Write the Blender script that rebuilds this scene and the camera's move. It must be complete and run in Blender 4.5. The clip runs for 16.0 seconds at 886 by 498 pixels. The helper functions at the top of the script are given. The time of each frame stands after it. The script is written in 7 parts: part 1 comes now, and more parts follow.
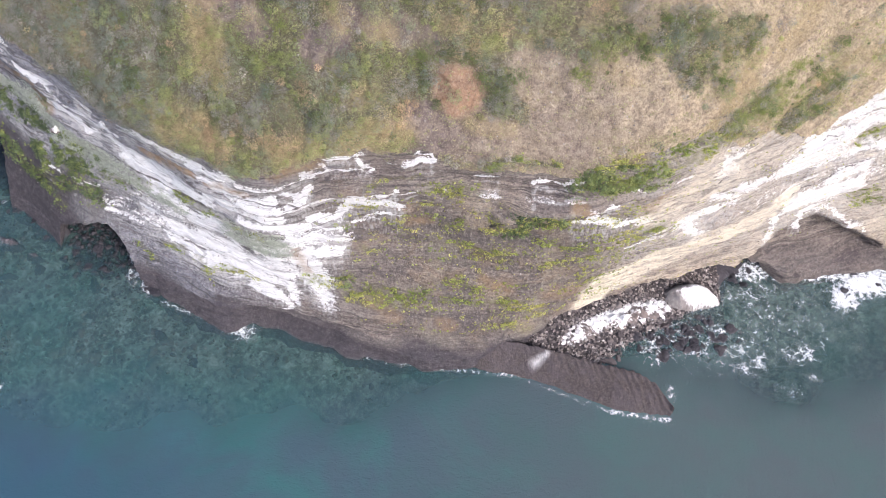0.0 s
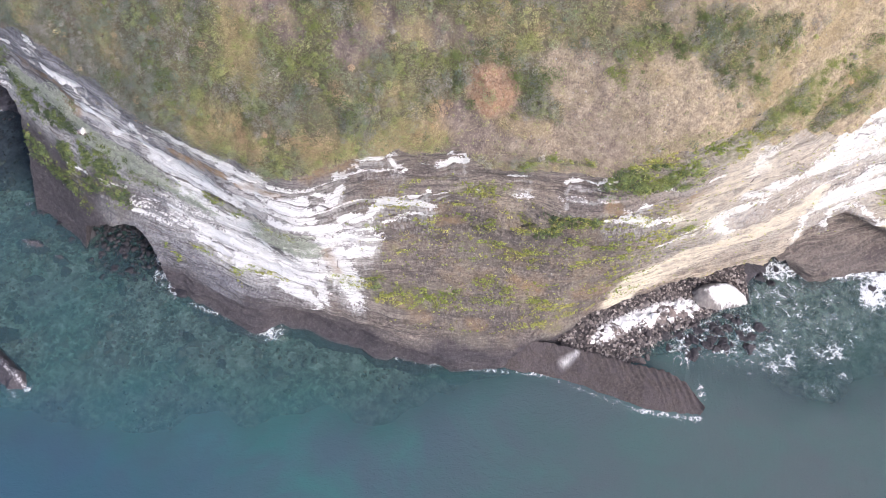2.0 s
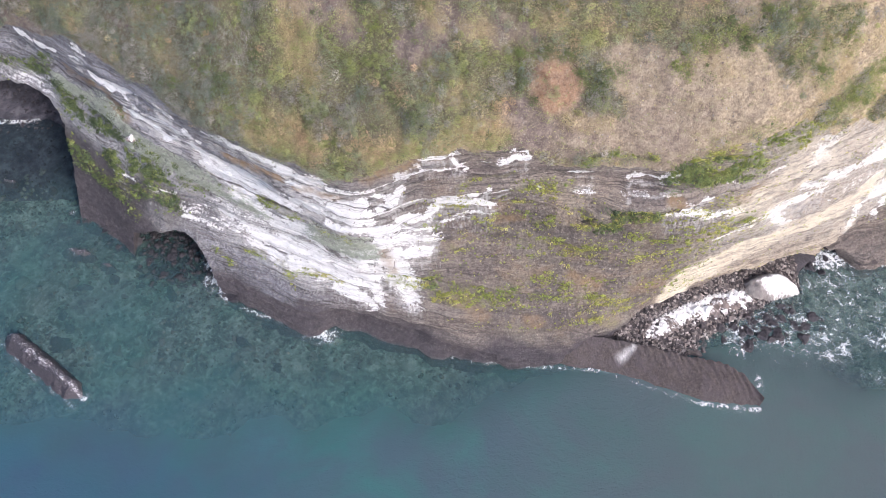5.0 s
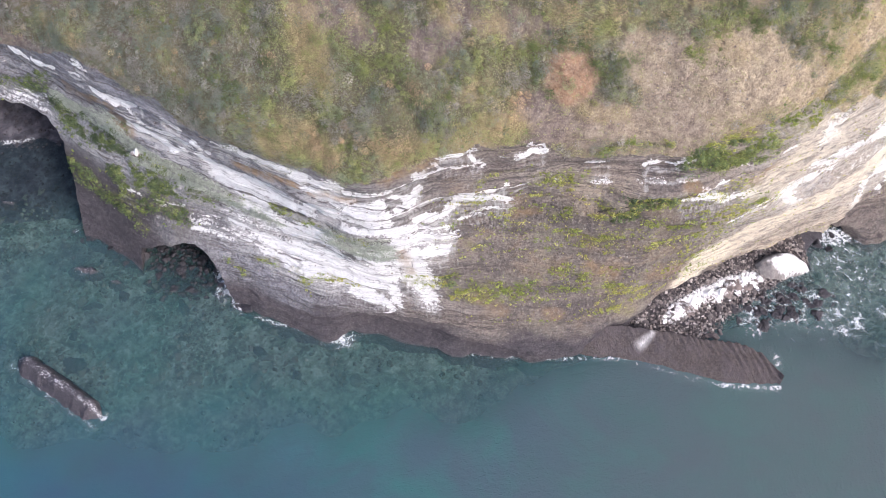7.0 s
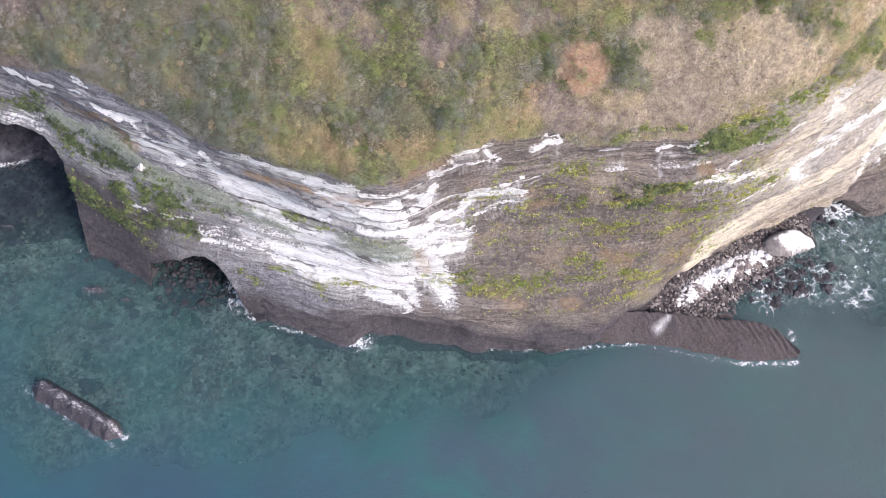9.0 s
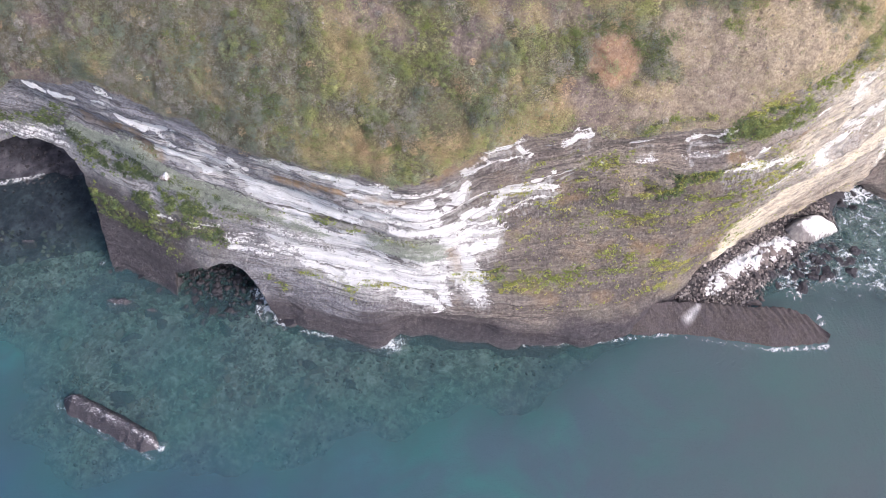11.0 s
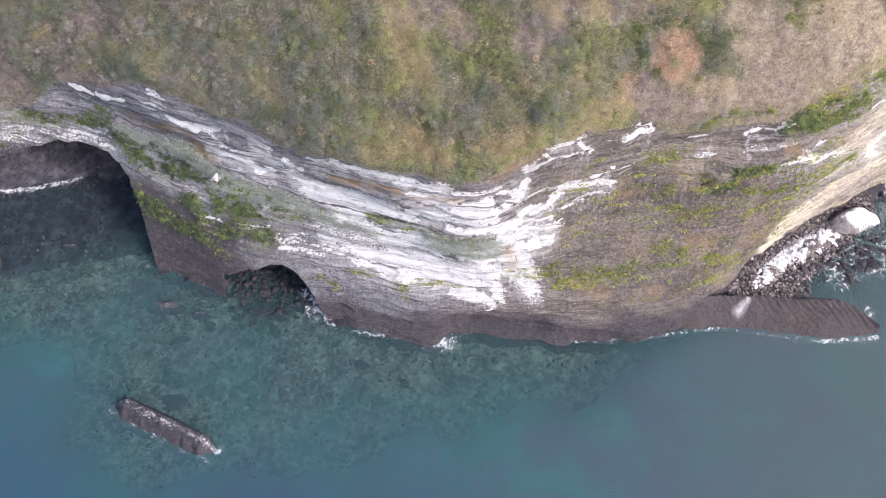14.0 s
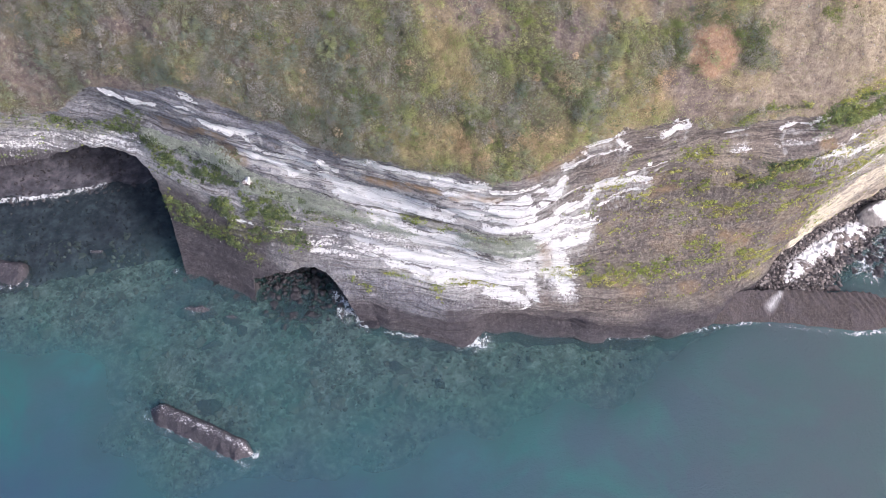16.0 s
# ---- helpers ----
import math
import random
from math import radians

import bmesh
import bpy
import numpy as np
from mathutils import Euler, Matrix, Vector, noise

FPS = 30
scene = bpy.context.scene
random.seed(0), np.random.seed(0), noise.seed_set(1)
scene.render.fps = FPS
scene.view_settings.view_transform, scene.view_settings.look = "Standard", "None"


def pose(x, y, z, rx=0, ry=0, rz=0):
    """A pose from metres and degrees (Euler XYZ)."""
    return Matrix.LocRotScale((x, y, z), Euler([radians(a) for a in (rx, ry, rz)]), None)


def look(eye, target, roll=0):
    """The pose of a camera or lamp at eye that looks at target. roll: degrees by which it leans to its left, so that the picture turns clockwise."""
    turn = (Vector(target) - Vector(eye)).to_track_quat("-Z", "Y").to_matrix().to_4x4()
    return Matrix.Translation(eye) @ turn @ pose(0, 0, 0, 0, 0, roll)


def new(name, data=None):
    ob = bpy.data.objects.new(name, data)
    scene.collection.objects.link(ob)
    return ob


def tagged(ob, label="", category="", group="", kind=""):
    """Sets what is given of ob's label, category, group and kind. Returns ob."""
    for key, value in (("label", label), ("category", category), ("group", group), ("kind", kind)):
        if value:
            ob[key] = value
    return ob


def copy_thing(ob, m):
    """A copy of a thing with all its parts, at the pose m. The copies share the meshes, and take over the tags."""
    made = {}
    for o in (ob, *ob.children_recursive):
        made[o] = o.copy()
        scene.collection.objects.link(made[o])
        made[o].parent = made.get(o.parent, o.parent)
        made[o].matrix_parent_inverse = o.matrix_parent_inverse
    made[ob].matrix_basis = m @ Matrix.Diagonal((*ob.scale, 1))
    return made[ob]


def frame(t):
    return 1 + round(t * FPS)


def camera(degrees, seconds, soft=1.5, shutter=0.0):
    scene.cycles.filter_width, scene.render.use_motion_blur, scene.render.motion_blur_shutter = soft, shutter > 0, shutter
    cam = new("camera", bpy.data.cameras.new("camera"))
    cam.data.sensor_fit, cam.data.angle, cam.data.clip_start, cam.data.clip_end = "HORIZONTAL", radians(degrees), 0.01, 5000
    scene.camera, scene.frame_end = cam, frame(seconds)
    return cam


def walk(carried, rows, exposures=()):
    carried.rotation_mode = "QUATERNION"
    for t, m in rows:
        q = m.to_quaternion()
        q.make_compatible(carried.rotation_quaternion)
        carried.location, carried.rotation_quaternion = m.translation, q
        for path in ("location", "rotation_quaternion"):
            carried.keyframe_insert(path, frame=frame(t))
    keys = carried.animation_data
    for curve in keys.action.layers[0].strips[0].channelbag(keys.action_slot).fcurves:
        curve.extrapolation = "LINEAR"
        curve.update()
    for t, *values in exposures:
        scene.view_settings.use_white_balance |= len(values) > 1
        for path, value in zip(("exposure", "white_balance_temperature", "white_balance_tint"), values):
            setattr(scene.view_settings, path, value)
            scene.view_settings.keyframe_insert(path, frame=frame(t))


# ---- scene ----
cam = camera(48.5, 16.0, soft=0.75)
METRES, EYE, TILT, LEAN, TURN = 60.0, 149.4, -56.6, 1.0, 0.0
ROWS = [
    (0.0, 0.0, 0.0, 0.0, 0.0, 0.0, -0.0),
    (0.5, -0.019, 0.0003, 0.0002, 0.01, 0.0, 0.01),
    (1.0, -0.039, 0.0007, 0.0002, -0.07, -0.0, 0.03),
    (1.5, -0.0589, 0.0012, 0.0008, -0.05, -0.01, 0.14),
    (2.0, -0.0828, 0.0017, 0.0002, -0.05, -0.0, 0.27),
    (2.5, -0.1086, 0.0022, 0.0002, -0.02, -0.01, 0.39),
    (3.0, -0.1374, 0.0028, -0.0001, -0.06, 0.0, 0.56),
    (3.5, -0.1672, 0.0028, 0.001, -0.13, -0.01, 0.78),
    (4.0, -0.198, 0.0032, 0.0007, -0.28, -0.01, 1.08),
    (4.5, -0.2293, 0.0036, 0.001, -0.42, -0.03, 1.41),
    (5.0, -0.2613, 0.004, 0.0015, -0.62, -0.05, 1.76),
    (7.5, -0.4309, 0.0101, 0.0078, -3.17, -0.26, 5.87),
    (8.0, -0.4653, 0.0117, 0.0096, -3.7, -0.31, 6.71),
    (8.5, -0.4992, 0.0137, 0.0118, -4.21, -0.37, 7.56),
    (9.0, -0.5328, 0.0162, 0.0139, -4.69, -0.43, 8.41),
    (11.5, -0.7008, 0.0316, 0.0315, -6.02, -0.52, 10.74),
    (12.0, -0.7346, 0.035, 0.0366, -6.22, -0.55, 10.82),
    (12.5, -0.7653, 0.0383, 0.0416, -6.46, -0.59, 11.0),
    (13.0, -0.7985, 0.0422, 0.0469, -6.66, -0.63, 11.16),
    (13.5, -0.8313, 0.0463, 0.0523, -6.83, -0.66, 11.29),
    (14.0, -0.8637, 0.0506, 0.0578, -7.02, -0.7, 11.46),
    (14.5, -0.896, 0.0552, 0.063, -7.21, -0.73, 11.69),
    (15.0, -0.9274, 0.06, 0.0693, -7.4, -0.76, 11.93),
    (15.5, -0.959, 0.065, 0.075, -7.6, -0.79, 12.19),
    (16.0, -0.991, 0.0701, 0.0806, -7.84, -0.79, 12.44),
]
walk(cam, [(t, pose(0, 0, EYE, TILT, LEAN, TURN) @ pose(METRES * x, METRES * y, METRES * z, 90 + pitch, roll, yaw)) for t, x, y, z, yaw, pitch, roll in ROWS],
     exposures=[(0.0, 0.97, 5930, 17), (16.0, 0.97, 5930, 19)])


# ---- light ----
SUN_DIR = Vector((0.52, -0.62, 0.62)).normalized()
world = bpy.data.worlds.new("sky")
scene.world = world
world.use_nodes = True
wn = world.node_tree.nodes
sky = wn.new("ShaderNodeTexSky")
sky.sky_type = "NISHITA"
sky.sun_disc = False
sky.sun_elevation = math.asin(SUN_DIR.z)
sky.sun_rotation = math.atan2(SUN_DIR.x, SUN_DIR.y)
sky.air_density, sky.dust_density, sky.ozone_density = 1.0, 4.0, 1.0
world.node_tree.links.new(sky.outputs[0], wn["Background"].inputs[0])
wn["Background"].inputs[1].default_value = 0.15
sun = new("sun", bpy.data.lights.new("sun", "SUN"))
sun.data.energy, sun.data.angle, sun.data.color = 1.4, radians(12), (1.0, 0.93, 0.84)
sun.matrix_world = look(SUN_DIR * 400, (0, 0, 0))


# ---- helpers of this scene ----
def smooth(a, b, v):
    t = np.clip((v - a) / (b - a), 0, 1)
    return t * t * (3 - 2 * t)


def lattice(i, j, k, seed):
    h = (i * 374761393 + j * 668265263 + k * 2147483647 + seed * 974634777) & 0xFFFFFFFF
    h = ((h ^ (h >> 13)) * 1274126177) & 0xFFFFFFFF
    return ((h ^ (h >> 16)) & 0xFFFF) / 65535.0


def grain(x, y, z, seed=0):
    """Smooth value noise from 0 to 1."""
    x, y, z = np.broadcast_arrays(np.asarray(x, float), np.asarray(y, float), np.asarray(z, float))
    i, j, k = (np.floor(a).astype(np.int64) for a in (x, y, z))
    u, v, w = x - i, y - j, z - k
    u, v, w = (a * a * (3 - 2 * a) for a in (u, v, w))
    total = 0
    for a in (0, 1):
        for b in (0, 1):
            for c in (0, 1):
                weight = (u if a else 1 - u) * (v if b else 1 - v) * (w if c else 1 - w)
                total = total + weight * lattice(i + a, j + b, k + c, seed)
    return total


def layers(x, y, z, octaves=4, seed=0, gain=0.5):
    total, size, amount = 0, 1.0, 0.0
    for o in range(octaves):
        total = total + size * grain(x * 2 ** o, y * 2 ** o, z * 2 ** o, seed + 7 * o)
        amount, size = amount + size, size * gain
    return total / amount


def mesh_from(name, verts, faces, material, smooth_shaded=True, floats=None):
    """A mesh from arrays: faces all have the same number of corners."""
    me = bpy.data.meshes.new(name)
    verts = np.asarray(verts, np.float32)
    faces = np.asarray(faces, np.int32)
    n = faces.shape[1]
    me.vertices.add(len(verts))
    me.vertices.foreach_set("co", verts.ravel())
    me.loops.add(faces.size)
    me.loops.foreach_set("vertex_index", faces.ravel())
    me.polygons.add(len(faces))
    me.polygons.foreach_set("loop_start", np.arange(0, faces.size, n, dtype=np.int32))
    me.polygons.foreach_set("use_smooth", np.full(len(faces), smooth_shaded))
    me.materials.append(material)
    for key, values in (floats or {}).items():
        me.attributes.new(key, "FLOAT", "POINT").data.foreach_set("value", np.asarray(values, np.float32).ravel())
    me.update(calc_edges=True)
    me.validate()
    return me


def part(name, bm, material, parent, label=""):
    me = bpy.data.meshes.new(name)
    bm.to_mesh(me)
    bm.free()
    me.materials.append(material)
    me.polygons.foreach_set("use_smooth", np.full(len(me.polygons), True))
    ob = new(name, me)
    ob.parent = parent
    return tagged(ob, label)


def grid_faces(rows, cols):
    a = np.arange(rows * cols).reshape(rows, cols)
    return np.stack([a[:-1, :-1], a[:-1, 1:], a[1:, 1:], a[1:, :-1]], -1).reshape(-1, 4)


# ---- materials ----
class Nodes:
    """Short hand for a node material."""

    def __init__(self, name):
        self.mat = bpy.data.materials.new(name)
        self.mat.use_nodes = True
        self.tree = self.mat.node_tree
        self.bsdf = self.tree.nodes["Principled BSDF"]
        self.out = self.tree.nodes["Material Output"]
        self.where = self.tree.nodes.new("ShaderNodeTexCoord").outputs["Object"]

    def put(self, socket, value):
        if isinstance(value, bpy.types.NodeSocket):
            self.tree.links.new(value, socket)
        elif isinstance(value, tuple) and len(value) == 3 and socket.type == "RGBA":
            socket.default_value = (*value, 1)
        else:
            socket.default_value = value

    def scaled(self, x, y, z):
        n = self.tree.nodes.new("ShaderNodeMapping")
        self.put(n.inputs["Vector"], self.where)
        n.inputs["Scale"].default_value = (x, y, z)
        return n.outputs[0]

    def noise(self, scale, detail=4.0, rough=0.55, vector=None, warp=0.0):
        n = self.tree.nodes.new("ShaderNodeTexNoise")
        self.put(n.inputs["Vector"], vector or self.where)
        for key, value in (("Scale", scale), ("Detail", detail), ("Roughness", rough), ("Distortion", warp)):
            n.inputs[key].default_value = value
        return n.outputs["Fac"]

    def cells(self, scale, feature="F1", vector=None, output="Distance"):
        n = self.tree.nodes.new("ShaderNodeTexVoronoi")
        n.feature = feature
        self.put(n.inputs["Vector"], vector or self.where)
        n.inputs["Scale"].default_value = scale
        return n.outputs[output]

    def value(self, name):
        n = self.tree.nodes.new("ShaderNodeAttribute")
        n.attribute_name = name
        return n.outputs["Fac"]

    def ramp(self, fac, *stops):
        n = self.tree.nodes.new("ShaderNodeValToRGB")
        self.put(n.inputs[0], fac)
        e = n.color_ramp.elements
        while len(e) < len(stops):
            e.new(0.5)
        for el, (p, c) in zip(e, stops):
            el.position = p
            el.color = (c, c, c, 1) if isinstance(c, (int, float)) else (*c, 1)
        return n.outputs[0]

    def math(self, op, a, b=0.0, clamp=False):
        n = self.tree.nodes.new("ShaderNodeMath")
        n.operation, n.use_clamp = op, clamp
        self.put(n.inputs[0], a)
        self.put(n.inputs[1], b)
        return n.outputs[0]

    def mix(self, fac, a, b, blend="MIX"):
        n = self.tree.nodes.new("ShaderNodeMix")
        n.data_type, n.blend_type = "RGBA", blend
        self.put(n.inputs["Factor"], fac)
        self.put(n.inputs["A"], a)
        self.put(n.inputs["B"], b)
        return n.outputs["Result"]

    def bump(self, height, strength, distance):
        n = self.tree.nodes.new("ShaderNodeBump")
        self.put(n.inputs["Height"], height)
        n.inputs["Strength"].default_value, n.inputs["Distance"].default_value = strength, distance
        self.put(self.bsdf.inputs["Normal"], n.outputs[0])
        return n.outputs[0]

    def done(self, color, rough=0.9, **others):
        self.put(self.bsdf.inputs["Base Color"], color)
        self.put(self.bsdf.inputs["Roughness"], rough)
        self.bsdf.inputs["Specular IOR Level"].default_value = others.get("spec", 0.25)
        return self.mat


def rock_material():
    n = Nodes("layered_cliff_rock")
    split = n.tree.nodes.new("ShaderNodeSeparateXYZ")
    n.put(split.inputs[0], n.where)

    def in_bed(across, up, seed):
        """Noise that runs along the beds."""
        v = n.tree.nodes.new("ShaderNodeCombineXYZ")
        n.put(v.inputs[0], n.math("MULTIPLY", split.outputs["X"], across))
        n.put(v.inputs[1], n.math("MULTIPLY", split.outputs["Y"], across * 0.7))
        n.put(v.inputs[2], n.math("ADD", n.math("MULTIPLY", n.value("bed"), up), seed))
        return v.outputs[0]

    beds = n.noise(1.0, 5, 0.62, in_bed(0.02, 0.75, 3.0), 0.3)
    fine = n.noise(1.0, 6, 0.7, in_bed(0.22, 2.6, 11.0), 0.5)
    thin = n.noise(1.0, 4, 0.7, in_bed(0.12, 5.5, 23.0), 0.3)
    blotch = n.noise(0.11, 5, 0.6)
    mottle = n.noise(0.6, 6, 0.72)
    speck = n.noise(3.6, 4, 0.7)
    base = n.ramp(beds, (0.3, (0.16, 0.13, 0.125)), (0.46, (0.25, 0.21, 0.19)), (0.58, (0.33, 0.285, 0.25)), (0.75, (0.40, 0.36, 0.32)))
    base = n.mix(n.ramp(mottle, (0.42, 0.0), (0.62, 0.55)), base, (0.36, 0.31, 0.265))
    base = n.mix(n.ramp(thin, (0.55, 0.0), (0.66, 0.5)), base, (0.46, 0.42, 0.385))
    broad = n.noise(1.0, 6, 0.68, in_bed(0.05, 0.42, 71.0), 0.4)
    even = n.ramp(n.math("ADD", n.math("MULTIPLY", n.noise(0.9, 7, 0.78, n.scaled(1.0, 1.0, 0.8)), 0.6), n.math("MULTIPLY", broad, 0.4)), (0.41, (0.10, 0.084, 0.084)), (0.5, (0.195, 0.164, 0.148)), (0.59, (0.335, 0.29, 0.25)))
    ochre = n.noise(0.22, 5, 0.65, None, 0.5)
    even = n.mix(n.ramp(ochre, (0.52, 0.0), (0.62, 0.6)), even, (0.36, 0.27, 0.175))
    bands = n.noise(1.0, 5, 0.6, in_bed(0.03, 0.3, 91.0), 0.6)
    even = n.mix(n.ramp(bands, (0.40, 0.65), (0.50, 0.0)), even, (0.12, 0.103, 0.108))
    flutes = n.noise(1.0, 5, 0.65, n.scaled(1.3, 1.3, 0.1), 0.3)
    even = n.mix(n.ramp(flutes, (0.36, 0.55), (0.46, 0.0)), even, (0.13, 0.111, 0.096))
    even = n.mix(n.ramp(flutes, (0.56, 0.0), (0.68, 0.5)), even, (0.39, 0.348, 0.27))
    base = n.mix(n.math("MULTIPLY", n.value("massive"), 0.85), base, even)
    lines = n.math("SUBTRACT", n.math("SUBTRACT", 1.0, n.math("MULTIPLY", n.value("splash"), 0.8)), n.math("MAXIMUM", n.math("MULTIPLY", n.value("massive"), 0.72), n.math("MULTIPLY", n.value("tan"), 0.7)), True)
    base = n.mix(n.math("MULTIPLY", lines, n.ramp(fine, (0.38, 0.85), (0.52, 0.0))), base, (0.11, 0.092, 0.09))
    base = n.mix(n.math("MULTIPLY", lines, n.ramp(thin, (0.34, 0.8), (0.44, 0.0))), base, (0.085, 0.07, 0.07))
    base = n.mix(n.ramp(blotch, (0.56, 0.0), (0.7, 0.4)), base, (0.36, 0.26, 0.18))
    # grey strata on the left, with bluish distance haze put into their colour
    plain = n.tree.nodes.new("ShaderNodeHueSaturation")
    plain.inputs["Saturation"].default_value = 0.1
    n.put(plain.inputs["Color"], base)
    base = n.mix(n.value("hazy_grey"), base, n.mix(1.0, plain.outputs[0], (0.98, 1.0, 1.13), "MULTIPLY"))
    base = n.mix(n.math("MULTIPLY", n.value("tan"), n.ramp(n.math("ADD", n.math("MULTIPLY", fine, 0.55), n.math("MULTIPLY", n.noise(1.0, 5, 0.7, n.scaled(0.9, 0.9, 0.5), 0.5), 0.45)), (0.40, 0.12), (0.56, 1.0))), base, (0.69, 0.56, 0.405))
    veined = n.noise(1.0, 5, 0.65, n.scaled(1.9, 1.9, 0.22), 0.3)
    base = n.mix(n.math("MULTIPLY", n.value("pale"), n.ramp(n.math("ADD", n.math("MULTIPLY", fine, 0.6), n.math("MULTIPLY", veined, 0.4)), (0.38, 0.1), (0.58, 0.9))), base, (0.50, 0.495, 0.49))
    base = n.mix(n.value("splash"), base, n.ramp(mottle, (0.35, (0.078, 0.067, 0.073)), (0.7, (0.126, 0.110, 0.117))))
    grit = n.noise(2.2, 6, 0.78)
    base = n.mix(n.ramp(grit, (0.36, 0.75), (0.5, 0.0)), base, (0.075, 0.062, 0.06))
    base = n.mix(n.ramp(grit, (0.54, 0.0), (0.68, 0.7)), base, (0.44, 0.40, 0.33))
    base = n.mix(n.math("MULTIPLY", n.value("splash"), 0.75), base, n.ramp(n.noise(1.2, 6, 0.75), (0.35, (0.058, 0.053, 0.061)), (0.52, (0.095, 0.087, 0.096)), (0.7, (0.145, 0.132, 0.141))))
    faded = n.math("MULTIPLY", n.value("massive"), n.ramp(n.noise(0.13, 4, 0.6, None, 0.4), (0.52, 0.0), (0.60, 0.35)))
    base = n.mix(n.math("MULTIPLY", faded, n.math("SUBTRACT", 1.0, n.value("splash"))), base, n.ramp(grit, (0.35, (0.28, 0.248, 0.20)), (0.65, (0.45, 0.41, 0.335))))
    crack = n.cells(1.0, "DISTANCE_TO_EDGE", in_bed(0.055, 0.95, 7.0))
    crack = n.math("ADD", crack, n.math("MULTIPLY", n.math("SUBTRACT", mottle, 0.42), 0.5))
    streak = n.noise(1.0, 6, 0.7, in_bed(0.10, 1.15, 41.0), 0.7)
    drip = n.noise(1.0, 4, 0.6, n.scaled(1.5, 1.5, 0.16), 0.2)
    cover = n.math("MULTIPLY", n.value("guano"), 1.0)
    cover = n.math("ADD", cover, n.math("MULTIPLY", n.math("SUBTRACT", streak, 0.5), 1.7))
    cover = n.math("ADD", cover, n.math("MULTIPLY", n.math("SUBTRACT", fine, 0.5), 1.5))
    cover = n.math("ADD", cover, n.math("MULTIPLY", n.math("SUBTRACT", drip, 0.5), 0.8))
    cover = n.math("ADD", cover, n.math("MULTIPLY", n.math("SUBTRACT", grit, 0.5), 2.4))
    cover = n.ramp(cover, (0.38, 0.0), (0.5, 0.62), (0.66, 1.0))
    white = n.ramp(mottle, (0.3, (0.84, 0.835, 0.825)), (0.55, (0.93, 0.925, 0.91)))
    runs = n.math("ADD", n.value("runs"), n.math("MULTIPLY", n.math("SUBTRACT", n.noise(1.0, 5, 0.65, n.scaled(2.4, 2.4, 0.14), 0.2), 0.5), 1.6))
    base = n.mix(n.ramp(runs, (0.25, 0.0), (0.85, 0.8)), base, (0.66, 0.65, 0.635))
    base = n.mix(cover, base, white)
    lines = n.math("MULTIPLY", lines, n.math("SUBTRACT", 1.0, n.math("MULTIPLY", cover, 0.45)))
    base = n.mix(n.math("MULTIPLY", lines, n.ramp(thin, (0.33, 0.85), (0.40, 0.0))), base, (0.13, 0.115, 0.115))
    base = n.mix(n.ramp(grit, (0.33, 0.35), (0.40, 0.0)), base, (0.36, 0.345, 0.34))
    # cream band: tan rock, with strong sunlight on it put into the colour
    base = n.mix(n.math("MULTIPLY", n.ramp(n.value("tan"), (0.5, 0.0), (0.9, 0.9)), n.ramp(fine, (0.36, 0.25), (0.52, 1.0))), base, (0.86, 0.785, 0.63))
    base = n.mix(n.math("MULTIPLY", lines, n.ramp(crack, (0.0, 0.8), (0.055, 0.0))), base, (0.10, 0.088, 0.085))
    hair = n.noise(1.0, 4, 0.65, in_bed(0.06, 7.5, 57.0), 0.5)
    base = n.mix(n.math("MULTIPLY", lines, n.ramp(hair, (0.35, 0.85), (0.44, 0.0))), base, (0.16, 0.145, 0.14))
    base = n.mix(n.math("MULTIPLY", n.value("ochre"), n.ramp(mottle, (0.36, 0.2), (0.58, 0.85))), base, (0.37, 0.255, 0.145))
    # crevice lines: shade below their ledges is put into the colour
    seam = n.math("ADD", n.value("seam"), n.math("MULTIPLY", n.math("SUBTRACT", grit, 0.5), 1.2))
    base = n.mix(n.ramp(seam, (0.45, 0.0), (0.75, 0.85)), base, (0.085, 0.073, 0.073))
    moss = n.math("MULTIPLY", n.value("green"), n.ramp(n.noise(1.1, 5, 0.7), (0.42, 0.0), (0.6, 0.55)))
    base = n.mix(moss, base, n.ramp(speck, (0.3, (0.16, 0.17, 0.07)), (0.7, (0.29, 0.28, 0.12))))
    pebble = n.cells(1.5)
    base = n.mix(n.math("MULTIPLY", n.ramp(pebble, (0.07, 0.85), (0.14, 0.0)), n.math("MULTIPLY", n.ramp(mottle, (0.46, 0.0), (0.56, 1.0)), n.math("SUBTRACT", 1.0, n.value("splash")))), base, (0.5, 0.45, 0.41))
    base = n.mix(n.math("MULTIPLY", n.ramp(speck, (0.62, 0.0), (0.72, 0.6)), n.math("SUBTRACT", 1.0, n.value("splash"))), base, (0.52, 0.47, 0.43))
    relief = n.math("ADD", n.math("MULTIPLY", fine, 0.8), n.math("MULTIPLY", n.noise(1.6, 6, 0.72), 0.7))
    relief = n.math("ADD", relief, n.math("MULTIPLY", thin, 0.35))
    relief = n.math("ADD", relief, n.math("MULTIPLY", grit, 0.9))
    relief = n.math("ADD", relief, n.math("MULTIPLY", n.math("MULTIPLY", flutes, n.value("massive")), 0.8))
    n.bump(relief, 1.0, 0.8)
    return n.done(base, 0.92)


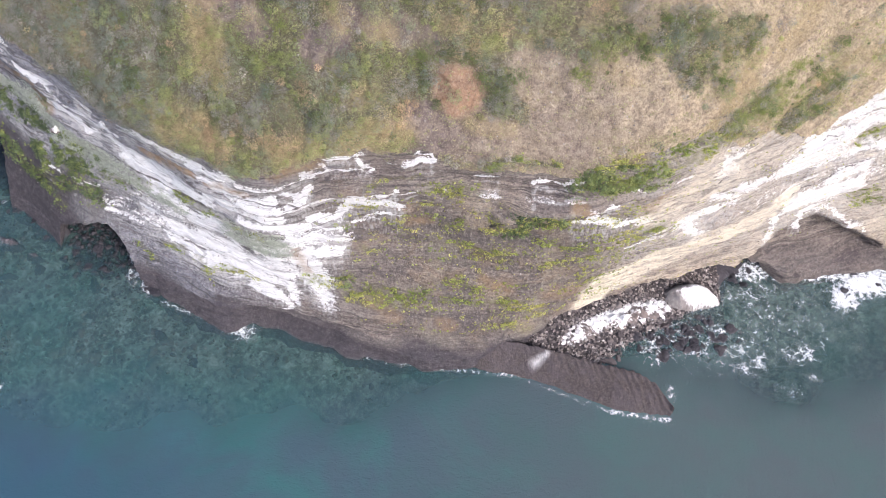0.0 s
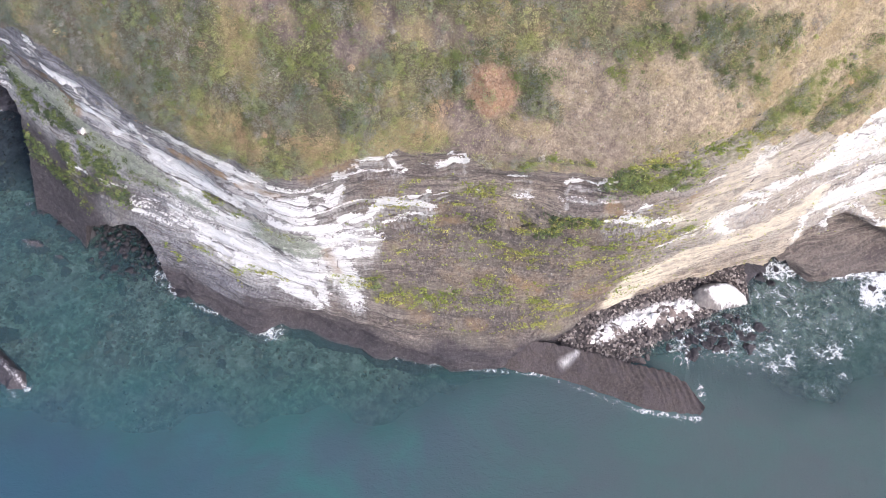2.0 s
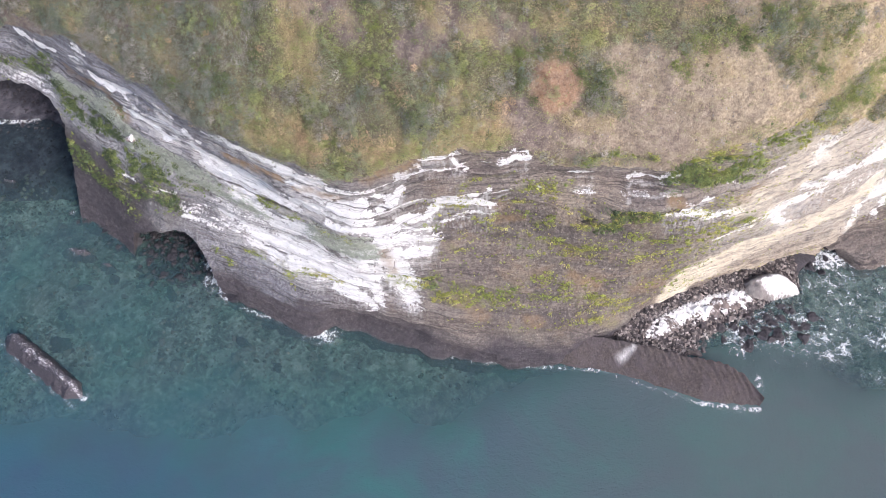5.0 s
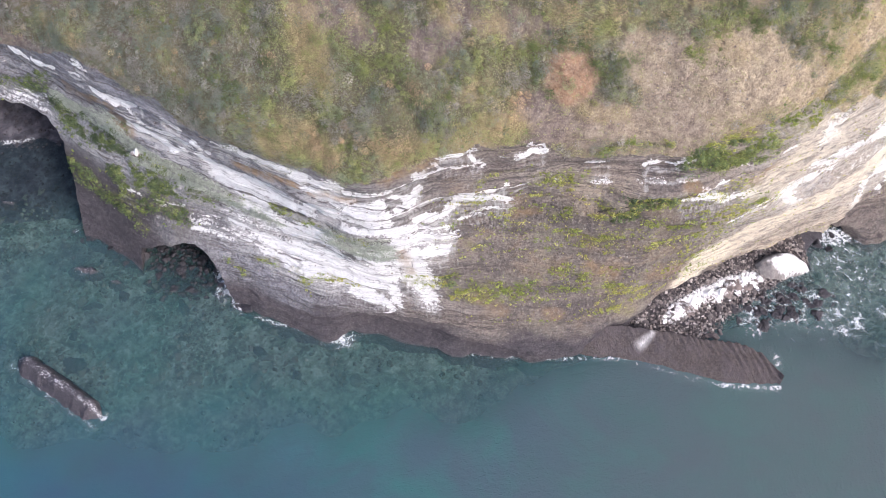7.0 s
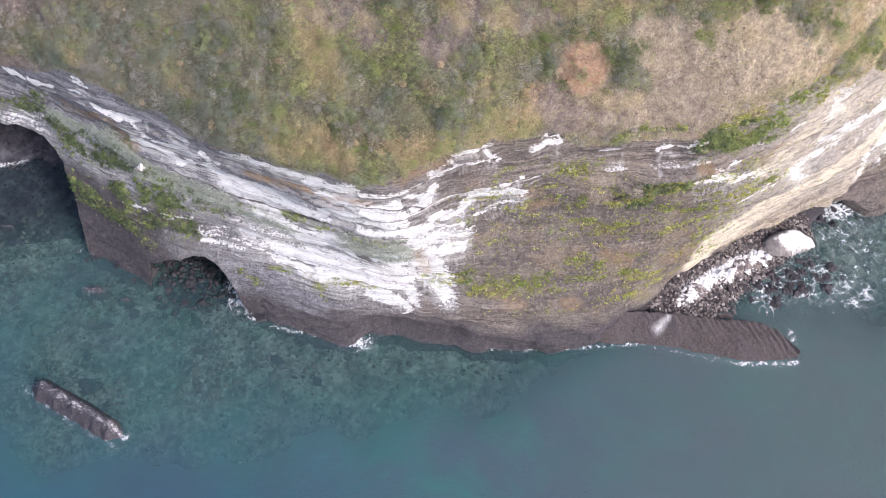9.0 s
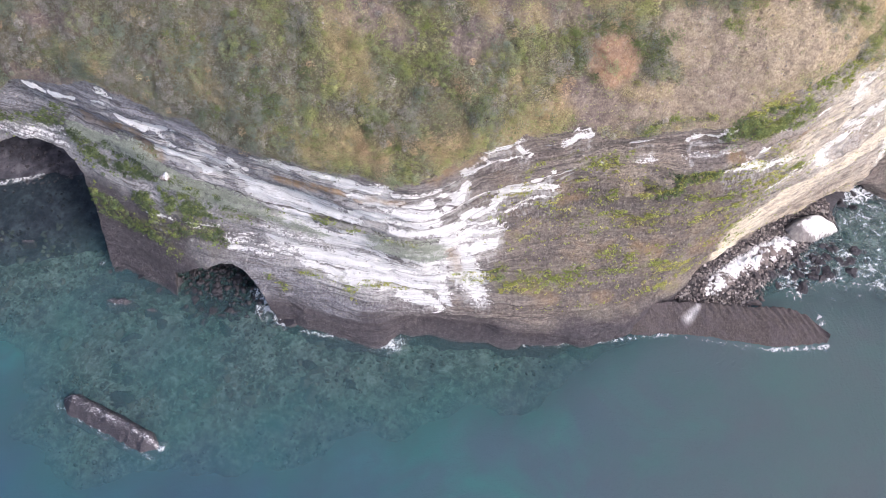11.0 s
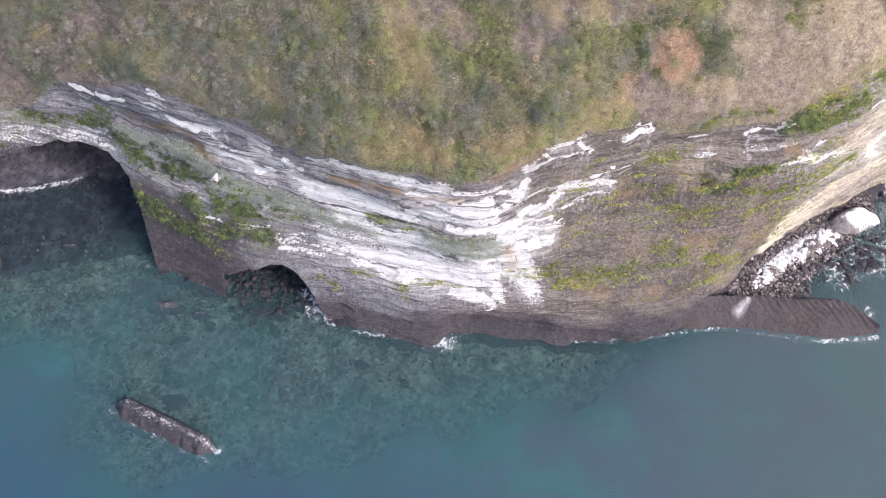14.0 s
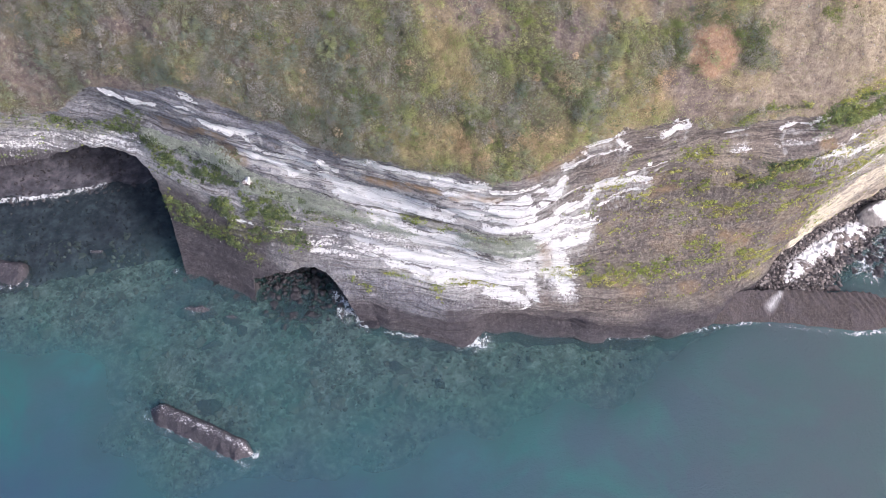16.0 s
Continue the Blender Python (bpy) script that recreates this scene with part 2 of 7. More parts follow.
def soil_material():
    n = Nodes("hillside_soil_and_scrub")
    big, mid, fine = n.noise(0.12, 5, 0.6), n.noise(0.7, 5, 0.65), n.noise(4.0, 5, 0.75)
    soil = n.ramp(mid, (0.3, (0.15, 0.12, 0.118)), (0.5, (0.275, 0.22, 0.20)), (0.72, (0.44, 0.355, 0.29)))
    # tan soil of the right slope, its sunlit brightness put into the colour
    soil = n.mix(n.value("sunny_tan"), soil, n.ramp(n.math("ADD", n.math("MULTIPLY", mid, 0.5), n.math("MULTIPLY", n.noise(3.2, 6, 0.75, n.scaled(1.0, 1.0, 0.45)), 0.5)), (0.36, (0.30, 0.235, 0.18)), (0.5, (0.59, 0.48, 0.33)), (0.62, (0.80, 0.69, 0.47))))
    scrub = n.ramp(fine, (0.3, (0.085, 0.085, 0.055)), (0.5, (0.17, 0.165, 0.105)), (0.72, (0.29, 0.27, 0.18)))
    cover = n.math("ADD", n.value("green"), n.math("MULTIPLY", n.math("SUBTRACT", mid, 0.5), 1.6))
    base = n.mix(n.ramp(cover, (0.3, 0.0), (0.7, 0.95)), soil, scrub)
    base = n.mix(n.ramp(big, (0.52, 0.0), (0.66, 0.45)), base, (0.42, 0.35, 0.2))
    base = n.mix(n.math("MULTIPLY", n.value("straw"), n.ramp(fine, (0.35, 0.2), (0.6, 0.9))), base, (0.48, 0.38, 0.21))
    base = n.mix(n.math("MULTIPLY", n.value("rust"), n.ramp(mid, (0.3, 0.5), (0.7, 0.9))), base, n.ramp(fine, (0.3, (0.42, 0.23, 0.13)), (0.7, (0.62, 0.39, 0.24))))
    stones = n.ramp(n.cells(1.3), (0.06, 1.0), (0.13, 0.0))
    base = n.mix(n.math("MULTIPLY", stones, n.ramp(mid, (0.48, 0.0), (0.58, 0.8))), base, (0.6, 0.56, 0.52))
    grit = n.noise(1.9, 6, 0.78)
    base = n.mix(n.ramp(grit, (0.36, 0.55), (0.5, 0.0)), base, (0.17, 0.135, 0.118))
    pebbles = n.cells(3.2)
    base = n.mix(n.math("MULTIPLY", n.ramp(pebbles, (0.10, 0.7), (0.2, 0.0)), n.ramp(n.noise(0.5, 4, 0.6), (0.45, 0.0), (0.6, 1.0))), base, (0.52, 0.45, 0.37))
    base = n.mix(n.ramp(grit, (0.56, 0.0), (0.7, 0.6)), base, (0.44, 0.39, 0.28))
    crumbs = n.noise(4.5, 6, 0.8, n.scaled(1.0, 1.0, 0.6))
    base = n.mix(n.ramp(crumbs, (0.36, 0.5), (0.45, 0.0)), base, (0.15, 0.12, 0.105))
    base = n.mix(n.ramp(crumbs, (0.53, 0.0), (0.64, 0.65)), base, (0.62, 0.53, 0.40))
    n.bump(n.math("ADD", n.math("ADD", n.math("MULTIPLY", mid, 0.6), n.math("MULTIPLY", grit, 0.9)), n.math("MULTIPLY", crumbs, 0.6)), 1.0, 0.9)
    return n.done(base, 0.95, spec=0.15)


def dark_rock_material(name="dark_sea_rock", tone=1.0, rough=0.75):
    n = Nodes(name)
    fine, mid = n.noise(2.4, 6, 0.7), n.noise(0.5, 4, 0.6)
    base = n.ramp(fine, (0.3, (0.038, 0.035, 0.040)), (0.55, (0.070, 0.064, 0.070)), (0.75, (0.125, 0.113, 0.117)))
    base = n.mix(n.ramp(mid, (0.5, 0.0), (0.68, 0.4)), base, (0.082, 0.073, 0.079))
    cover = n.math("ADD", n.value("guano"), n.math("MULTIPLY", n.math("SUBTRACT", fine, 0.5), 0.9))
    cover = n.math("ADD", cover, n.math("MULTIPLY", n.math("SUBTRACT", n.noise(5.5, 4, 0.7), 0.5), 1.9))
    base = n.mix(n.ramp(cover, (0.5, 0.0), (0.66, 0.9)), base, n.ramp(fine, (0.3, (0.66, 0.65, 0.64)), (0.6, (0.82, 0.81, 0.79))))
    n.bump(n.math("ADD", fine, n.math("MULTIPLY", mid, 0.5)), 0.8, 0.35)
    return n.done(n.mix(1.0, base, (tone, tone, tone * 1.04), "MULTIPLY"), rough, spec=0.35)


def platform_material():
    n = Nodes("smooth_platform_rock")
    fine, mid = n.noise(2.6, 6, 0.75), n.noise(0.45, 5, 0.65)
    ribs = n.noise(1.0, 4, 0.6, n.scaled(2.0, 1.1, 1.0), 1.2)
    base = n.ramp(fine, (0.32, (0.040, 0.033, 0.032)), (0.5, (0.064, 0.053, 0.050)), (0.68, (0.108, 0.091, 0.083)))
    base = n.mix(n.ramp(mid, (0.42, 0.5), (0.55, 0.0)), base, (0.080, 0.068, 0.073))
    base = n.mix(n.ramp(ribs, (0.36, 0.4), (0.48, 0.0)), base, (0.060, 0.051, 0.055))
    wash = n.math("MULTIPLY", n.value("guano"), n.ramp(n.noise(1.6, 5, 0.7, n.scaled(1.0, 0.6, 1.0)), (0.3, 0.35), (0.65, 1.0)))
    base = n.mix(n.ramp(wash, (0.05, 0.0), (1.0, 0.7)), base, (0.62, 0.61, 0.60))
    n.bump(n.math("ADD", n.math("MULTIPLY", fine, 0.5), ribs), 0.9, 0.35)
    return n.done(base, 0.8, spec=0.3)


def slab_material():
    n = Nodes("grey_rock_under_guano")
    fine = n.noise(1.4, 6, 0.72)
    ribs = n.noise(1.0, 4, 0.6, n.scaled(2.2, 1.2, 0.25), 0.3)
    base = n.ramp(fine, (0.3, (0.15, 0.138, 0.132)), (0.7, (0.31, 0.285, 0.265)))
    base = n.mix(n.ramp(ribs, (0.38, 0.6), (0.5, 0.0)), base, (0.15, 0.13, 0.125))
    cover = n.math("ADD", n.value("guano"), n.math("MULTIPLY", n.math("SUBTRACT", ribs, 0.5), 0.8))
    cover = n.math("ADD", cover, n.math("MULTIPLY", n.math("SUBTRACT", fine, 0.5), 0.5))
    base = n.mix(n.ramp(cover, (0.3, 0.0), (0.75, 1.0)), base, n.ramp(fine, (0.3, (0.80, 0.79, 0.775)), (0.6, (0.87, 0.865, 0.85))))
    n.bump(n.math("ADD", fine, ribs), 0.7, 0.3)
    return n.done(base, 0.85)


def rubble_material():
    n = Nodes("sunken_rubble")
    geo = n.tree.nodes.new("ShaderNodeNewGeometry")
    tone = n.ramp(geo.outputs["Random Per Island"], (0.0, (0.05, 0.05, 0.047)), (0.5, (0.11, 0.105, 0.095)), (0.9, (0.20, 0.19, 0.165)), (1.0, (0.30, 0.27, 0.235)))
    return n.done(n.mix(n.ramp(n.noise(2.0, 4, 0.7), (0.4, 0.0), (0.65, 0.6)), tone, (0.10, 0.11, 0.09)), 0.9)


def stone_material():
    n = Nodes("pale_fallen_stone")
    geo = n.tree.nodes.new("ShaderNodeNewGeometry")
    return n.done(n.ramp(geo.outputs["Random Per Island"], (0.0, (0.2, 0.17, 0.15)), (0.7, (0.36, 0.32, 0.29)), (1.0, (0.55, 0.52, 0.48))), 0.9)


def cobble_material():
    n = Nodes("beach_cobbles")
    geo = n.tree.nodes.new("ShaderNodeNewGeometry")
    tone = n.ramp(geo.outputs["Random Per Island"], (0.0, (0.03, 0.026, 0.028)), (0.5, (0.10, 0.087, 0.085)), (0.8, (0.25, 0.215, 0.195)), (1.0, (0.42, 0.385, 0.355)))
    tone = n.mix(n.ramp(n.math("ADD", n.value("guano"), n.math("MULTIPLY", n.math("SUBTRACT", n.noise(0.9, 5, 0.7), 0.5), 1.4)), (0.35, 0.0), (0.7, 0.95)), tone, (0.80, 0.79, 0.77))
    return n.done(n.mix(n.ramp(n.noise(3.0, 4, 0.7), (0.45, 0.0), (0.65, 0.4)), tone, (0.07, 0.06, 0.06)), 0.7)


def boulder_material():
    n = Nodes("cove_boulder_rock")
    info = n.tree.nodes.new("ShaderNodeObjectInfo")
    fine = n.noise(1.4, 6, 0.7)
    tone = n.ramp(info.outputs["Random"], (0.0, (0.045, 0.038, 0.04)), (0.45, (0.10, 0.086, 0.086)), (0.75, (0.20, 0.174, 0.162)), (1.0, (0.38, 0.335, 0.30)))
    base = n.mix(n.ramp(fine, (0.35, 0.0), (0.7, 0.7)), tone, (0.08, 0.065, 0.066))
    n.bump(fine, 0.8, 0.3)
    return n.done(base, 0.8, spec=0.35)


def white_boulder_material():
    n = Nodes("guano_covered_boulder")
    fine = n.noise(1.3, 6, 0.7)
    tone = n.noise(0.35, 4, 0.6)
    up = n.tree.nodes.new("ShaderNodeSeparateXYZ")
    n.put(up.inputs[0], n.where)
    info = n.tree.nodes.new("ShaderNodeObjectInfo")
    cover = n.math("ADD", up.outputs["Z"], n.math("MULTIPLY", n.math("SUBTRACT", fine, 0.5), 1.6))
    cover = n.math("ADD", cover, n.math("MULTIPLY", n.math("SUBTRACT", info.outputs["Random"], 0.6), 1.3))
    cover = n.math("ADD", cover, n.math("MULTIPLY", n.math("SUBTRACT", tone, 0.5), 1.2))
    base = n.mix(n.ramp(cover, (0.0, 0.0), (0.36, 0.95)), n.ramp(fine, (0.3, (0.12, 0.1, 0.095)), (0.7, (0.24, 0.2, 0.18))), (0.83, 0.82, 0.8))
    n.bump(fine, 0.7, 0.3)
    return n.done(base, 0.85)


def leaf_material(name, *tones):
    n = Nodes(name)
    geo = n.tree.nodes.new("ShaderNodeNewGeometry")
    tint = n.ramp(n.value("tone"), *tones)
    each = n.tree.nodes.new("ShaderNodeCombineColor")
    for k in range(3):
        n.put(each.inputs[k], n.value("vary"))
    tint = n.mix(1.0, tint, each.outputs[0], "MULTIPLY")
    lighter = n.mix(1.0, tint, (1.05, 1.05, 1.04), "MULTIPLY")
    mixed = n.mix(geo.outputs["Random Per Island"], tint, lighter)
    thin = n.tree.nodes.new("ShaderNodeBsdfTranslucent")
    n.put(thin.inputs[0], mixed)
    both = n.tree.nodes.new("ShaderNodeMixShader")
    both.inputs[0].default_value = 0.55
    n.done(mixed, 1.0, spec=0.02)
    n.tree.links.new(n.bsdf.outputs[0], both.inputs[1])
    n.tree.links.new(thin.outputs[0], both.inputs[2])
    n.tree.links.new(both.outputs[0], n.out.inputs[0])
    return n.mat


def sea_material():
    n = Nodes("sea_water")
    drift, small = n.noise(0.018, 4, 0.55), n.noise(0.09, 5, 0.62)
    deep = n.value("deep")
    body = n.ramp(drift, (0.34, (0.042, 0.075, 0.110)), (0.5, (0.042, 0.084, 0.106)), (0.66, (0.040, 0.097, 0.104)))
    body = n.mix(n.ramp(small, (0.5, 0.0), (0.68, 0.5)), body, (0.028, 0.088, 0.088))
    patches = n.noise(0.05, 4, 0.6, None, 0.5)
    body = n.mix(n.ramp(patches, (0.5, 0.0), (0.62, 0.8)), body, (0.028, 0.122, 0.116))
    body = n.mix(n.ramp(n.noise(0.07, 4, 0.6, n.scaled(1.0, 1.0, 3.0), 0.5), (0.36, 0.4), (0.47, 0.0)), body, (0.050, 0.074, 0.096))
    body = n.mix(n.math("MULTIPLY", n.value("lagoon"), n.ramp(n.noise(0.3, 5, 0.65), (0.38, 0.3), (0.6, 1.0))), body, (0.036, 0.165, 0.155))
    body = n.mix(n.value("blue"), body, n.ramp(small, (0.35, (0.036, 0.072, 0.110)), (0.65, (0.034, 0.084, 0.112))))
    # greyer to the right: reflected sky and haze put into the water colour
    body = n.mix(n.value("sky_sheen"), body, n.ramp(small, (0.35, (0.078, 0.092, 0.094)), (0.65, (0.070, 0.104, 0.098))))
    body = n.mix(n.ramp(deep, (0.3, 0.8), (0.9, 0.0)), body, n.mix(n.value("sky_sheen"), n.ramp(small, (0.35, (0.054, 0.098, 0.108)), (0.65, (0.050, 0.122, 0.116))), n.ramp(small, (0.35, (0.031, 0.060, 0.068)), (0.65, (0.029, 0.077, 0.073)))))
    body = n.mix(n.math("MULTIPLY", n.value("milk"), n.ramp(n.noise(0.35, 5, 0.7, None, 0.6), (0.35, 0.25), (0.65, 1.0))), body, (0.135, 0.195, 0.185))
    # bay under the arch: its shade, with the dark sand, is put into the water colour
    body = n.mix(n.math("MULTIPLY", n.value("shaded_bay"), 0.85), body, n.ramp(small, (0.35, (0.012, 0.019, 0.030)), (0.65, (0.024, 0.042, 0.052))))
    swell = n.noise(1.0, 5, 0.6, n.scaled(0.95, 1.3, 1.0), 0.6)
    swell = n.mix(n.ramp(n.value("sky_sheen"), (0.45, 0.0), (0.8, 0.5)), swell, n.noise(1.0, 4, 0.55, n.scaled(1.7, 0.45, 1.0), 0.3))
    chop = n.noise(1.0, 4, 0.6, n.scaled(2.6, 3.8, 1.0), 0.4)
    waves = n.math("ADD", n.math("MULTIPLY", swell, 0.75), n.math("MULTIPLY", chop, 0.25))
    n.bump(n.math("MULTIPLY", waves, n.math("ADD", n.math("MULTIPLY", n.value("sky_sheen"), 0.75), 0.33)), 0.9, 0.52)
    n.done(body, 0.12, spec=0.5)
    n.bsdf.inputs["IOR"].default_value = 1.33
    clear = n.tree.nodes.new("ShaderNodeBsdfTransparent")
    clear.inputs[0].default_value = (0.74, 0.82, 0.83, 1)
    both = n.tree.nodes.new("ShaderNodeMixShader")
    n.put(both.inputs[0], n.ramp(deep, (0.0, 0.3), (0.08, 0.45), (0.25, 0.58), (0.5, 0.75), (0.75, 0.9), (1.0, 0.98)))
    n.tree.links.new(clear.outputs[0], both.inputs[1])
    n.tree.links.new(n.bsdf.outputs[0], both.inputs[2])
    n.tree.links.new(both.outputs[0], n.out.inputs[0])
    return n.mat


def foam_material():
    n = Nodes("sea_foam")
    wobble = n.tree.nodes.new("ShaderNodeTexNoise")
    n.put(wobble.inputs["Vector"], n.where)
    wobble.inputs["Scale"].default_value = 0.9
    lace = n.cells(0.75, "DISTANCE_TO_EDGE", n.mix(1.0, n.where, wobble.outputs["Color"], "ADD"))
    small = n.cells(2.2, "DISTANCE_TO_EDGE", n.mix(1.0, n.where, wobble.outputs["Color"], "ADD"))
    soft = n.noise(0.7, 6, 0.72, None, 0.6)
    cover = n.math("ADD", n.math("MULTIPLY", n.value("thick"), 0.9), n.math("MULTIPLY", n.math("SUBTRACT", soft, 0.5), 2.6))
    cover = n.math("SUBTRACT", cover, n.math("MULTIPLY", lace, 1.6))
    cover = n.math("SUBTRACT", cover, n.math("MULTIPLY", small, 1.3))
    seen = n.ramp(cover, (0.02, 0.0), (0.4, 0.3), (0.95, 0.9))
    n.done((0.74, 0.77, 0.78), 0.7)
    n.put(n.bsdf.inputs["Alpha"], seen)
    return n.mat


def sand_material():
    n = Nodes("dark_volcanic_sand")
    mid, fine = n.noise(0.4, 5, 0.65), n.noise(3.0, 5, 0.7)
    base = n.ramp(mid, (0.36, (0.042, 0.041, 0.050)), (0.5, (0.075, 0.073, 0.086)), (0.66, (0.14, 0.135, 0.148)))
    n.bump(fine, 0.6, 0.15)
    return n.done(base, 0.8)


def seabed_material():
    n = Nodes("seabed_rock_and_sand")
    mid, fine = n.noise(0.34, 6, 0.7, None, 0.1), n.noise(1.5, 5, 0.7)
    base = n.ramp(mid, (0.36, (0.06, 0.075, 0.068)), (0.48, (0.15, 0.175, 0.15)), (0.62, (0.28, 0.31, 0.26)))
    base = n.mix(n.ramp(fine, (0.45, 0.0), (0.7, 0.6)), base, (0.05, 0.055, 0.05))
    weed = n.noise(0.9, 6, 0.75, None, 0.8)
    base = n.mix(n.ramp(weed, (0.38, 0.75), (0.47, 0.0)), base, (0.045, 0.05, 0.045))
    base = n.mix(n.ramp(weed, (0.53, 0.0), (0.63, 0.7)), base, (0.42, 0.45, 0.37))
    stones = n.cells(0.55, "F1", None, "Color")
    base = n.mix(n.math("MULTIPLY", n.ramp(n.cells(0.55), (0.30, 0.55), (0.42, 0.0)), n.ramp(n.noise(0.15, 3, 0.6), (0.45, 0.0), (0.6, 1.0))), base, n.ramp(stones, (0.2, (0.12, 0.14, 0.12)), (0.8, (0.26, 0.27, 0.235))))
    return n.done(base, 0.95)


ROCK, SOIL = rock_material(), soil_material()
DARK, BOULDER, PALE = dark_rock_material("dark_sea_rock", 0.8), boulder_material(), white_boulder_material()
SEA, FOAM, SAND, SEABED = sea_material(), foam_material(), sand_material(), seabed_material()
SHRUB = leaf_material("scrub_leaves", (0.0, (0.25, 0.295, 0.235)), (0.2, (0.44, 0.405, 0.375)), (0.4, (0.32, 0.36, 0.235)), (0.6, (0.44, 0.465, 0.205)), (0.8, (0.56, 0.48, 0.295)), (1.0, (0.59, 0.44, 0.29)))
GREEN = leaf_material("green_leaves", (0.0, (0.135, 0.17, 0.105)), (0.5, (0.235, 0.285, 0.13)), (1.0, (0.37, 0.40, 0.15)))
ASH = leaf_material("ashen_grass", (0.0, (0.38, 0.42, 0.34)), (0.5, (0.53, 0.56, 0.49)), (1.0, (0.66, 0.68, 0.62)))
PLATFORM, SLAB, RUBBLE = platform_material(), slab_material(), rubble_material()
# darker copy of the sea rock: wetness and cave shade put into its colour
WET = dark_rock_material("wet_shaded_rock", 0.55, 0.5)
STONE, COBBLE = stone_material(), cobble_material()
TUFT = leaf_material("ledge_plants", (0.0, (0.19, 0.26, 0.09)), (0.5, (0.37, 0.41, 0.125)), (1.0, (0.55, 0.50, 0.19)))

# ---- shape of the coast: contour lines, y at each x, for each height ----
XS = [-140, -130, -120, -110, -100, -90, -80, -70, -60, -50, -40, -30, -20, -10, 0, 10, 20, 30, 40, 50, 60, 70, 80, 90, 100]
CONTOURS = {}
CONTOURS[0] = [139.1, 135.2, 130.9, 126.3, 120.9, 114.2, 106.2, 97.5, 91.1, 87.3, 81.6, 80.2, 78.3, 76.6, 76.3, 78.0, 82.5, 85.8, 87.7, 89.5, 91.3, 92.9, 93.9, 94.7, 95.2]
CONTOURS[4] = [141.3, 137.4, 133.3, 128.8, 123.6, 117.1, 108.9, 100.1, 93.6, 90.3, 84.9, 82.8, 79.9, 77.7, 77.2, 78.4, 83.3, 86.5, 88.3, 90.1, 92.1, 93.8, 95.0, 95.9, 96.5]
CONTOURS[8] = [143.4, 139.5, 135.5, 131.3, 126.5, 120.0, 111.6, 102.9, 96.7, 93.2, 88.6, 85.0, 81.7, 79.1, 78.3, 79.0, 83.4, 86.7, 88.7, 90.7, 92.7, 94.6, 96.0, 97.0, 97.7]
CONTOURS[12] = [145.5, 141.6, 137.6, 133.7, 129.7, 123.1, 114.2, 105.8, 100.1, 95.4, 90.7, 85.8, 83.6, 81.6, 80.4, 80.2, 83.4, 86.7, 89.0, 91.1, 93.4, 95.4, 97.0, 98.1, 98.9]
CONTOURS[16] = [147.5, 143.6, 139.6, 136.0, 132.9, 126.3, 117.0, 108.7, 102.8, 96.9, 92.1, 86.7, 85.3, 84.5, 83.0, 81.6, 83.7, 86.7, 89.1, 91.5, 94.0, 96.3, 98.0, 99.2, 100.1]
CONTOURS[20] = [149.4, 145.5, 141.4, 137.6, 134.5, 128.4, 120.2, 111.9, 104.9, 98.0, 92.7, 87.2, 86.6, 86.3, 85.0, 83.1, 83.9, 86.5, 89.3, 91.9, 94.7, 97.1, 99.0, 100.3, 101.3]
CONTOURS[25] = [151.8, 147.8, 143.6, 139.2, 134.9, 129.4, 122.3, 113.4, 106.1, 100.0, 92.6, 87.9, 88.5, 87.8, 85.7, 83.6, 83.9, 86.2, 89.3, 92.4, 95.5, 98.3, 100.2, 101.7, 102.8]
CONTOURS[30] = [154.1, 150.0, 145.6, 140.8, 135.6, 129.5, 122.1, 113.4, 105.8, 99.5, 92.1, 88.0, 88.6, 88.1, 86.3, 84.5, 84.5, 86.4, 89.5, 92.6, 96.4, 99.5, 101.6, 103.1, 104.3]
CONTOURS[35] = [156.4, 152.1, 147.5, 142.4, 136.6, 130.0, 122.2, 113.7, 106.4, 98.7, 93.1, 88.8, 88.1, 88.1, 87.6, 86.6, 86.0, 87.3, 90.1, 94.0, 98.0, 100.9, 103.0, 104.6, 105.8]
CONTOURS[40] = [158.7, 154.3, 149.5, 144.2, 138.1, 131.5, 124.1, 115.8, 109.3, 101.0, 97.2, 93.1, 90.0, 89.5, 89.1, 88.2, 87.4, 88.2, 91.5, 96.1, 99.7, 102.4, 104.5, 106.1, 107.4]
CONTOURS[45] = [160.9, 156.5, 151.7, 146.3, 140.3, 134.2, 128.0, 119.8, 113.5, 105.9, 102.1, 98.6, 94.1, 92.4, 91.5, 90.4, 89.4, 89.7, 93.1, 98.0, 101.5, 104.0, 106.1, 107.7, 109.0]
CONTOURS[50] = [163.2, 158.8, 153.9, 148.6, 142.9, 137.3, 131.6, 124.3, 117.9, 111.2, 107.0, 103.8, 99.0, 96.2, 94.6, 93.4, 92.2, 91.5, 94.8, 99.7, 103.1, 105.7, 107.7, 109.3, 110.6]
CONTOURS[56] = [166.1, 161.6, 156.8, 151.7, 146.3, 141.1, 135.6, 129.2, 123.0, 117.1, 112.8, 109.4, 104.8, 101.2, 99.0, 97.6, 96.4, 95.4, 97.5, 101.9, 105.2, 107.7, 109.7, 111.4, 112.7]
CONTOURS[62] = [168.9, 164.5, 159.8, 154.9, 149.8, 144.8, 139.5, 133.8, 127.9, 122.5, 118.2, 114.4, 110.1, 106.3, 103.7, 102.1, 101.1, 100.5, 101.6, 104.6, 107.6, 110.0, 111.9, 113.5, 114.8]
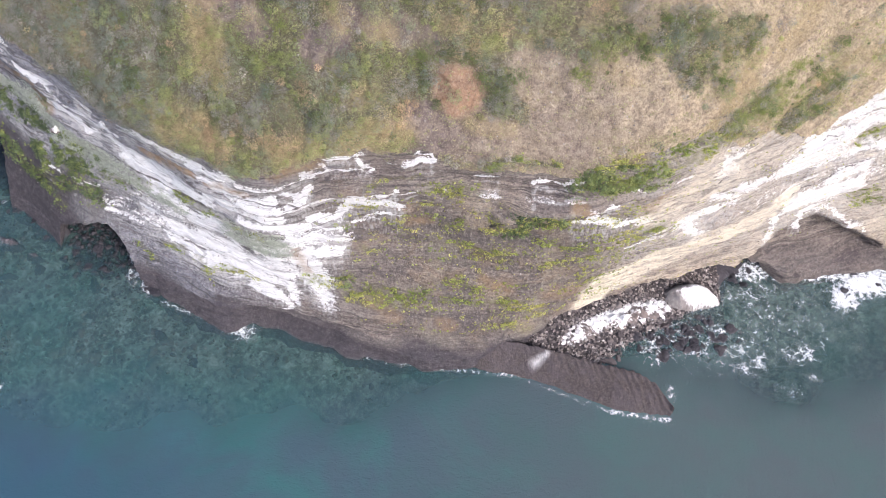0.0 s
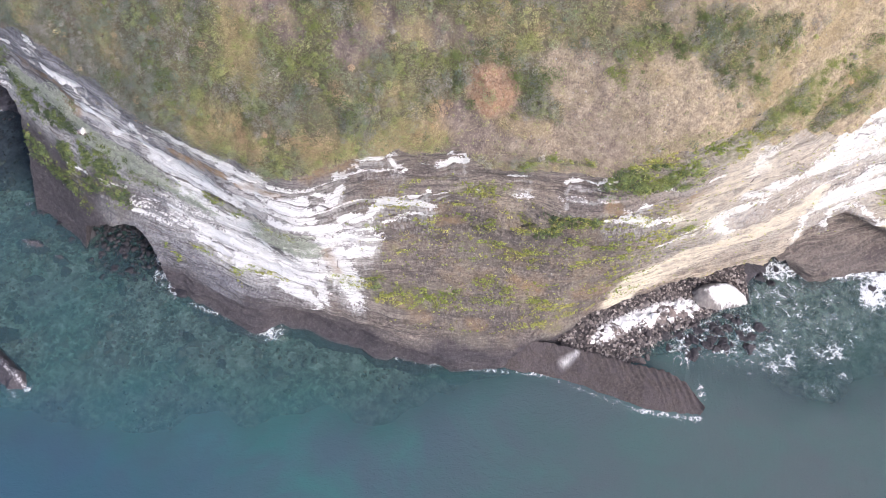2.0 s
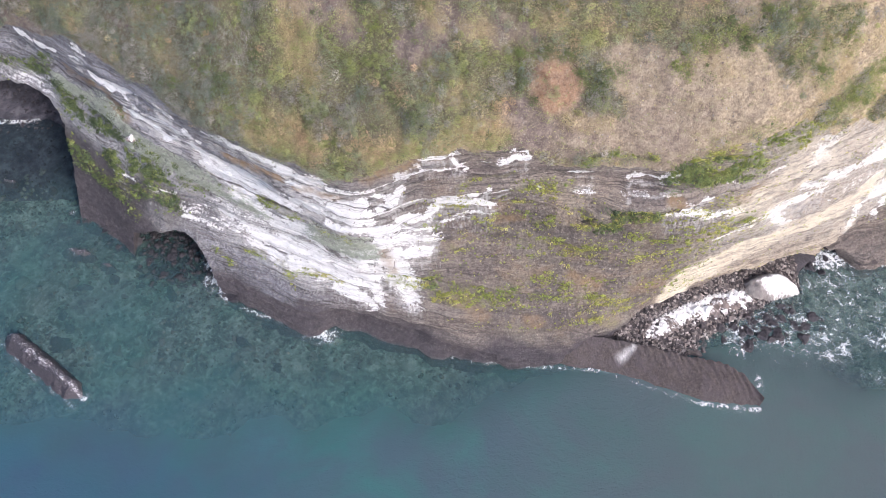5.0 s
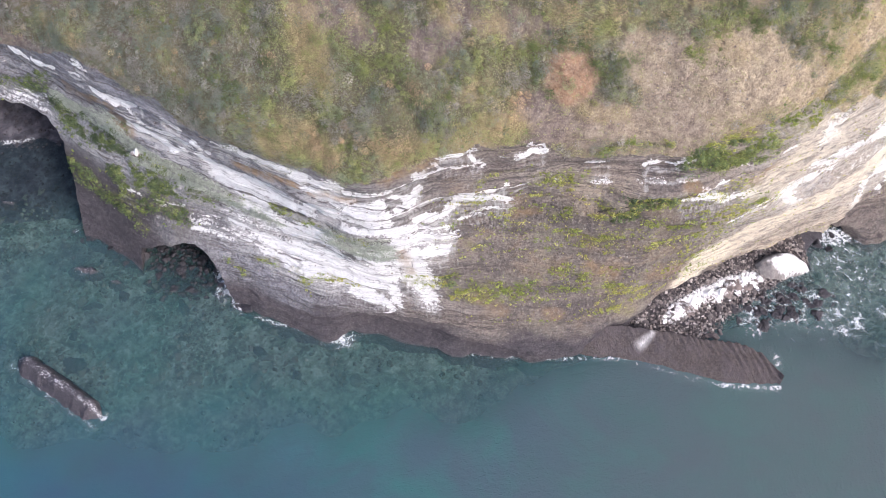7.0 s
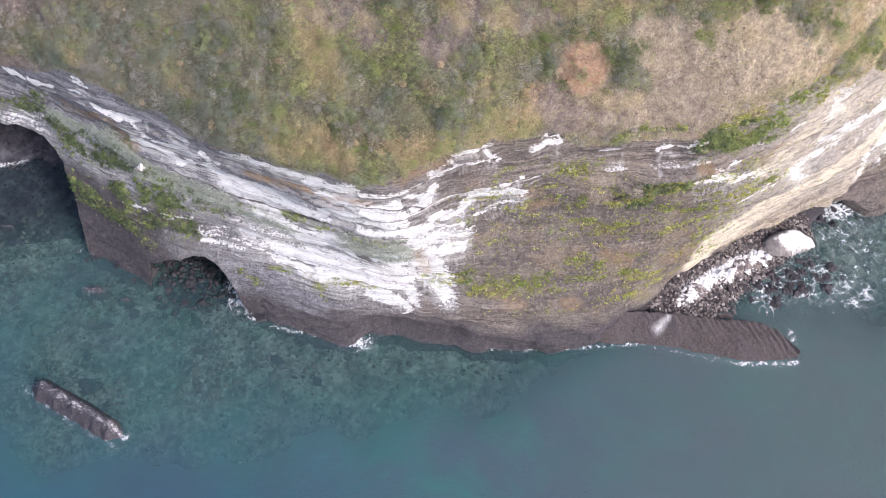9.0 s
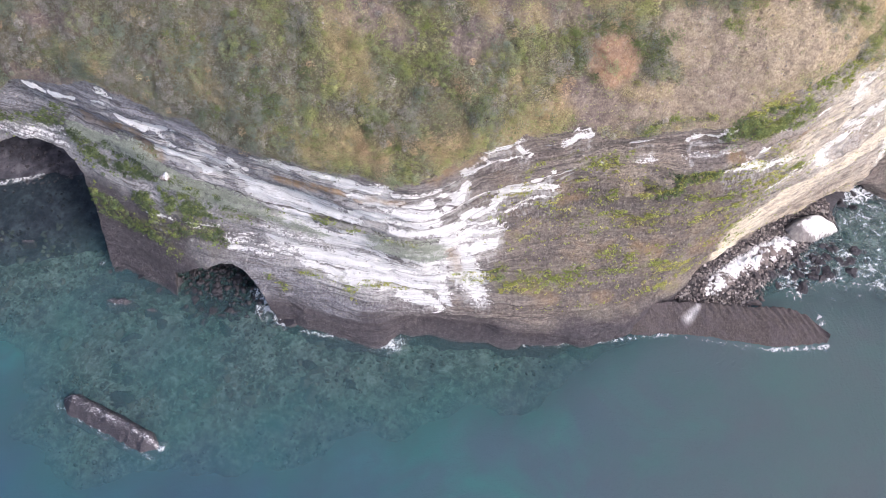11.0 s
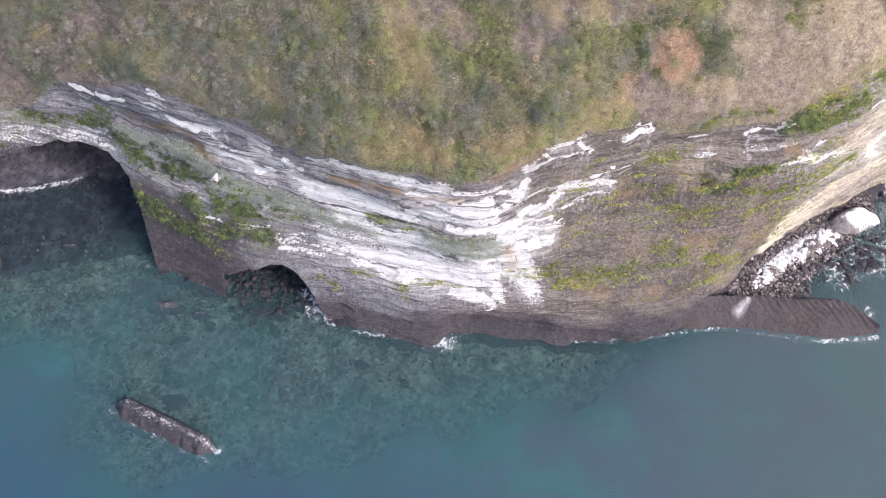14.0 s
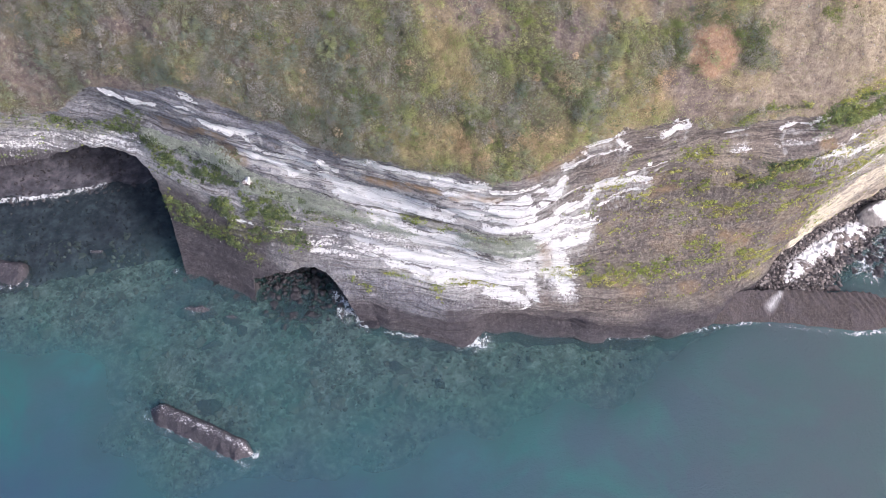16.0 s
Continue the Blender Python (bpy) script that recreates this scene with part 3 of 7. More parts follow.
CONTOURS[70] = [172.9, 168.5, 164.0, 159.3, 154.5, 149.7, 144.7, 139.5, 134.2, 129.2, 124.8, 120.7, 116.6, 112.9, 110.1, 108.3, 107.1, 106.6, 107.1, 108.9, 111.2, 113.3, 115.1, 116.6, 117.8]
GUANO = [(-111.1, 14.4, -86.4, 19.5, 0.8, 0.36), (-84.0, 29.7, -81.9, 30.3, 0.18, 1.29), (-81.9, 30.3, -80.6, 30.7, 0.18, 1.29), (-75.4, 34.9, -73.4, 34.7, 0.18, 1.15), (-73.9, 30.8, -71.8, 30.8, 0.22, 1.59), (-71.8, 30.8, -69.5, 30.7, 0.22, 1.59), (-70.4, 30.6, -67.6, 30.8, 0.22, 1.72), (-67.6, 30.8, -66.0, 31.6, 0.22, 1.72), (-66.9, 30.2, -65.8, 28.5, 0.18, 1.44), (-65.8, 28.5, -64.9, 28.2, 0.18, 1.44), (-61.2, 31.9, -60.1, 31.6, 0.45, 1.91), (-60.1, 31.6, -59.4, 31.6, 0.45, 1.91), (-65.1, 32.3, -64.9, 31.5, 0.18, 1.15), (-68.8, 25.8, -65.5, 26.2, 0.27, 1.72)]
GUANO += [(-65.5, 26.2, -62.9, 26.0, 0.27, 1.72), (-62.9, 26.0, -61.4, 24.9, 0.34, 2.07), (-61.4, 24.9, -59.3, 25.6, 0.34, 2.07), (-64.5, 27.9, -61.4, 28.3, 0.22, 1.72), (-61.4, 28.3, -57.6, 28.2, 0.29, 2.07), (-56.6, 29.6, -54.9, 28.4, 0.3, 1.8), (-56.3, 26.2, -54.5, 24.7, 0.6, 1.8), (-54.2, 25.1, -52.8, 24.4, 0.75, 1.8), (-52.8, 24.4, -49.7, 24.1, 0.75, 1.8), (-49.7, 24.1, -47.0, 24.6, 0.75, 1.8), (-53.5, 23.1, -50.1, 22.1, 0.9, 1.5), (-50.1, 22.1, -47.5, 21.9, 0.9, 1.5), (-47.0, 24.4, -44.4, 24.1, 0.9, 1.34), (-44.4, 24.1, -42.7, 24.1, 0.9, 1.08)]
GUANO += [(-45.1, 23.1, -42.4, 23.6, 0.6, 1.2), (-42.4, 23.6, -39.3, 23.7, 0.6, 0.96), (-52.9, 32.1, -50.7, 32.5, 0.3, 1.5), (-49.4, 33.2, -48.1, 32.6, 0.45, 1.66), (-46.7, 33.3, -45.5, 33.0, 0.3, 1.5), (-45.6, 32.8, -43.4, 33.0, 0.38, 1.66), (-43.4, 33.0, -42.0, 33.1, 0.38, 1.32), (-42.0, 33.0, -40.4, 32.6, 0.38, 1.32), (-40.4, 32.6, -38.9, 33.2, 0.38, 1.32), (-39.8, 32.4, -37.8, 32.1, 0.75, 1.44), (-37.8, 32.1, -34.8, 33.0, 0.75, 1.44), (-38.9, 29.8, -36.9, 29.6, 0.45, 1.08), (-36.9, 29.6, -34.6, 30.5, 0.45, 1.08), (-38.1, 29.0, -35.3, 29.2, 0.38, 0.96)]
GUANO += [(-35.3, 29.2, -31.9, 29.9, 0.3, 0.8), (-33.3, 31.7, -30.9, 31.6, 0.24, 0.8), (-30.9, 31.6, -27.5, 31.7, 0.24, 0.8), (-38.1, 25.8, -35.6, 26.4, 0.6, 1.44), (-35.6, 26.4, -32.1, 28.2, 0.48, 1.2), (-32.1, 28.2, -30.4, 28.2, 0.48, 1.2), (-30.4, 28.2, -28.4, 28.7, 0.48, 1.2), (-35.4, 28.3, -32.0, 29.0, 0.36, 0.8), (-32.0, 29.0, -27.7, 29.5, 0.36, 0.8), (-34.4, 25.4, -31.5, 25.2, 0.48, 0.9), (-31.5, 25.2, -27.2, 25.5, 0.48, 0.9), (-34.3, 23.4, -31.7, 23.3, 0.3, 0.8), (-31.7, 23.3, -27.3, 23.8, 0.3, 0.8), (-39.1, 25.3, -35.7, 25.6, 0.45, 1.08)]
GUANO += [(-35.7, 25.6, -34.2, 23.7, 0.36, 0.9), (-26.8, 32.0, -24.5, 34.0, 0.22, 0.8), (-24.5, 34.0, -21.3, 35.3, 0.3, 0.8), (-26.7, 30.7, -23.7, 30.5, 0.22, 0.8), (-23.7, 30.5, -21.8, 32.2, 0.22, 0.8), (-22.7, 35.4, -21.0, 36.1, 0.24, 0.7), (-21.0, 36.1, -18.1, 36.6, 0.15, 0.56), (-25.5, 28.8, -23.1, 30.1, 0.26, 1.1), (-23.1, 30.1, -21.9, 32.1, 0.26, 1.1), (-23.7, 28.4, -21.8, 28.8, 0.26, 1.2), (-21.8, 28.8, -19.0, 29.5, 0.26, 1.2), (-19.0, 29.5, -16.4, 29.9, 0.3, 1.3), (-16.4, 29.9, -15.0, 30.1, 0.3, 1.3), (-15.0, 30.0, -13.7, 30.4, 0.35, 1.4)]
GUANO += [(-13.7, 30.4, -12.5, 30.4, 0.35, 1.4), (-11.6, 30.1, -10.0, 30.6, 0.26, 1.3), (-10.0, 30.6, -9.0, 32.1, 0.26, 1.3), (-8.2, 30.7, -5.9, 32.3, 0.17, 0.9), (-22.6, 25.0, -20.5, 25.1, 0.43, 1.2), (-20.5, 25.1, -18.2, 25.5, 0.43, 1.2), (-18.2, 25.7, -16.2, 28.5, 0.43, 1.1), (-16.2, 28.5, -14.0, 28.8, 0.43, 1.1), (-14.0, 28.6, -11.4, 28.7, 0.43, 1.0), (-11.4, 28.7, -8.6, 28.2, 0.43, 1.0), (-13.8, 25.4, -11.3, 26.5, 0.35, 0.7), (-11.3, 26.5, -8.3, 26.2, 0.35, 0.7), (-18.4, 24.4, -14.8, 24.5, 0.26, 0.6), (-14.8, 24.5, -12.1, 24.7, 0.26, 0.6)]
GUANO += [(-27.4, 23.4, -24.2, 23.7, 0.36, 1.1), (-24.2, 23.7, -21.1, 23.4, 0.26, 1.1), (-21.1, 23.4, -18.5, 23.3, 0.22, 1.0), (-18.5, 23.3, -17.1, 23.0, 0.22, 1.0), (-27.1, 28.0, -24.5, 27.8, 0.3, 0.9), (-24.5, 27.8, -22.5, 28.2, 0.22, 0.9), (-27.6, 21.3, -25.2, 23.3, 0.48, 1.2), (-25.2, 23.3, -23.4, 23.3, 0.35, 1.2), (-25.5, 21.4, -23.6, 21.5, 0.72, 1.3), (-23.6, 21.5, -21.4, 21.6, 0.72, 1.3), (-21.4, 21.6, -19.6, 21.8, 0.6, 1.2), (-19.6, 21.8, -17.6, 21.5, 0.6, 1.2), (-24.1, 19.0, -21.6, 19.2, 0.42, 1.2), (-21.6, 19.2, -18.7, 19.4, 0.42, 1.2)]
GUANO += [(-27.7, 19.1, -25.9, 20.0, 0.36, 1.0), (-25.9, 20.0, -24.5, 20.1, 0.36, 1.0), (-24.3, 16.5, -23.4, 12.9, 1.32, 1.3), (-23.4, 12.9, -22.8, 12.1, 1.32, 1.3), (-23.3, 11.8, -22.1, 10.7, 0.96, 0.9), (-22.1, 10.7, -21.7, 8.9, 0.96, 0.9), (-27.4, 13.6, -25.8, 16.5, 0.6, 0.9), (-25.8, 16.5, -24.4, 17.4, 0.6, 0.9), (-27.2, 12.4, -25.0, 12.4, 0.48, 0.9), (-25.0, 12.4, -23.6, 12.9, 0.48, 0.9), (-18.6, 38.4, -17.3, 38.7, 0.37, 0.88), (-17.3, 38.7, -15.7, 38.9, 0.37, 0.88), (-19.7, 37.8, -18.9, 36.6, 0.22, 0.64), (-14.7, 39.0, -13.5, 37.0, 0.3, 0.8)]
GUANO += [(-13.5, 37.0, -12.2, 36.0, 0.3, 0.8), (-14.6, 39.1, -13.2, 39.2, 0.22, 0.72), (-18.1, 36.6, -14.8, 36.4, 0.22, 0.56), (-14.8, 36.4, -11.4, 35.2, 0.22, 0.56), (-7.3, 37.4, -5.6, 37.8, 0.3, 0.72), (-5.6, 37.8, -3.6, 37.7, 0.3, 0.72), (-6.0, 39.2, -5.2, 39.6, 0.22, 0.8), (-5.2, 39.6, -4.5, 38.9, 0.22, 0.8), (-4.1, 38.9, -3.3, 37.7, 0.22, 0.8), (-9.7, 37.4, -7.7, 37.5, 0.15, 0.48), (2.9, 34.9, 4.3, 35.3, 0.19, 0.8), (4.3, 35.3, 6.1, 35.5, 0.19, 0.8), (4.8, 36.2, 6.5, 36.0, 0.15, 0.34), (11.2, 34.8, 11.6, 35.5, 0.22, 1.04)]
GUANO += [(11.6, 35.5, 13.3, 35.3, 0.22, 1.04), (13.3, 35.2, 15.4, 35.3, 0.15, 1.04), (16.0, 35.5, 16.9, 36.0, 0.26, 1.12), (16.9, 36.0, 18.0, 36.1, 0.26, 1.12), (16.4, 33.1, 18.5, 33.1, 0.12, 0.8), (21.8, 31.6, 22.9, 32.1, 0.3, 1.1), (22.9, 32.1, 23.7, 32.0, 0.3, 1.1), (19.8, 32.4, 21.8, 31.6, 0.24, 0.8), (24.0, 33.4, 27.2, 33.5, 0.15, 0.56), (27.2, 33.5, 28.0, 33.3, 0.15, 0.56), (17.2, 29.3, 20.8, 28.9, 0.6, 0.8), (20.8, 28.9, 24.0, 27.5, 0.6, 0.8), (24.0, 27.5, 26.5, 27.6, 0.48, 0.75), (26.5, 27.6, 28.6, 27.5, 0.48, 0.75)]
GUANO += [(4.0, 32.5, 5.8, 32.7, 0.6, 0.3), (10.2, 32.9, 12.0, 33.0, 0.36, 0.3), (12.0, 33.0, 14.0, 33.0, 0.36, 0.3), (-2.5, 33.2, -1.1, 32.4, 0.22, 0.48), (-53.5, 18.0, -52.4, 18.0, 0.75, 1.2), (-49.9, 19.4, -48.4, 19.2, 0.9, 1.44), (-48.4, 19.2, -47.0, 18.5, 0.9, 1.44), (-47.9, 19.7, -46.5, 19.4, 0.45, 1.44), (-45.4, 18.4, -42.9, 16.9, 0.9, 1.32), (-42.9, 16.9, -40.3, 16.8, 0.72, 1.1), (-41.7, 19.3, -39.5, 19.2, 0.6, 1.2), (-39.5, 19.2, -37.4, 19.1, 0.6, 1.2), (-40.2, 17.0, -37.6, 16.4, 0.6, 0.9), (-37.6, 16.4, -36.0, 15.8, 0.6, 0.9)]
GUANO += [(-53.6, 14.0, -50.9, 13.6, 0.48, 1.1), (-50.9, 13.6, -48.2, 12.9, 0.48, 1.1), (-48.2, 12.9, -45.4, 12.8, 0.6, 1.2), (-45.4, 12.8, -42.5, 13.7, 0.6, 1.2), (-47.4, 12.4, -43.7, 12.5, 0.96, 1.3), (-43.7, 12.5, -40.0, 12.6, 0.96, 1.3), (-44.7, 11.6, -41.1, 11.0, 1.08, 1.4), (-41.1, 11.0, -37.4, 11.1, 1.08, 1.4), (-40.7, 13.8, -37.1, 13.6, 0.96, 1.4), (-37.1, 13.6, -33.5, 13.2, 0.96, 1.4), (-38.4, 11.0, -35.6, 11.1, 1.08, 1.4), (-35.6, 11.1, -33.1, 11.4, 1.08, 1.4), (-34.4, 13.6, -31.8, 12.7, 0.84, 1.3), (-31.8, 12.7, -29.2, 12.4, 0.84, 1.3)]
GUANO += [(-32.6, 18.9, -30.5, 18.9, 0.48, 1.0), (-30.5, 18.9, -28.3, 18.9, 0.48, 1.0), (-32.4, 16.5, -30.2, 16.6, 0.48, 1.1), (-30.2, 16.6, -28.2, 16.4, 0.48, 1.1), (-29.9, 13.7, -28.7, 12.6, 0.6, 1.2), (-28.7, 12.6, -27.6, 12.3, 0.6, 1.2), (-29.3, 11.6, -28.1, 10.8, 0.6, 1.0), (-28.1, 10.8, -27.2, 8.8, 0.6, 1.0), (-34.2, 8.3, -32.0, 7.7, 0.6, 0.9), (-32.0, 7.7, -29.8, 6.4, 0.6, 0.9), (-32.3, 9.1, -30.1, 8.0, 0.6, 1.1), (-30.1, 8.0, -28.5, 5.8, 0.6, 1.1), (-28.1, 8.8, -27.4, 7.9, 0.36, 0.9), (-27.4, 7.9, -26.6, 7.0, 0.36, 0.9)]
GUANO += [(-34.1, 9.2, -31.3, 10.7, 0.36, 0.7), (-31.3, 10.7, -28.9, 11.1, 0.36, 0.7), (-61.0, 12.7, -57.1, 13.0, 0.36, 0.5), (-57.1, 13.0, -53.4, 12.7, 0.36, 0.5), (-60.9, 11.2, -57.4, 11.6, 0.3, 0.6), (-57.4, 11.6, -54.2, 11.1, 0.3, 0.6), (-61.7, 11.8, -58.8, 12.1, 0.3, 0.5), (-58.8, 12.1, -56.6, 11.2, 0.3, 0.5), (-53.0, 12.4, -49.5, 10.9, 0.36, 0.6), (-49.5, 10.9, -45.9, 10.5, 0.36, 0.6), (-95.5, 16.6, -92.0, 17.4, 0.6, 0.36), (-92.0, 17.4, -88.7, 17.8, 0.6, 0.6), (-73.9, 13.0, -71.7, 13.1, 0.24, 0.7), (-71.7, 13.1, -69.7, 13.2, 0.24, 0.7)]
GUANO += [(-67.7, 13.2, -65.3, 13.2, 0.24, 0.6), (-65.3, 13.2, -62.2, 13.9, 0.24, 0.6), (-88.9, 30.0, -86.9, 29.8, 0.22, 1.59), (-86.9, 29.8, -85.6, 29.7, 0.22, 1.59), (-84.4, 30.2, -82.4, 30.3, 0.22, 1.59), (-82.4, 30.3, -80.5, 30.8, 0.22, 1.59), (-77.1, 32.6, -75.3, 32.9, 0.18, 1.44), (-75.5, 35.5, -73.9, 35.3, 0.18, 1.15), (-109.0, 14.2, -105.9, 14.6, 0.6, 0.42), (-105.9, 14.6, -102.8, 15.0, 0.6, 0.42), (-102.8, 15.0, -97.3, 16.4, 0.6, 0.36), (-97.3, 16.4, -92.3, 17.0, 0.6, 0.36), (-92.3, 17.0, -89.4, 17.3, 0.48, 0.3), (-89.4, 17.3, -86.6, 17.2, 0.48, 0.5)]
GUANO += [(-109.4, 13.1, -105.4, 13.2, 0.6, 0.3), (-105.4, 13.2, -100.1, 14.2, 0.6, 0.3), (51.4, 30.6, 53.2, 30.8, 1.34, 1.17), (53.2, 30.8, 55.4, 31.4, 1.34, 1.17), (54.3, 32.1, 56.6, 32.1, 1.34, 1.17), (56.6, 32.1, 58.9, 32.0, 1.34, 1.17), (56.1, 29.0, 58.9, 29.3, 0.84, 1.08), (58.9, 29.3, 61.7, 29.3, 0.84, 1.08), (61.8, 28.9, 64.2, 29.9, 0.67, 1.08), (64.2, 29.9, 67.3, 29.1, 0.67, 1.08), (52.8, 34.3, 55.2, 36.1, 0.67, 0.99), (55.2, 36.1, 58.8, 36.3, 0.67, 0.99), (58.8, 36.3, 61.5, 36.9, 0.84, 1.08), (61.5, 36.9, 64.3, 38.8, 0.84, 1.08)]
GUANO += [(60.9, 35.2, 63.4, 36.2, 0.67, 0.99), (63.4, 36.2, 65.1, 36.3, 0.67, 0.99), (59.7, 33.0, 62.5, 33.2, 0.67, 0.81), (62.5, 33.2, 65.6, 34.1, 0.67, 0.81), (53.8, 20.3, 56.4, 21.1, 1.18, 1.17), (56.4, 21.1, 59.3, 21.3, 1.18, 1.17), (57.5, 20.6, 60.3, 21.1, 1.18, 1.26), (60.3, 21.1, 63.0, 21.6, 1.18, 1.26), (59.5, 23.9, 61.8, 25.3, 0.84, 1.08), (61.8, 25.3, 64.6, 25.3, 0.84, 1.08), (52.7, 24.2, 54.9, 26.1, 0.5, 0.9), (54.9, 26.1, 58.0, 25.7, 0.5, 0.9), (51.9, 23.6, 52.8, 25.4, 0.5, 0.81), (43.0, 29.4, 44.9, 28.9, 0.6, 0.81)]
GUANO += [(44.9, 28.9, 46.1, 29.4, 0.6, 0.81), (46.1, 29.4, 48.4, 29.6, 0.48, 0.63), (48.4, 29.6, 50.8, 29.3, 0.48, 0.63), (39.8, 33.9, 40.2, 36.0, 0.96, 0.9), (40.2, 36.0, 41.0, 36.3, 0.96, 0.9), (34.8, 24.9, 37.1, 25.2, 0.84, 1.08), (37.1, 25.2, 39.6, 25.2, 0.84, 1.08), (34.2, 23.6, 36.1, 22.6, 0.72, 0.99), (36.1, 22.6, 38.2, 19.7, 0.72, 0.99), (38.5, 25.1, 41.2, 25.2, 0.6, 0.9), (41.2, 25.2, 43.0, 25.3, 0.6, 0.9), (38.7, 28.9, 41.3, 28.4, 0.48, 0.72), (41.3, 28.4, 43.5, 27.0, 0.48, 0.72), (29.8, 22.9, 32.4, 23.7, 0.48, 0.7)]
GUANO += [(32.4, 23.7, 34.4, 24.9, 0.48, 0.63), (26.6, 20.6, 29.1, 21.6, 0.48, 0.6), (29.1, 21.6, 31.7, 22.1, 0.48, 0.6), (51.3, 12.9, 51.9, 17.9, 0.5, 0.81), (51.9, 17.9, 53.4, 19.5, 0.5, 0.81), (58.4, 9.3, 56.1, 17.3, 0.5, 0.81), (56.1, 17.3, 57.1, 17.7, 0.5, 0.81), (57.2, 18.0, 61.4, 16.8, 0.3, 0.72), (61.4, 16.8, 65.6, 13.0, 0.3, 0.72), (65.6, 13.0, 67.5, 12.5, 0.24, 0.63), (67.5, 12.5, 69.2, 10.3, 0.24, 0.63), (29.8, 34.1, 32.4, 33.8, 0.15, 0.48), (32.4, 33.8, 35.0, 34.0, 0.24, 0.54)]
LEDGE_GREEN = [(-109.3, 18.8, -97.6, 19.1, 1.12, 0.9), (-45.9, 21.1, -42.3, 21.2, 0.33, 0.9), (-42.3, 21.2, -38.0, 21.1, 0.33, 0.9), (-38.0, 21.1, -34.5, 20.9, 0.4, 1.0), (-34.5, 20.9, -31.1, 21.0, 0.4, 1.0), (-43.0, 8.7, -38.7, 9.8, 0.4, 1.1), (-38.7, 9.8, -33.5, 9.9, 0.4, 1.1), (-50.3, 9.5, -48.4, 9.6, 0.4, 1.0), (-48.4, 9.6, -46.9, 9.9, 0.4, 1.0), (-44.7, 9.7, -42.8, 9.8, 0.33, 0.9), (-55.4, 7.9, -54.1, 7.0, 0.53, 0.7), (-54.1, 7.0, -52.9, 6.1, 0.53, 0.7), (-43.2, 7.6, -41.9, 6.3, 0.53, 0.5), (-17.8, 10.5, -14.8, 11.9, 0.79, 1.2)]
LEDGE_GREEN += [(-14.8, 11.9, -12.0, 12.1, 0.79, 1.2), (-15.0, 10.4, -12.2, 10.7, 0.79, 1.2), (-12.2, 10.7, -9.8, 11.4, 0.79, 1.2), (-21.0, 12.1, -19.2, 12.2, 0.66, 1.0), (-19.2, 12.2, -17.7, 14.3, 0.66, 1.0), (-25.2, 12.0, -23.6, 12.1, 0.53, 0.9), (-23.6, 12.1, -22.4, 12.1, 0.53, 0.9), (-9.4, 11.0, -7.1, 11.8, 0.66, 1.0), (-7.1, 11.8, -5.5, 13.2, 0.66, 1.0), (-2.1, 12.7, 2.4, 12.5, 0.4, 0.9), (2.4, 12.5, 6.8, 11.6, 0.4, 0.9), (6.8, 12.0, 9.7, 10.8, 0.79, 1.1), (9.7, 10.8, 13.0, 8.6, 0.79, 1.1), (7.8, 8.2, 10.1, 5.9, 0.53, 1.0)]
LEDGE_GREEN += [(10.1, 5.9, 11.7, 4.6, 0.53, 1.0), (-1.9, 15.2, 0.7, 15.2, 0.4, 0.9), (0.7, 15.2, 3.5, 14.3, 0.4, 0.9), (-1.3, 25.2, 0.0, 25.0, 0.66, 1.1), (0.0, 25.0, 0.6, 26.4, 0.66, 1.1), (-1.0, 21.9, 0.5, 20.8, 0.53, 1.1), (0.5, 20.8, 2.1, 21.8, 0.53, 1.1), (4.0, 20.5, 5.3, 19.8, 0.53, 1.0), (5.3, 19.8, 6.9, 19.9, 0.53, 1.0), (6.8, 21.8, 8.5, 21.4, 0.53, 1.0), (-15.1, 19.7, -13.8, 18.4, 0.4, 0.9), (-5.0, 32.3, -2.5, 32.7, 0.66, 0.9), (-2.5, 32.7, -0.3, 31.5, 0.66, 0.9), (-0.3, 32.9, 1.7, 32.4, 0.53, 0.9)]
LEDGE_GREEN += [(1.7, 32.4, 3.0, 32.8, 0.53, 0.9), (-13.5, 32.5, -11.4, 33.5, 0.4, 0.8), (-11.4, 33.5, -9.3, 34.2, 0.4, 0.8), (-9.3, 34.4, -6.8, 34.0, 0.4, 0.8), (-6.8, 34.0, -5.5, 35.0, 0.4, 0.8), (-6.2, 28.5, -3.7, 29.2, 0.53, 0.8), (6.0, 27.8, 8.2, 26.8, 0.66, 1.1), (8.2, 26.8, 9.9, 27.4, 0.66, 1.1), (10.4, 29.7, 12.2, 29.9, 0.79, 1.1), (12.2, 29.9, 14.8, 29.9, 0.79, 1.1), (14.3, 28.5, 16.1, 28.2, 0.66, 1.0), (16.1, 28.2, 16.9, 29.4, 0.66, 1.0), (16.4, 22.8, 19.7, 22.2, 0.53, 0.9), (19.7, 22.2, 23.1, 21.9, 0.53, 0.9)]
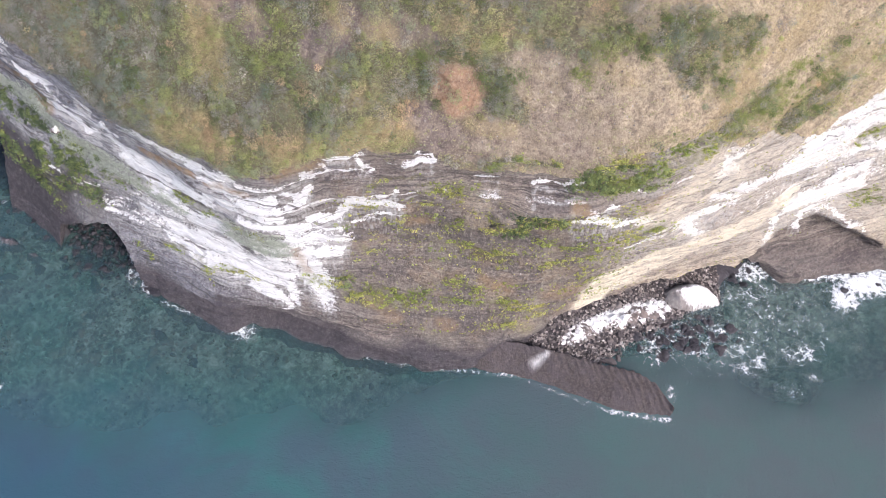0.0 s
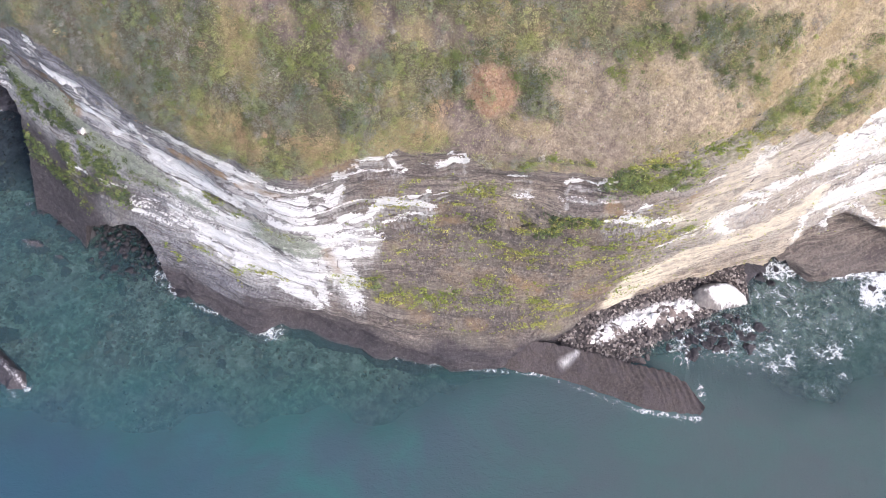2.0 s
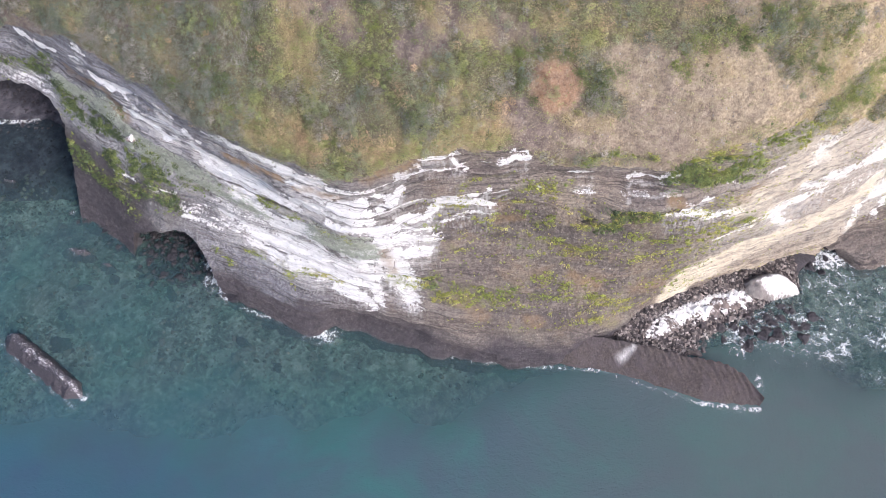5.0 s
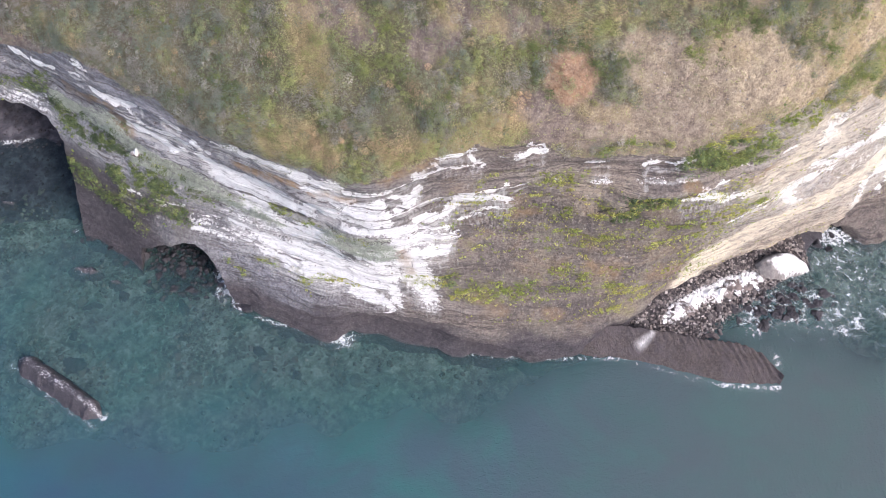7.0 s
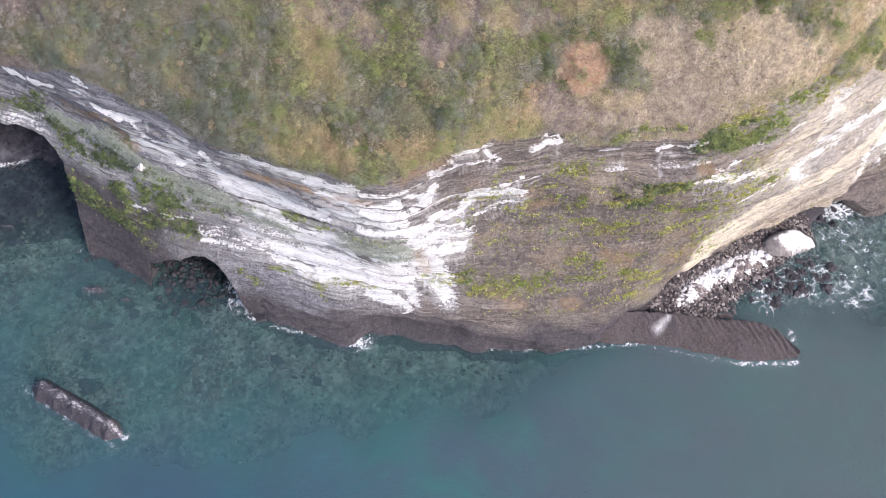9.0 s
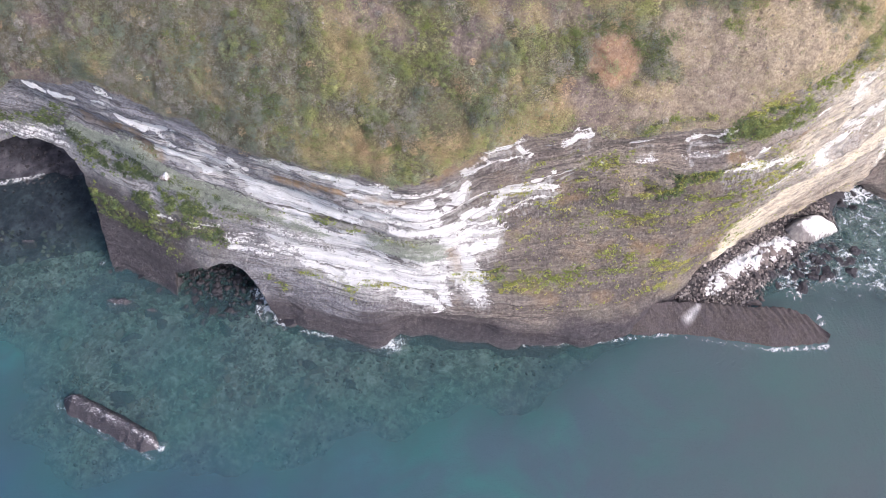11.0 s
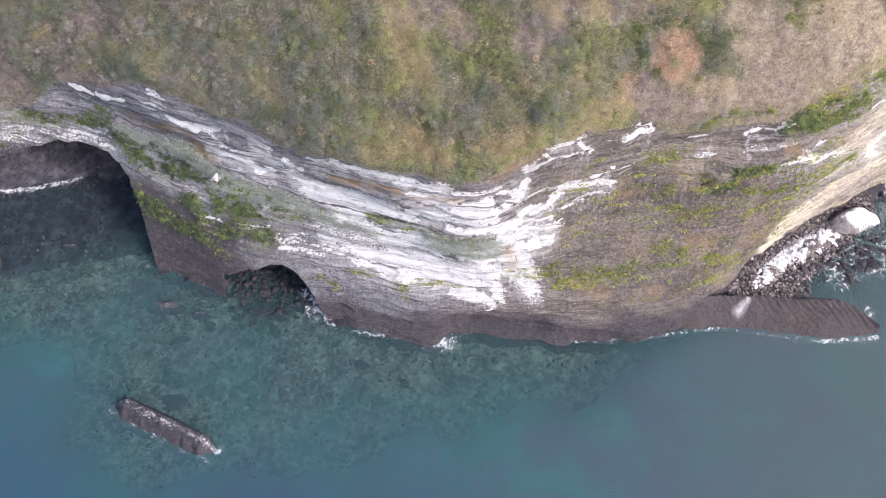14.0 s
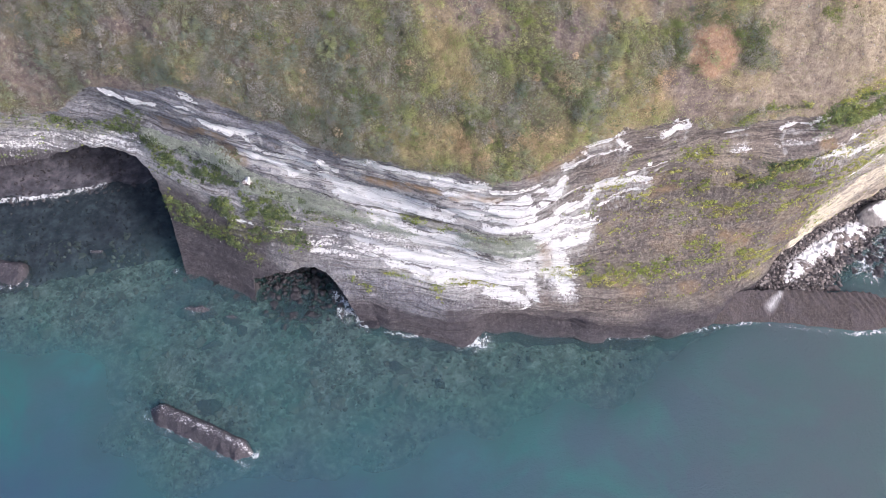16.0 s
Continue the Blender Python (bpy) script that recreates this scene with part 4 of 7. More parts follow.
LEDGE_GREEN += [(13.4, 19.0, 15.2, 19.3, 0.53, 0.8), (26.6, 24.4, 29.4, 25.1, 0.53, 0.7), (29.4, 25.1, 31.4, 25.3, 0.53, 0.7), (4.4, 37.0, 6.6, 38.7, 0.53, 0.8), (6.6, 38.7, 9.1, 38.9, 0.53, 0.8), (10.8, 38.4, 12.8, 38.8, 0.66, 0.9), (12.8, 38.8, 14.3, 38.9, 0.66, 0.9), (11.3, 31.1, 14.7, 31.2, 0.33, 0.9), (14.7, 31.2, 18.0, 31.8, 0.33, 0.9), (19.1, 35.9, 22.5, 36.3, 1.06, 1.2), (22.5, 36.3, 25.9, 36.1, 1.06, 1.2), (20.7, 37.4, 23.8, 38.7, 1.06, 1.2), (23.8, 38.7, 28.0, 38.9, 1.06, 1.2), (27.2, 37.8, 29.4, 36.7, 0.92, 1.1)]
LEDGE_GREEN += [(29.4, 36.7, 30.4, 37.8, 0.92, 1.1), (28.0, 39.4, 31.7, 39.8, 0.92, 1.1), (31.7, 39.8, 35.0, 40.6, 0.92, 1.1), (-83.3, 10.8, -81.2, 10.6, 1.34, 1.1), (-81.2, 10.6, -78.8, 9.9, 1.34, 1.1), (-76.7, 10.0, -74.6, 9.9, 1.18, 1.1), (-74.6, 9.9, -71.3, 11.0, 1.18, 1.1), (-68.6, 12.5, -65.9, 12.7, 1.01, 1.0), (-65.9, 12.7, -63.0, 12.7, 1.01, 1.0), (-67.8, 14.7, -65.9, 14.5, 0.84, 0.9), (-71.8, 7.8, -70.5, 8.1, 0.67, 0.8), (-78.6, 17.7, -77.6, 17.7, 0.84, 0.9), (-60.7, 16.1, -56.6, 17.4, 0.84, 0.8), (-56.6, 17.4, -52.6, 18.8, 0.66, 0.8)]
LEDGE_GREEN += [(-72.1, 23.9, -69.5, 24.6, 0.67, 0.7), (-54.6, 18.0, -51.5, 19.7, 0.53, 0.6), (-51.5, 19.7, -49.9, 21.1, 0.53, 0.6), (-94.7, 19.0, -91.2, 19.7, 1.01, 0.7), (-91.2, 19.7, -86.8, 22.7, 1.01, 0.7), (63.9, 19.5, 66.3, 19.8, 0.79, 1.0), (66.3, 19.8, 68.0, 20.3, 0.79, 1.0), (66.2, 17.1, 68.7, 17.0, 0.79, 0.9), (68.7, 17.0, 70.9, 16.8, 0.79, 0.9), (63.2, 30.6, 64.7, 31.6, 0.79, 1.1), (64.7, 31.6, 66.2, 32.2, 0.79, 1.1), (26.1, 23.6, 28.6, 24.8, 0.4, 0.8), (28.6, 24.8, 31.3, 25.3, 0.4, 0.8)]
BUSHY = [(28.6, 55.8, 30.5, 56.7, 1.2, 1.2), (30.5, 56.7, 32.3, 57.1, 1.2, 1.2), (34.2, 54.9, 37.2, 55.9, 1.2, 1.1), (37.2, 55.9, 40.0, 55.3, 1.2, 1.1), (31.8, 50.9, 32.9, 52.1, 0.96, 1.1), (32.9, 52.1, 33.1, 53.4, 0.96, 1.1), (37.5, 53.1, 40.0, 52.9, 0.96, 1.1), (40.0, 52.9, 41.5, 53.9, 0.58, 1.1), (47.8, 38.1, 50.9, 38.5, 0.5, 1.0), (50.9, 38.5, 53.6, 38.8, 0.5, 1.0), (50.5, 40.7, 53.8, 41.5, 0.43, 1.0), (53.8, 41.5, 56.8, 42.9, 0.43, 1.0), (40.4, 42.0, 43.7, 42.7, 0.5, 0.9), (26.9, 55.1, 27.9, 56.4, 0.84, 0.8)]
BUSHY += [(5.7, 48.2, 7.3, 46.3, 1.04, 1.1), (7.3, 46.3, 8.5, 45.6, 1.04, 1.1), (8.2, 50.2, 10.5, 48.9, 0.92, 0.9), (17.7, 50.6, 19.0, 49.6, 0.92, 0.8), (21.0, 55.1, 24.9, 54.3, 1.38, 1.0)]
SEAMS = [(-57.5, 21.7, -54.0, 21.2, 0.24, 1.2), (-54.0, 21.2, -50.2, 21.6, 0.24, 1.2), (-50.2, 21.6, -46.7, 21.4, 0.24, 1.2), (-46.7, 21.4, -42.2, 21.6, 0.24, 1.2), (-42.2, 21.6, -37.8, 22.0, 0.3, 1.2), (-37.8, 22.0, -34.5, 21.0, 0.3, 1.2), (-34.5, 21.0, -31.1, 21.1, 0.3, 1.1), (-31.1, 21.1, -27.5, 21.3, 0.3, 1.1), (-27.5, 21.3, -23.9, 23.2, 0.2, 0.9), (-23.9, 23.2, -18.5, 23.0, 0.2, 0.9), (-18.5, 23.0, -14.0, 22.8, 0.2, 0.9), (-14.0, 22.8, -9.6, 23.4, 0.2, 0.9), (-24.8, 23.2, -21.3, 22.3, 0.2, 0.8), (-21.3, 22.3, -18.6, 22.3, 0.2, 0.8)]
SEAMS += [(-33.7, 28.9, -30.3, 28.9, 0.2, 0.9), (-30.3, 28.9, -26.9, 28.9, 0.2, 0.9), (-26.9, 28.9, -23.4, 29.0, 0.22, 1.0), (-23.4, 29.0, -19.9, 29.5, 0.22, 1.0), (-19.9, 29.5, -18.1, 30.3, 0.2, 0.9), (-18.1, 30.3, -15.5, 30.2, 0.2, 0.9), (-23.6, 27.8, -20.9, 25.7, 0.2, 0.9), (-20.9, 25.7, -18.3, 28.4, 0.2, 0.9), (-18.3, 28.4, -14.8, 29.2, 0.22, 0.8), (-14.8, 29.2, -12.2, 29.5, 0.22, 0.8), (-39.1, 28.5, -37.1, 28.1, 0.2, 0.9), (-37.1, 28.1, -35.0, 28.0, 0.2, 0.9), (-36.7, 23.7, -32.5, 23.8, 0.2, 0.8), (-32.5, 23.8, -28.1, 25.1, 0.2, 0.8)]
SEAMS += [(-53.9, 12.5, -49.3, 12.0, 0.2, 0.8), (-49.3, 12.0, -46.7, 10.7, 0.2, 0.8), (-46.7, 10.7, -43.0, 10.9, 0.2, 0.9), (-43.0, 10.9, -39.3, 11.0, 0.2, 0.9), (-40.5, 15.4, -37.0, 14.1, 0.2, 0.7), (-37.0, 14.1, -32.5, 15.4, 0.2, 0.7), (-46.1, 19.6, -43.5, 18.9, 0.2, 0.8), (-43.5, 18.9, -40.4, 19.1, 0.2, 0.8), (-33.1, 18.8, -30.5, 18.9, 0.2, 0.8), (-30.5, 18.9, -28.3, 18.8, 0.2, 0.8), (-27.9, 17.6, -26.1, 18.8, 0.2, 0.7), (-26.1, 18.8, -24.2, 19.3, 0.2, 0.7), (-26.2, 12.4, -24.5, 14.0, 0.2, 0.7), (-24.5, 14.0, -23.9, 17.9, 0.2, 0.7)]
SEAMS += [(-86.1, 24.7, -81.0, 24.3, 0.2, 0.9), (-81.0, 24.3, -75.9, 24.7, 0.2, 0.9), (-75.9, 24.7, -71.6, 25.8, 0.2, 0.9), (-71.6, 25.8, -67.8, 27.8, 0.2, 0.9), (-67.1, 24.4, -63.8, 22.7, 0.2, 0.9), (-63.8, 22.7, -59.4, 21.5, 0.2, 0.9), (-65.5, 30.0, -63.2, 28.4, 0.2, 0.8), (-63.2, 28.4, -57.8, 28.2, 0.2, 0.8), (-57.8, 28.2, -52.8, 26.6, 0.2, 0.8), (-52.8, 26.6, -49.4, 25.9, 0.2, 0.8), (-49.4, 25.9, -43.9, 27.9, 0.2, 0.8), (-43.9, 27.9, -40.0, 28.3, 0.2, 0.8), (-73.3, 13.0, -69.3, 12.9, 0.2, 0.6), (-69.3, 12.9, -63.4, 13.1, 0.2, 0.6)]
SEAMS += [(4.9, 26.8, 7.0, 29.0, 0.3, 1.4), (7.0, 29.0, 9.1, 29.6, 0.3, 1.4), (9.1, 29.6, 10.8, 30.7, 0.3, 1.4), (10.8, 30.7, 13.8, 30.6, 0.3, 1.4), (13.8, 30.6, 18.0, 31.1, 0.24, 1.2), (18.0, 31.1, 20.4, 31.5, 0.24, 1.2), (18.0, 31.5, 23.7, 29.4, 0.2, 0.8), (23.7, 29.4, 27.7, 27.6, 0.2, 0.8), (11.9, 34.2, 15.2, 34.1, 0.2, 0.8), (15.2, 34.1, 19.4, 33.9, 0.2, 0.8), (-7.0, 26.5, -2.7, 27.3, 0.2, 0.6), (-2.7, 27.3, 2.2, 28.2, 0.2, 0.6), (-20.6, 19.4, -13.3, 18.3, 0.2, 0.6), (-13.3, 18.3, -5.3, 18.9, 0.2, 0.6)]
SEAMS += [(-4.6, 15.2, 2.5, 15.0, 0.2, 0.6), (2.5, 15.0, 10.1, 13.2, 0.2, 0.6), (-4.8, 12.7, 2.4, 12.5, 0.2, 0.7), (2.4, 12.5, 9.2, 10.8, 0.2, 0.7), (-19.8, 5.4, -16.2, 5.3, 0.24, 0.8), (-16.2, 5.3, -12.5, 4.8, 0.24, 0.8), (-27.3, 3.9, -23.6, 2.2, 0.24, 0.8), (-23.6, 2.2, -19.9, 3.8, 0.24, 0.8), (43.4, 40.1, 46.2, 39.7, 0.24, 1.2), (46.2, 39.7, 48.8, 40.1, 0.24, 1.2), (48.8, 40.1, 51.4, 40.8, 0.24, 1.0), (51.4, 40.8, 53.3, 42.3, 0.24, 1.0), (41.4, 37.1, 42.9, 38.1, 0.24, 1.0), (42.9, 38.1, 45.5, 38.4, 0.24, 1.0)]
SEAMS += [(53.4, 22.8, 56.6, 23.6, 0.24, 1.2), (56.6, 23.6, 59.3, 24.6, 0.24, 1.2), (59.3, 24.6, 61.8, 25.5, 0.22, 1.1), (61.8, 25.5, 65.4, 26.0, 0.22, 1.1), (49.6, 36.1, 51.7, 35.2, 0.2, 0.9), (51.7, 35.2, 53.6, 35.3, 0.2, 0.9), (31.2, 41.3, 33.1, 42.1, 0.2, 0.9), (33.1, 42.1, 34.8, 42.1, 0.2, 0.9), (35.8, 30.0, 39.0, 31.3, 0.2, 0.8), (39.0, 31.3, 42.1, 33.3, 0.2, 0.8), (40.4, 24.7, 43.9, 25.2, 0.2, 0.7), (43.9, 25.2, 47.1, 25.3, 0.2, 0.7), (28.9, 28.7, 32.4, 29.1, 0.2, 0.6), (32.4, 29.1, 35.8, 30.0, 0.2, 0.6)]
SEAMS += [(52.4, 32.1, 56.9, 33.0, 0.2, 0.7), (56.9, 33.0, 61.5, 33.0, 0.2, 0.7)]
CREAM = [(23.4, 8.9, 25.2, 10.8, 0.72, 1.2), (25.2, 10.8, 27.5, 11.4, 0.72, 1.2), (27.5, 11.4, 31.6, 12.8, 0.72, 1.2), (31.6, 12.8, 35.2, 14.1, 0.72, 1.2), (35.2, 14.1, 39.3, 16.6, 0.72, 1.1), (39.3, 16.6, 42.9, 17.4, 0.72, 1.1), (42.9, 17.4, 46.5, 18.4, 0.72, 1.0), (46.5, 18.4, 49.1, 19.6, 0.72, 1.0), (49.1, 19.6, 51.6, 21.4, 0.48, 0.9), (51.6, 21.4, 52.9, 23.6, 0.48, 0.9), (22.0, 4.4, 23.0, 8.5, 0.72, 1.1), (23.0, 8.5, 24.7, 10.6, 0.72, 1.1), (31.7, 27.7, 34.9, 29.6, 0.96, 0.4), (34.9, 29.6, 38.2, 31.0, 0.96, 0.4)]
CREAM += [(47.2, 26.7, 50.1, 27.1, 0.72, 0.5), (50.1, 27.1, 51.6, 28.0, 0.72, 0.5), (-26.0, 19.0, -24.8, 16.7, 0.36, 0.5), (-24.8, 16.7, -24.7, 12.6, 0.36, 0.5), (-13.0, 29.5, -14.8, 29.2, 0.24, 0.4), (-14.8, 29.2, -16.5, 29.1, 0.24, 0.4), (3.9, 30.0, 5.4, 28.8, 0.96, 0.4), (5.4, 28.8, 7.1, 30.5, 0.96, 0.4)]
STRAW = [(-59.1, 43.5, -57.9, 41.9, 2.1, 0.6), (-82.4, 39.3, -75.6, 40.4, 1.7, 0.5), (35.3, 41.8, 38.0, 45.3, 0.72, 1.0), (38.0, 45.3, 41.0, 47.5, 0.72, 1.0), (38.5, 47.3, 41.2, 50.5, 0.84, 1.0), (41.2, 50.5, 42.9, 50.9, 0.84, 1.0), (45.6, 50.1, 47.8, 52.3, 1.2, 0.9), (47.8, 52.3, 49.0, 54.2, 1.2, 0.9), (51.5, 43.8, 54.8, 44.7, 0.6, 0.8), (54.8, 44.7, 57.6, 46.8, 0.6, 0.8), (46.9, 40.5, 50.3, 41.5, 0.48, 0.8), (50.3, 41.5, 52.9, 42.2, 0.48, 0.8), (-36.2, 49.8, -35.8, 47.6, 1.61, 1.0), (-35.8, 47.6, -35.5, 45.4, 1.61, 1.0)]
STRAW += [(-37.6, 52.6, -35.7, 52.4, 1.04, 0.8), (-43.4, 37.9, -40.4, 38.7, 1.84, 0.9), (-40.4, 38.7, -36.8, 38.2, 1.84, 0.9), (-44.1, 36.2, -40.8, 36.5, 1.15, 0.9), (-25.2, 38.0, -22.7, 39.1, 1.38, 1.1), (-22.7, 39.1, -20.5, 40.1, 1.38, 1.1), (-14.9, 41.0, -12.0, 41.9, 1.61, 1.1), (-12.0, 41.9, -8.3, 42.0, 1.61, 1.1), (-17.0, 55.0, -15.7, 54.0, 0.92, 0.9), (-13.5, 46.3, -11.9, 47.0, 1.04, 0.8), (2.1, 43.7, 4.5, 43.1, 0.92, 0.7), (4.5, 43.1, 7.3, 43.4, 0.92, 0.7), (-1.6, 54.9, 0.6, 55.6, 0.92, 0.8), (-11.6, 53.6, -9.1, 53.2, 0.92, 0.7)]
STRAW += [(-9.1, 41.8, -8.8, 40.4, 1.04, 0.8), (21.0, 52.4, 22.6, 51.1, 1.15, 0.6)]
BRIGHT = [(-59.1, 48.6, -58.0, 47.2, 1.5, 0.7), (40.8, 43.8, 43.3, 44.7, 0.72, 1.2), (43.3, 44.7, 46.8, 45.0, 0.72, 1.2), (44.7, 46.6, 47.2, 47.1, 0.72, 1.1), (47.2, 47.1, 49.9, 46.9, 0.72, 1.1), (40.5, 41.1, 44.0, 41.4, 0.72, 1.1), (44.0, 41.4, 47.4, 42.0, 0.72, 1.1), (48.2, 42.6, 51.6, 43.3, 0.84, 0.9), (51.6, 43.3, 54.1, 43.9, 0.84, 0.9), (50.8, 46.6, 53.4, 47.2, 0.72, 0.8), (53.4, 47.2, 55.4, 48.5, 0.72, 0.8), (39.0, 40.2, 42.2, 41.5, 0.7, 1.1), (42.2, 41.5, 45.8, 41.7, 0.7, 1.1), (45.8, 41.7, 48.1, 43.0, 0.7, 1.1)]
BRIGHT += [(39.4, 42.4, 42.6, 43.8, 0.6, 1.1), (42.6, 43.8, 46.2, 43.9, 0.6, 1.1), (-35.4, 51.8, -32.8, 51.2, 0.92, 1.1), (-30.4, 49.7, -29.0, 48.6, 1.27, 1.2), (-29.0, 48.6, -27.9, 47.6, 1.27, 1.2), (-26.2, 51.5, -24.0, 51.0, 1.84, 1.1), (-24.0, 51.0, -20.5, 51.2, 1.84, 1.1), (-25.8, 49.3, -24.5, 48.0, 1.15, 0.8), (-8.4, 50.0, -5.6, 50.5, 1.04, 1.0), (-5.6, 50.5, -3.7, 51.4, 1.04, 1.0), (17.3, 51.3, 18.5, 50.0, 1.04, 0.9), (18.5, 50.0, 19.6, 49.1, 1.04, 0.9), (19.5, 54.5, 23.3, 54.8, 1.38, 0.8), (23.3, 54.8, 27.0, 54.1, 1.38, 0.8)]
BRIGHT += [(-32.5, 38.0, -30.1, 37.7, 0.92, 0.8), (-23.0, 45.7, -22.2, 45.5, 0.69, 0.7), (-45.1, 50.8, -44.6, 49.5, 0.81, 0.8)]
DUSKY = [(39.8, 43.0, 45.0, 45.2, 0.8, 0.9), (47.8, 38.4, 51.9, 40.7, 1.1, 1.0), (29.6, 53.5, 31.6, 49.9, 1.3, 0.8), (41.0, 39.6, 43.1, 39.2, 0.6, 0.7), (-57.3, 39.1, -52.9, 39.8, 2.5, 0.7), (29.3, 55.9, 32.2, 51.2, 2.3, 0.8), (-97.5, 30.0, -90.1, 30.6, 1.7, 0.6), (-50.9, 46.6, -49.3, 41.0, 2.3, 0.7), (-47.9, 43.6, -47.4, 40.2, 2.76, 0.9), (-47.4, 40.2, -46.4, 37.1, 2.76, 0.9), (-15.1, 52.7, -15.2, 49.8, 1.15, 1.0), (-15.2, 49.8, -16.0, 46.0, 1.15, 1.0), (-2.2, 50.9, 0.4, 51.5, 1.38, 0.9), (0.4, 51.5, 4.7, 50.8, 1.38, 0.9)]
DUSKY += [(5.6, 47.9, 6.9, 46.5, 1.61, 1.1), (6.9, 46.5, 8.5, 45.6, 1.61, 1.1), (-7.0, 47.6, -5.5, 46.4, 1.15, 0.9), (-5.5, 46.4, -4.3, 47.0, 1.15, 0.9), (-33.6, 40.8, -29.5, 41.5, 1.27, 0.7), (-34.9, 44.4, -34.0, 42.9, 1.04, 0.8), (-20.0, 43.0, -19.1, 44.3, 1.15, 0.8), (-42.3, 48.9, -42.5, 46.4, 1.15, 0.7), (-29.5, 45.3, -26.4, 45.3, 1.04, 0.7)]
BARE = [(-103.7, 33.1, -100.4, 27.0, 3.1, 0.9), (-90.0, 31.3, -77.4, 33.9, 1.5, 1.0), (44.0, 49.4, 46.7, 49.5, 1.44, 1.2), (46.7, 49.5, 48.7, 51.5, 1.44, 1.2), (48.4, 53.0, 51.9, 52.6, 1.2, 1.1), (51.9, 52.6, 54.4, 52.8, 1.2, 1.1), (25.5, 49.1, 30.2, 48.2, 1.44, 1.0), (24.4, 44.7, 28.9, 45.6, 1.44, 1.0), (32.3, 44.5, 34.0, 44.5, 0.96, 1.1), (34.0, 44.5, 35.5, 45.1, 0.96, 1.1), (-36.0, 52.9, -31.4, 52.2, 1.84, 1.1), (-31.4, 52.2, -28.2, 50.8, 1.84, 1.1), (-19.9, 50.6, -16.3, 52.6, 1.61, 1.1), (-14.4, 54.6, -10.7, 54.2, 1.61, 1.0)]
BARE += [(-10.7, 54.2, -7.3, 52.8, 1.61, 1.0), (-7.9, 54.1, -3.5, 53.2, 1.38, 1.0), (-4.6, 43.6, -1.4, 41.4, 1.84, 1.0), (-1.4, 41.4, 1.8, 40.6, 1.84, 1.0), (12.8, 49.5, 14.4, 46.0, 2.53, 1.0), (14.4, 46.0, 18.4, 43.0, 2.53, 1.0), (18.1, 47.1, 23.5, 48.3, 2.53, 0.9), (23.5, 48.3, 25.0, 50.7, 2.53, 0.9), (6.5, 42.6, 11.5, 40.8, 1.84, 0.8), (11.5, 40.8, 16.1, 40.8, 1.84, 0.8), (9.8, 51.3, 12.0, 49.9, 1.61, 0.8), (12.0, 49.9, 13.6, 47.3, 1.61, 0.8)]
THICKET = [(-82.2, 19.5, -79.7, 19.2, 1.84, 1.1), (-79.7, 19.2, -76.7, 18.9, 1.84, 1.1), (-76.8, 18.3, -74.0, 17.8, 2.04, 1.2), (-74.0, 17.8, -71.5, 17.6, 2.04, 1.2), (-72.7, 16.7, -69.7, 16.9, 2.45, 1.2), (-69.7, 16.9, -66.8, 16.7, 2.45, 1.2), (-72.6, 13.5, -68.8, 14.7, 1.43, 1.0), (-68.8, 14.7, -64.6, 15.9, 1.43, 1.0), (-86.7, 23.0, -84.2, 23.9, 1.22, 0.9), (-84.2, 23.9, -83.2, 22.7, 1.22, 0.9), (-64.1, 17.9, -61.1, 18.5, 1.22, 0.9), (7.2, 27.0, 8.9, 26.6, 1.02, 0.9), (10.4, 29.4, 12.5, 29.4, 1.22, 1.0), (12.5, 29.4, 14.7, 29.4, 1.22, 1.0)]
THICKET += [(19.3, 35.4, 21.7, 35.7, 1.43, 1.0), (21.7, 35.7, 24.3, 35.7, 1.43, 1.0), (24.1, 36.3, 27.3, 35.7, 1.43, 1.0), (27.3, 35.7, 28.7, 35.7, 1.43, 1.0), (-19.1, 12.4, -17.7, 12.6, 0.5, 0.7)]
ASHEN = [(-82.3, 22.1, -79.8, 21.9, 1.26, 1.1), (-79.8, 21.9, -76.8, 21.9, 1.26, 1.1), (-76.8, 21.9, -72.1, 23.8, 1.26, 1.1), (-72.1, 23.8, -69.1, 20.8, 1.26, 1.1), (-69.2, 20.5, -65.5, 20.1, 1.44, 1.1), (-65.5, 20.1, -61.8, 19.6, 1.44, 1.1), (-61.8, 19.6, -58.0, 19.7, 1.26, 1.0), (-58.0, 19.7, -54.8, 19.4, 1.26, 1.0), (-35.5, 19.5, -33.0, 19.2, 1.44, 0.8), (-33.0, 19.2, -28.6, 19.8, 1.44, 0.8), (-54.9, 18.7, -51.7, 18.7, 0.9, 0.6), (-51.7, 18.7, -45.5, 17.6, 0.9, 0.6)]
LEDGE_GREEN += [(30.1, 37.9, 34.2, 37.9, 0.8, 1.1), (34.2, 37.9, 37.6, 39.0, 0.8, 1.1), (37.6, 39.0, 39.8, 40.4, 0.8, 1.1), (31.4, 39.7, 35.8, 39.1, 0.7, 1.0), (35.8, 39.1, 38.7, 41.9, 0.7, 1.0), (49.4, 37.4, 53.0, 37.6, 0.6, 0.8), (53.0, 37.6, 56.1, 39.3, 0.6, 0.8)]
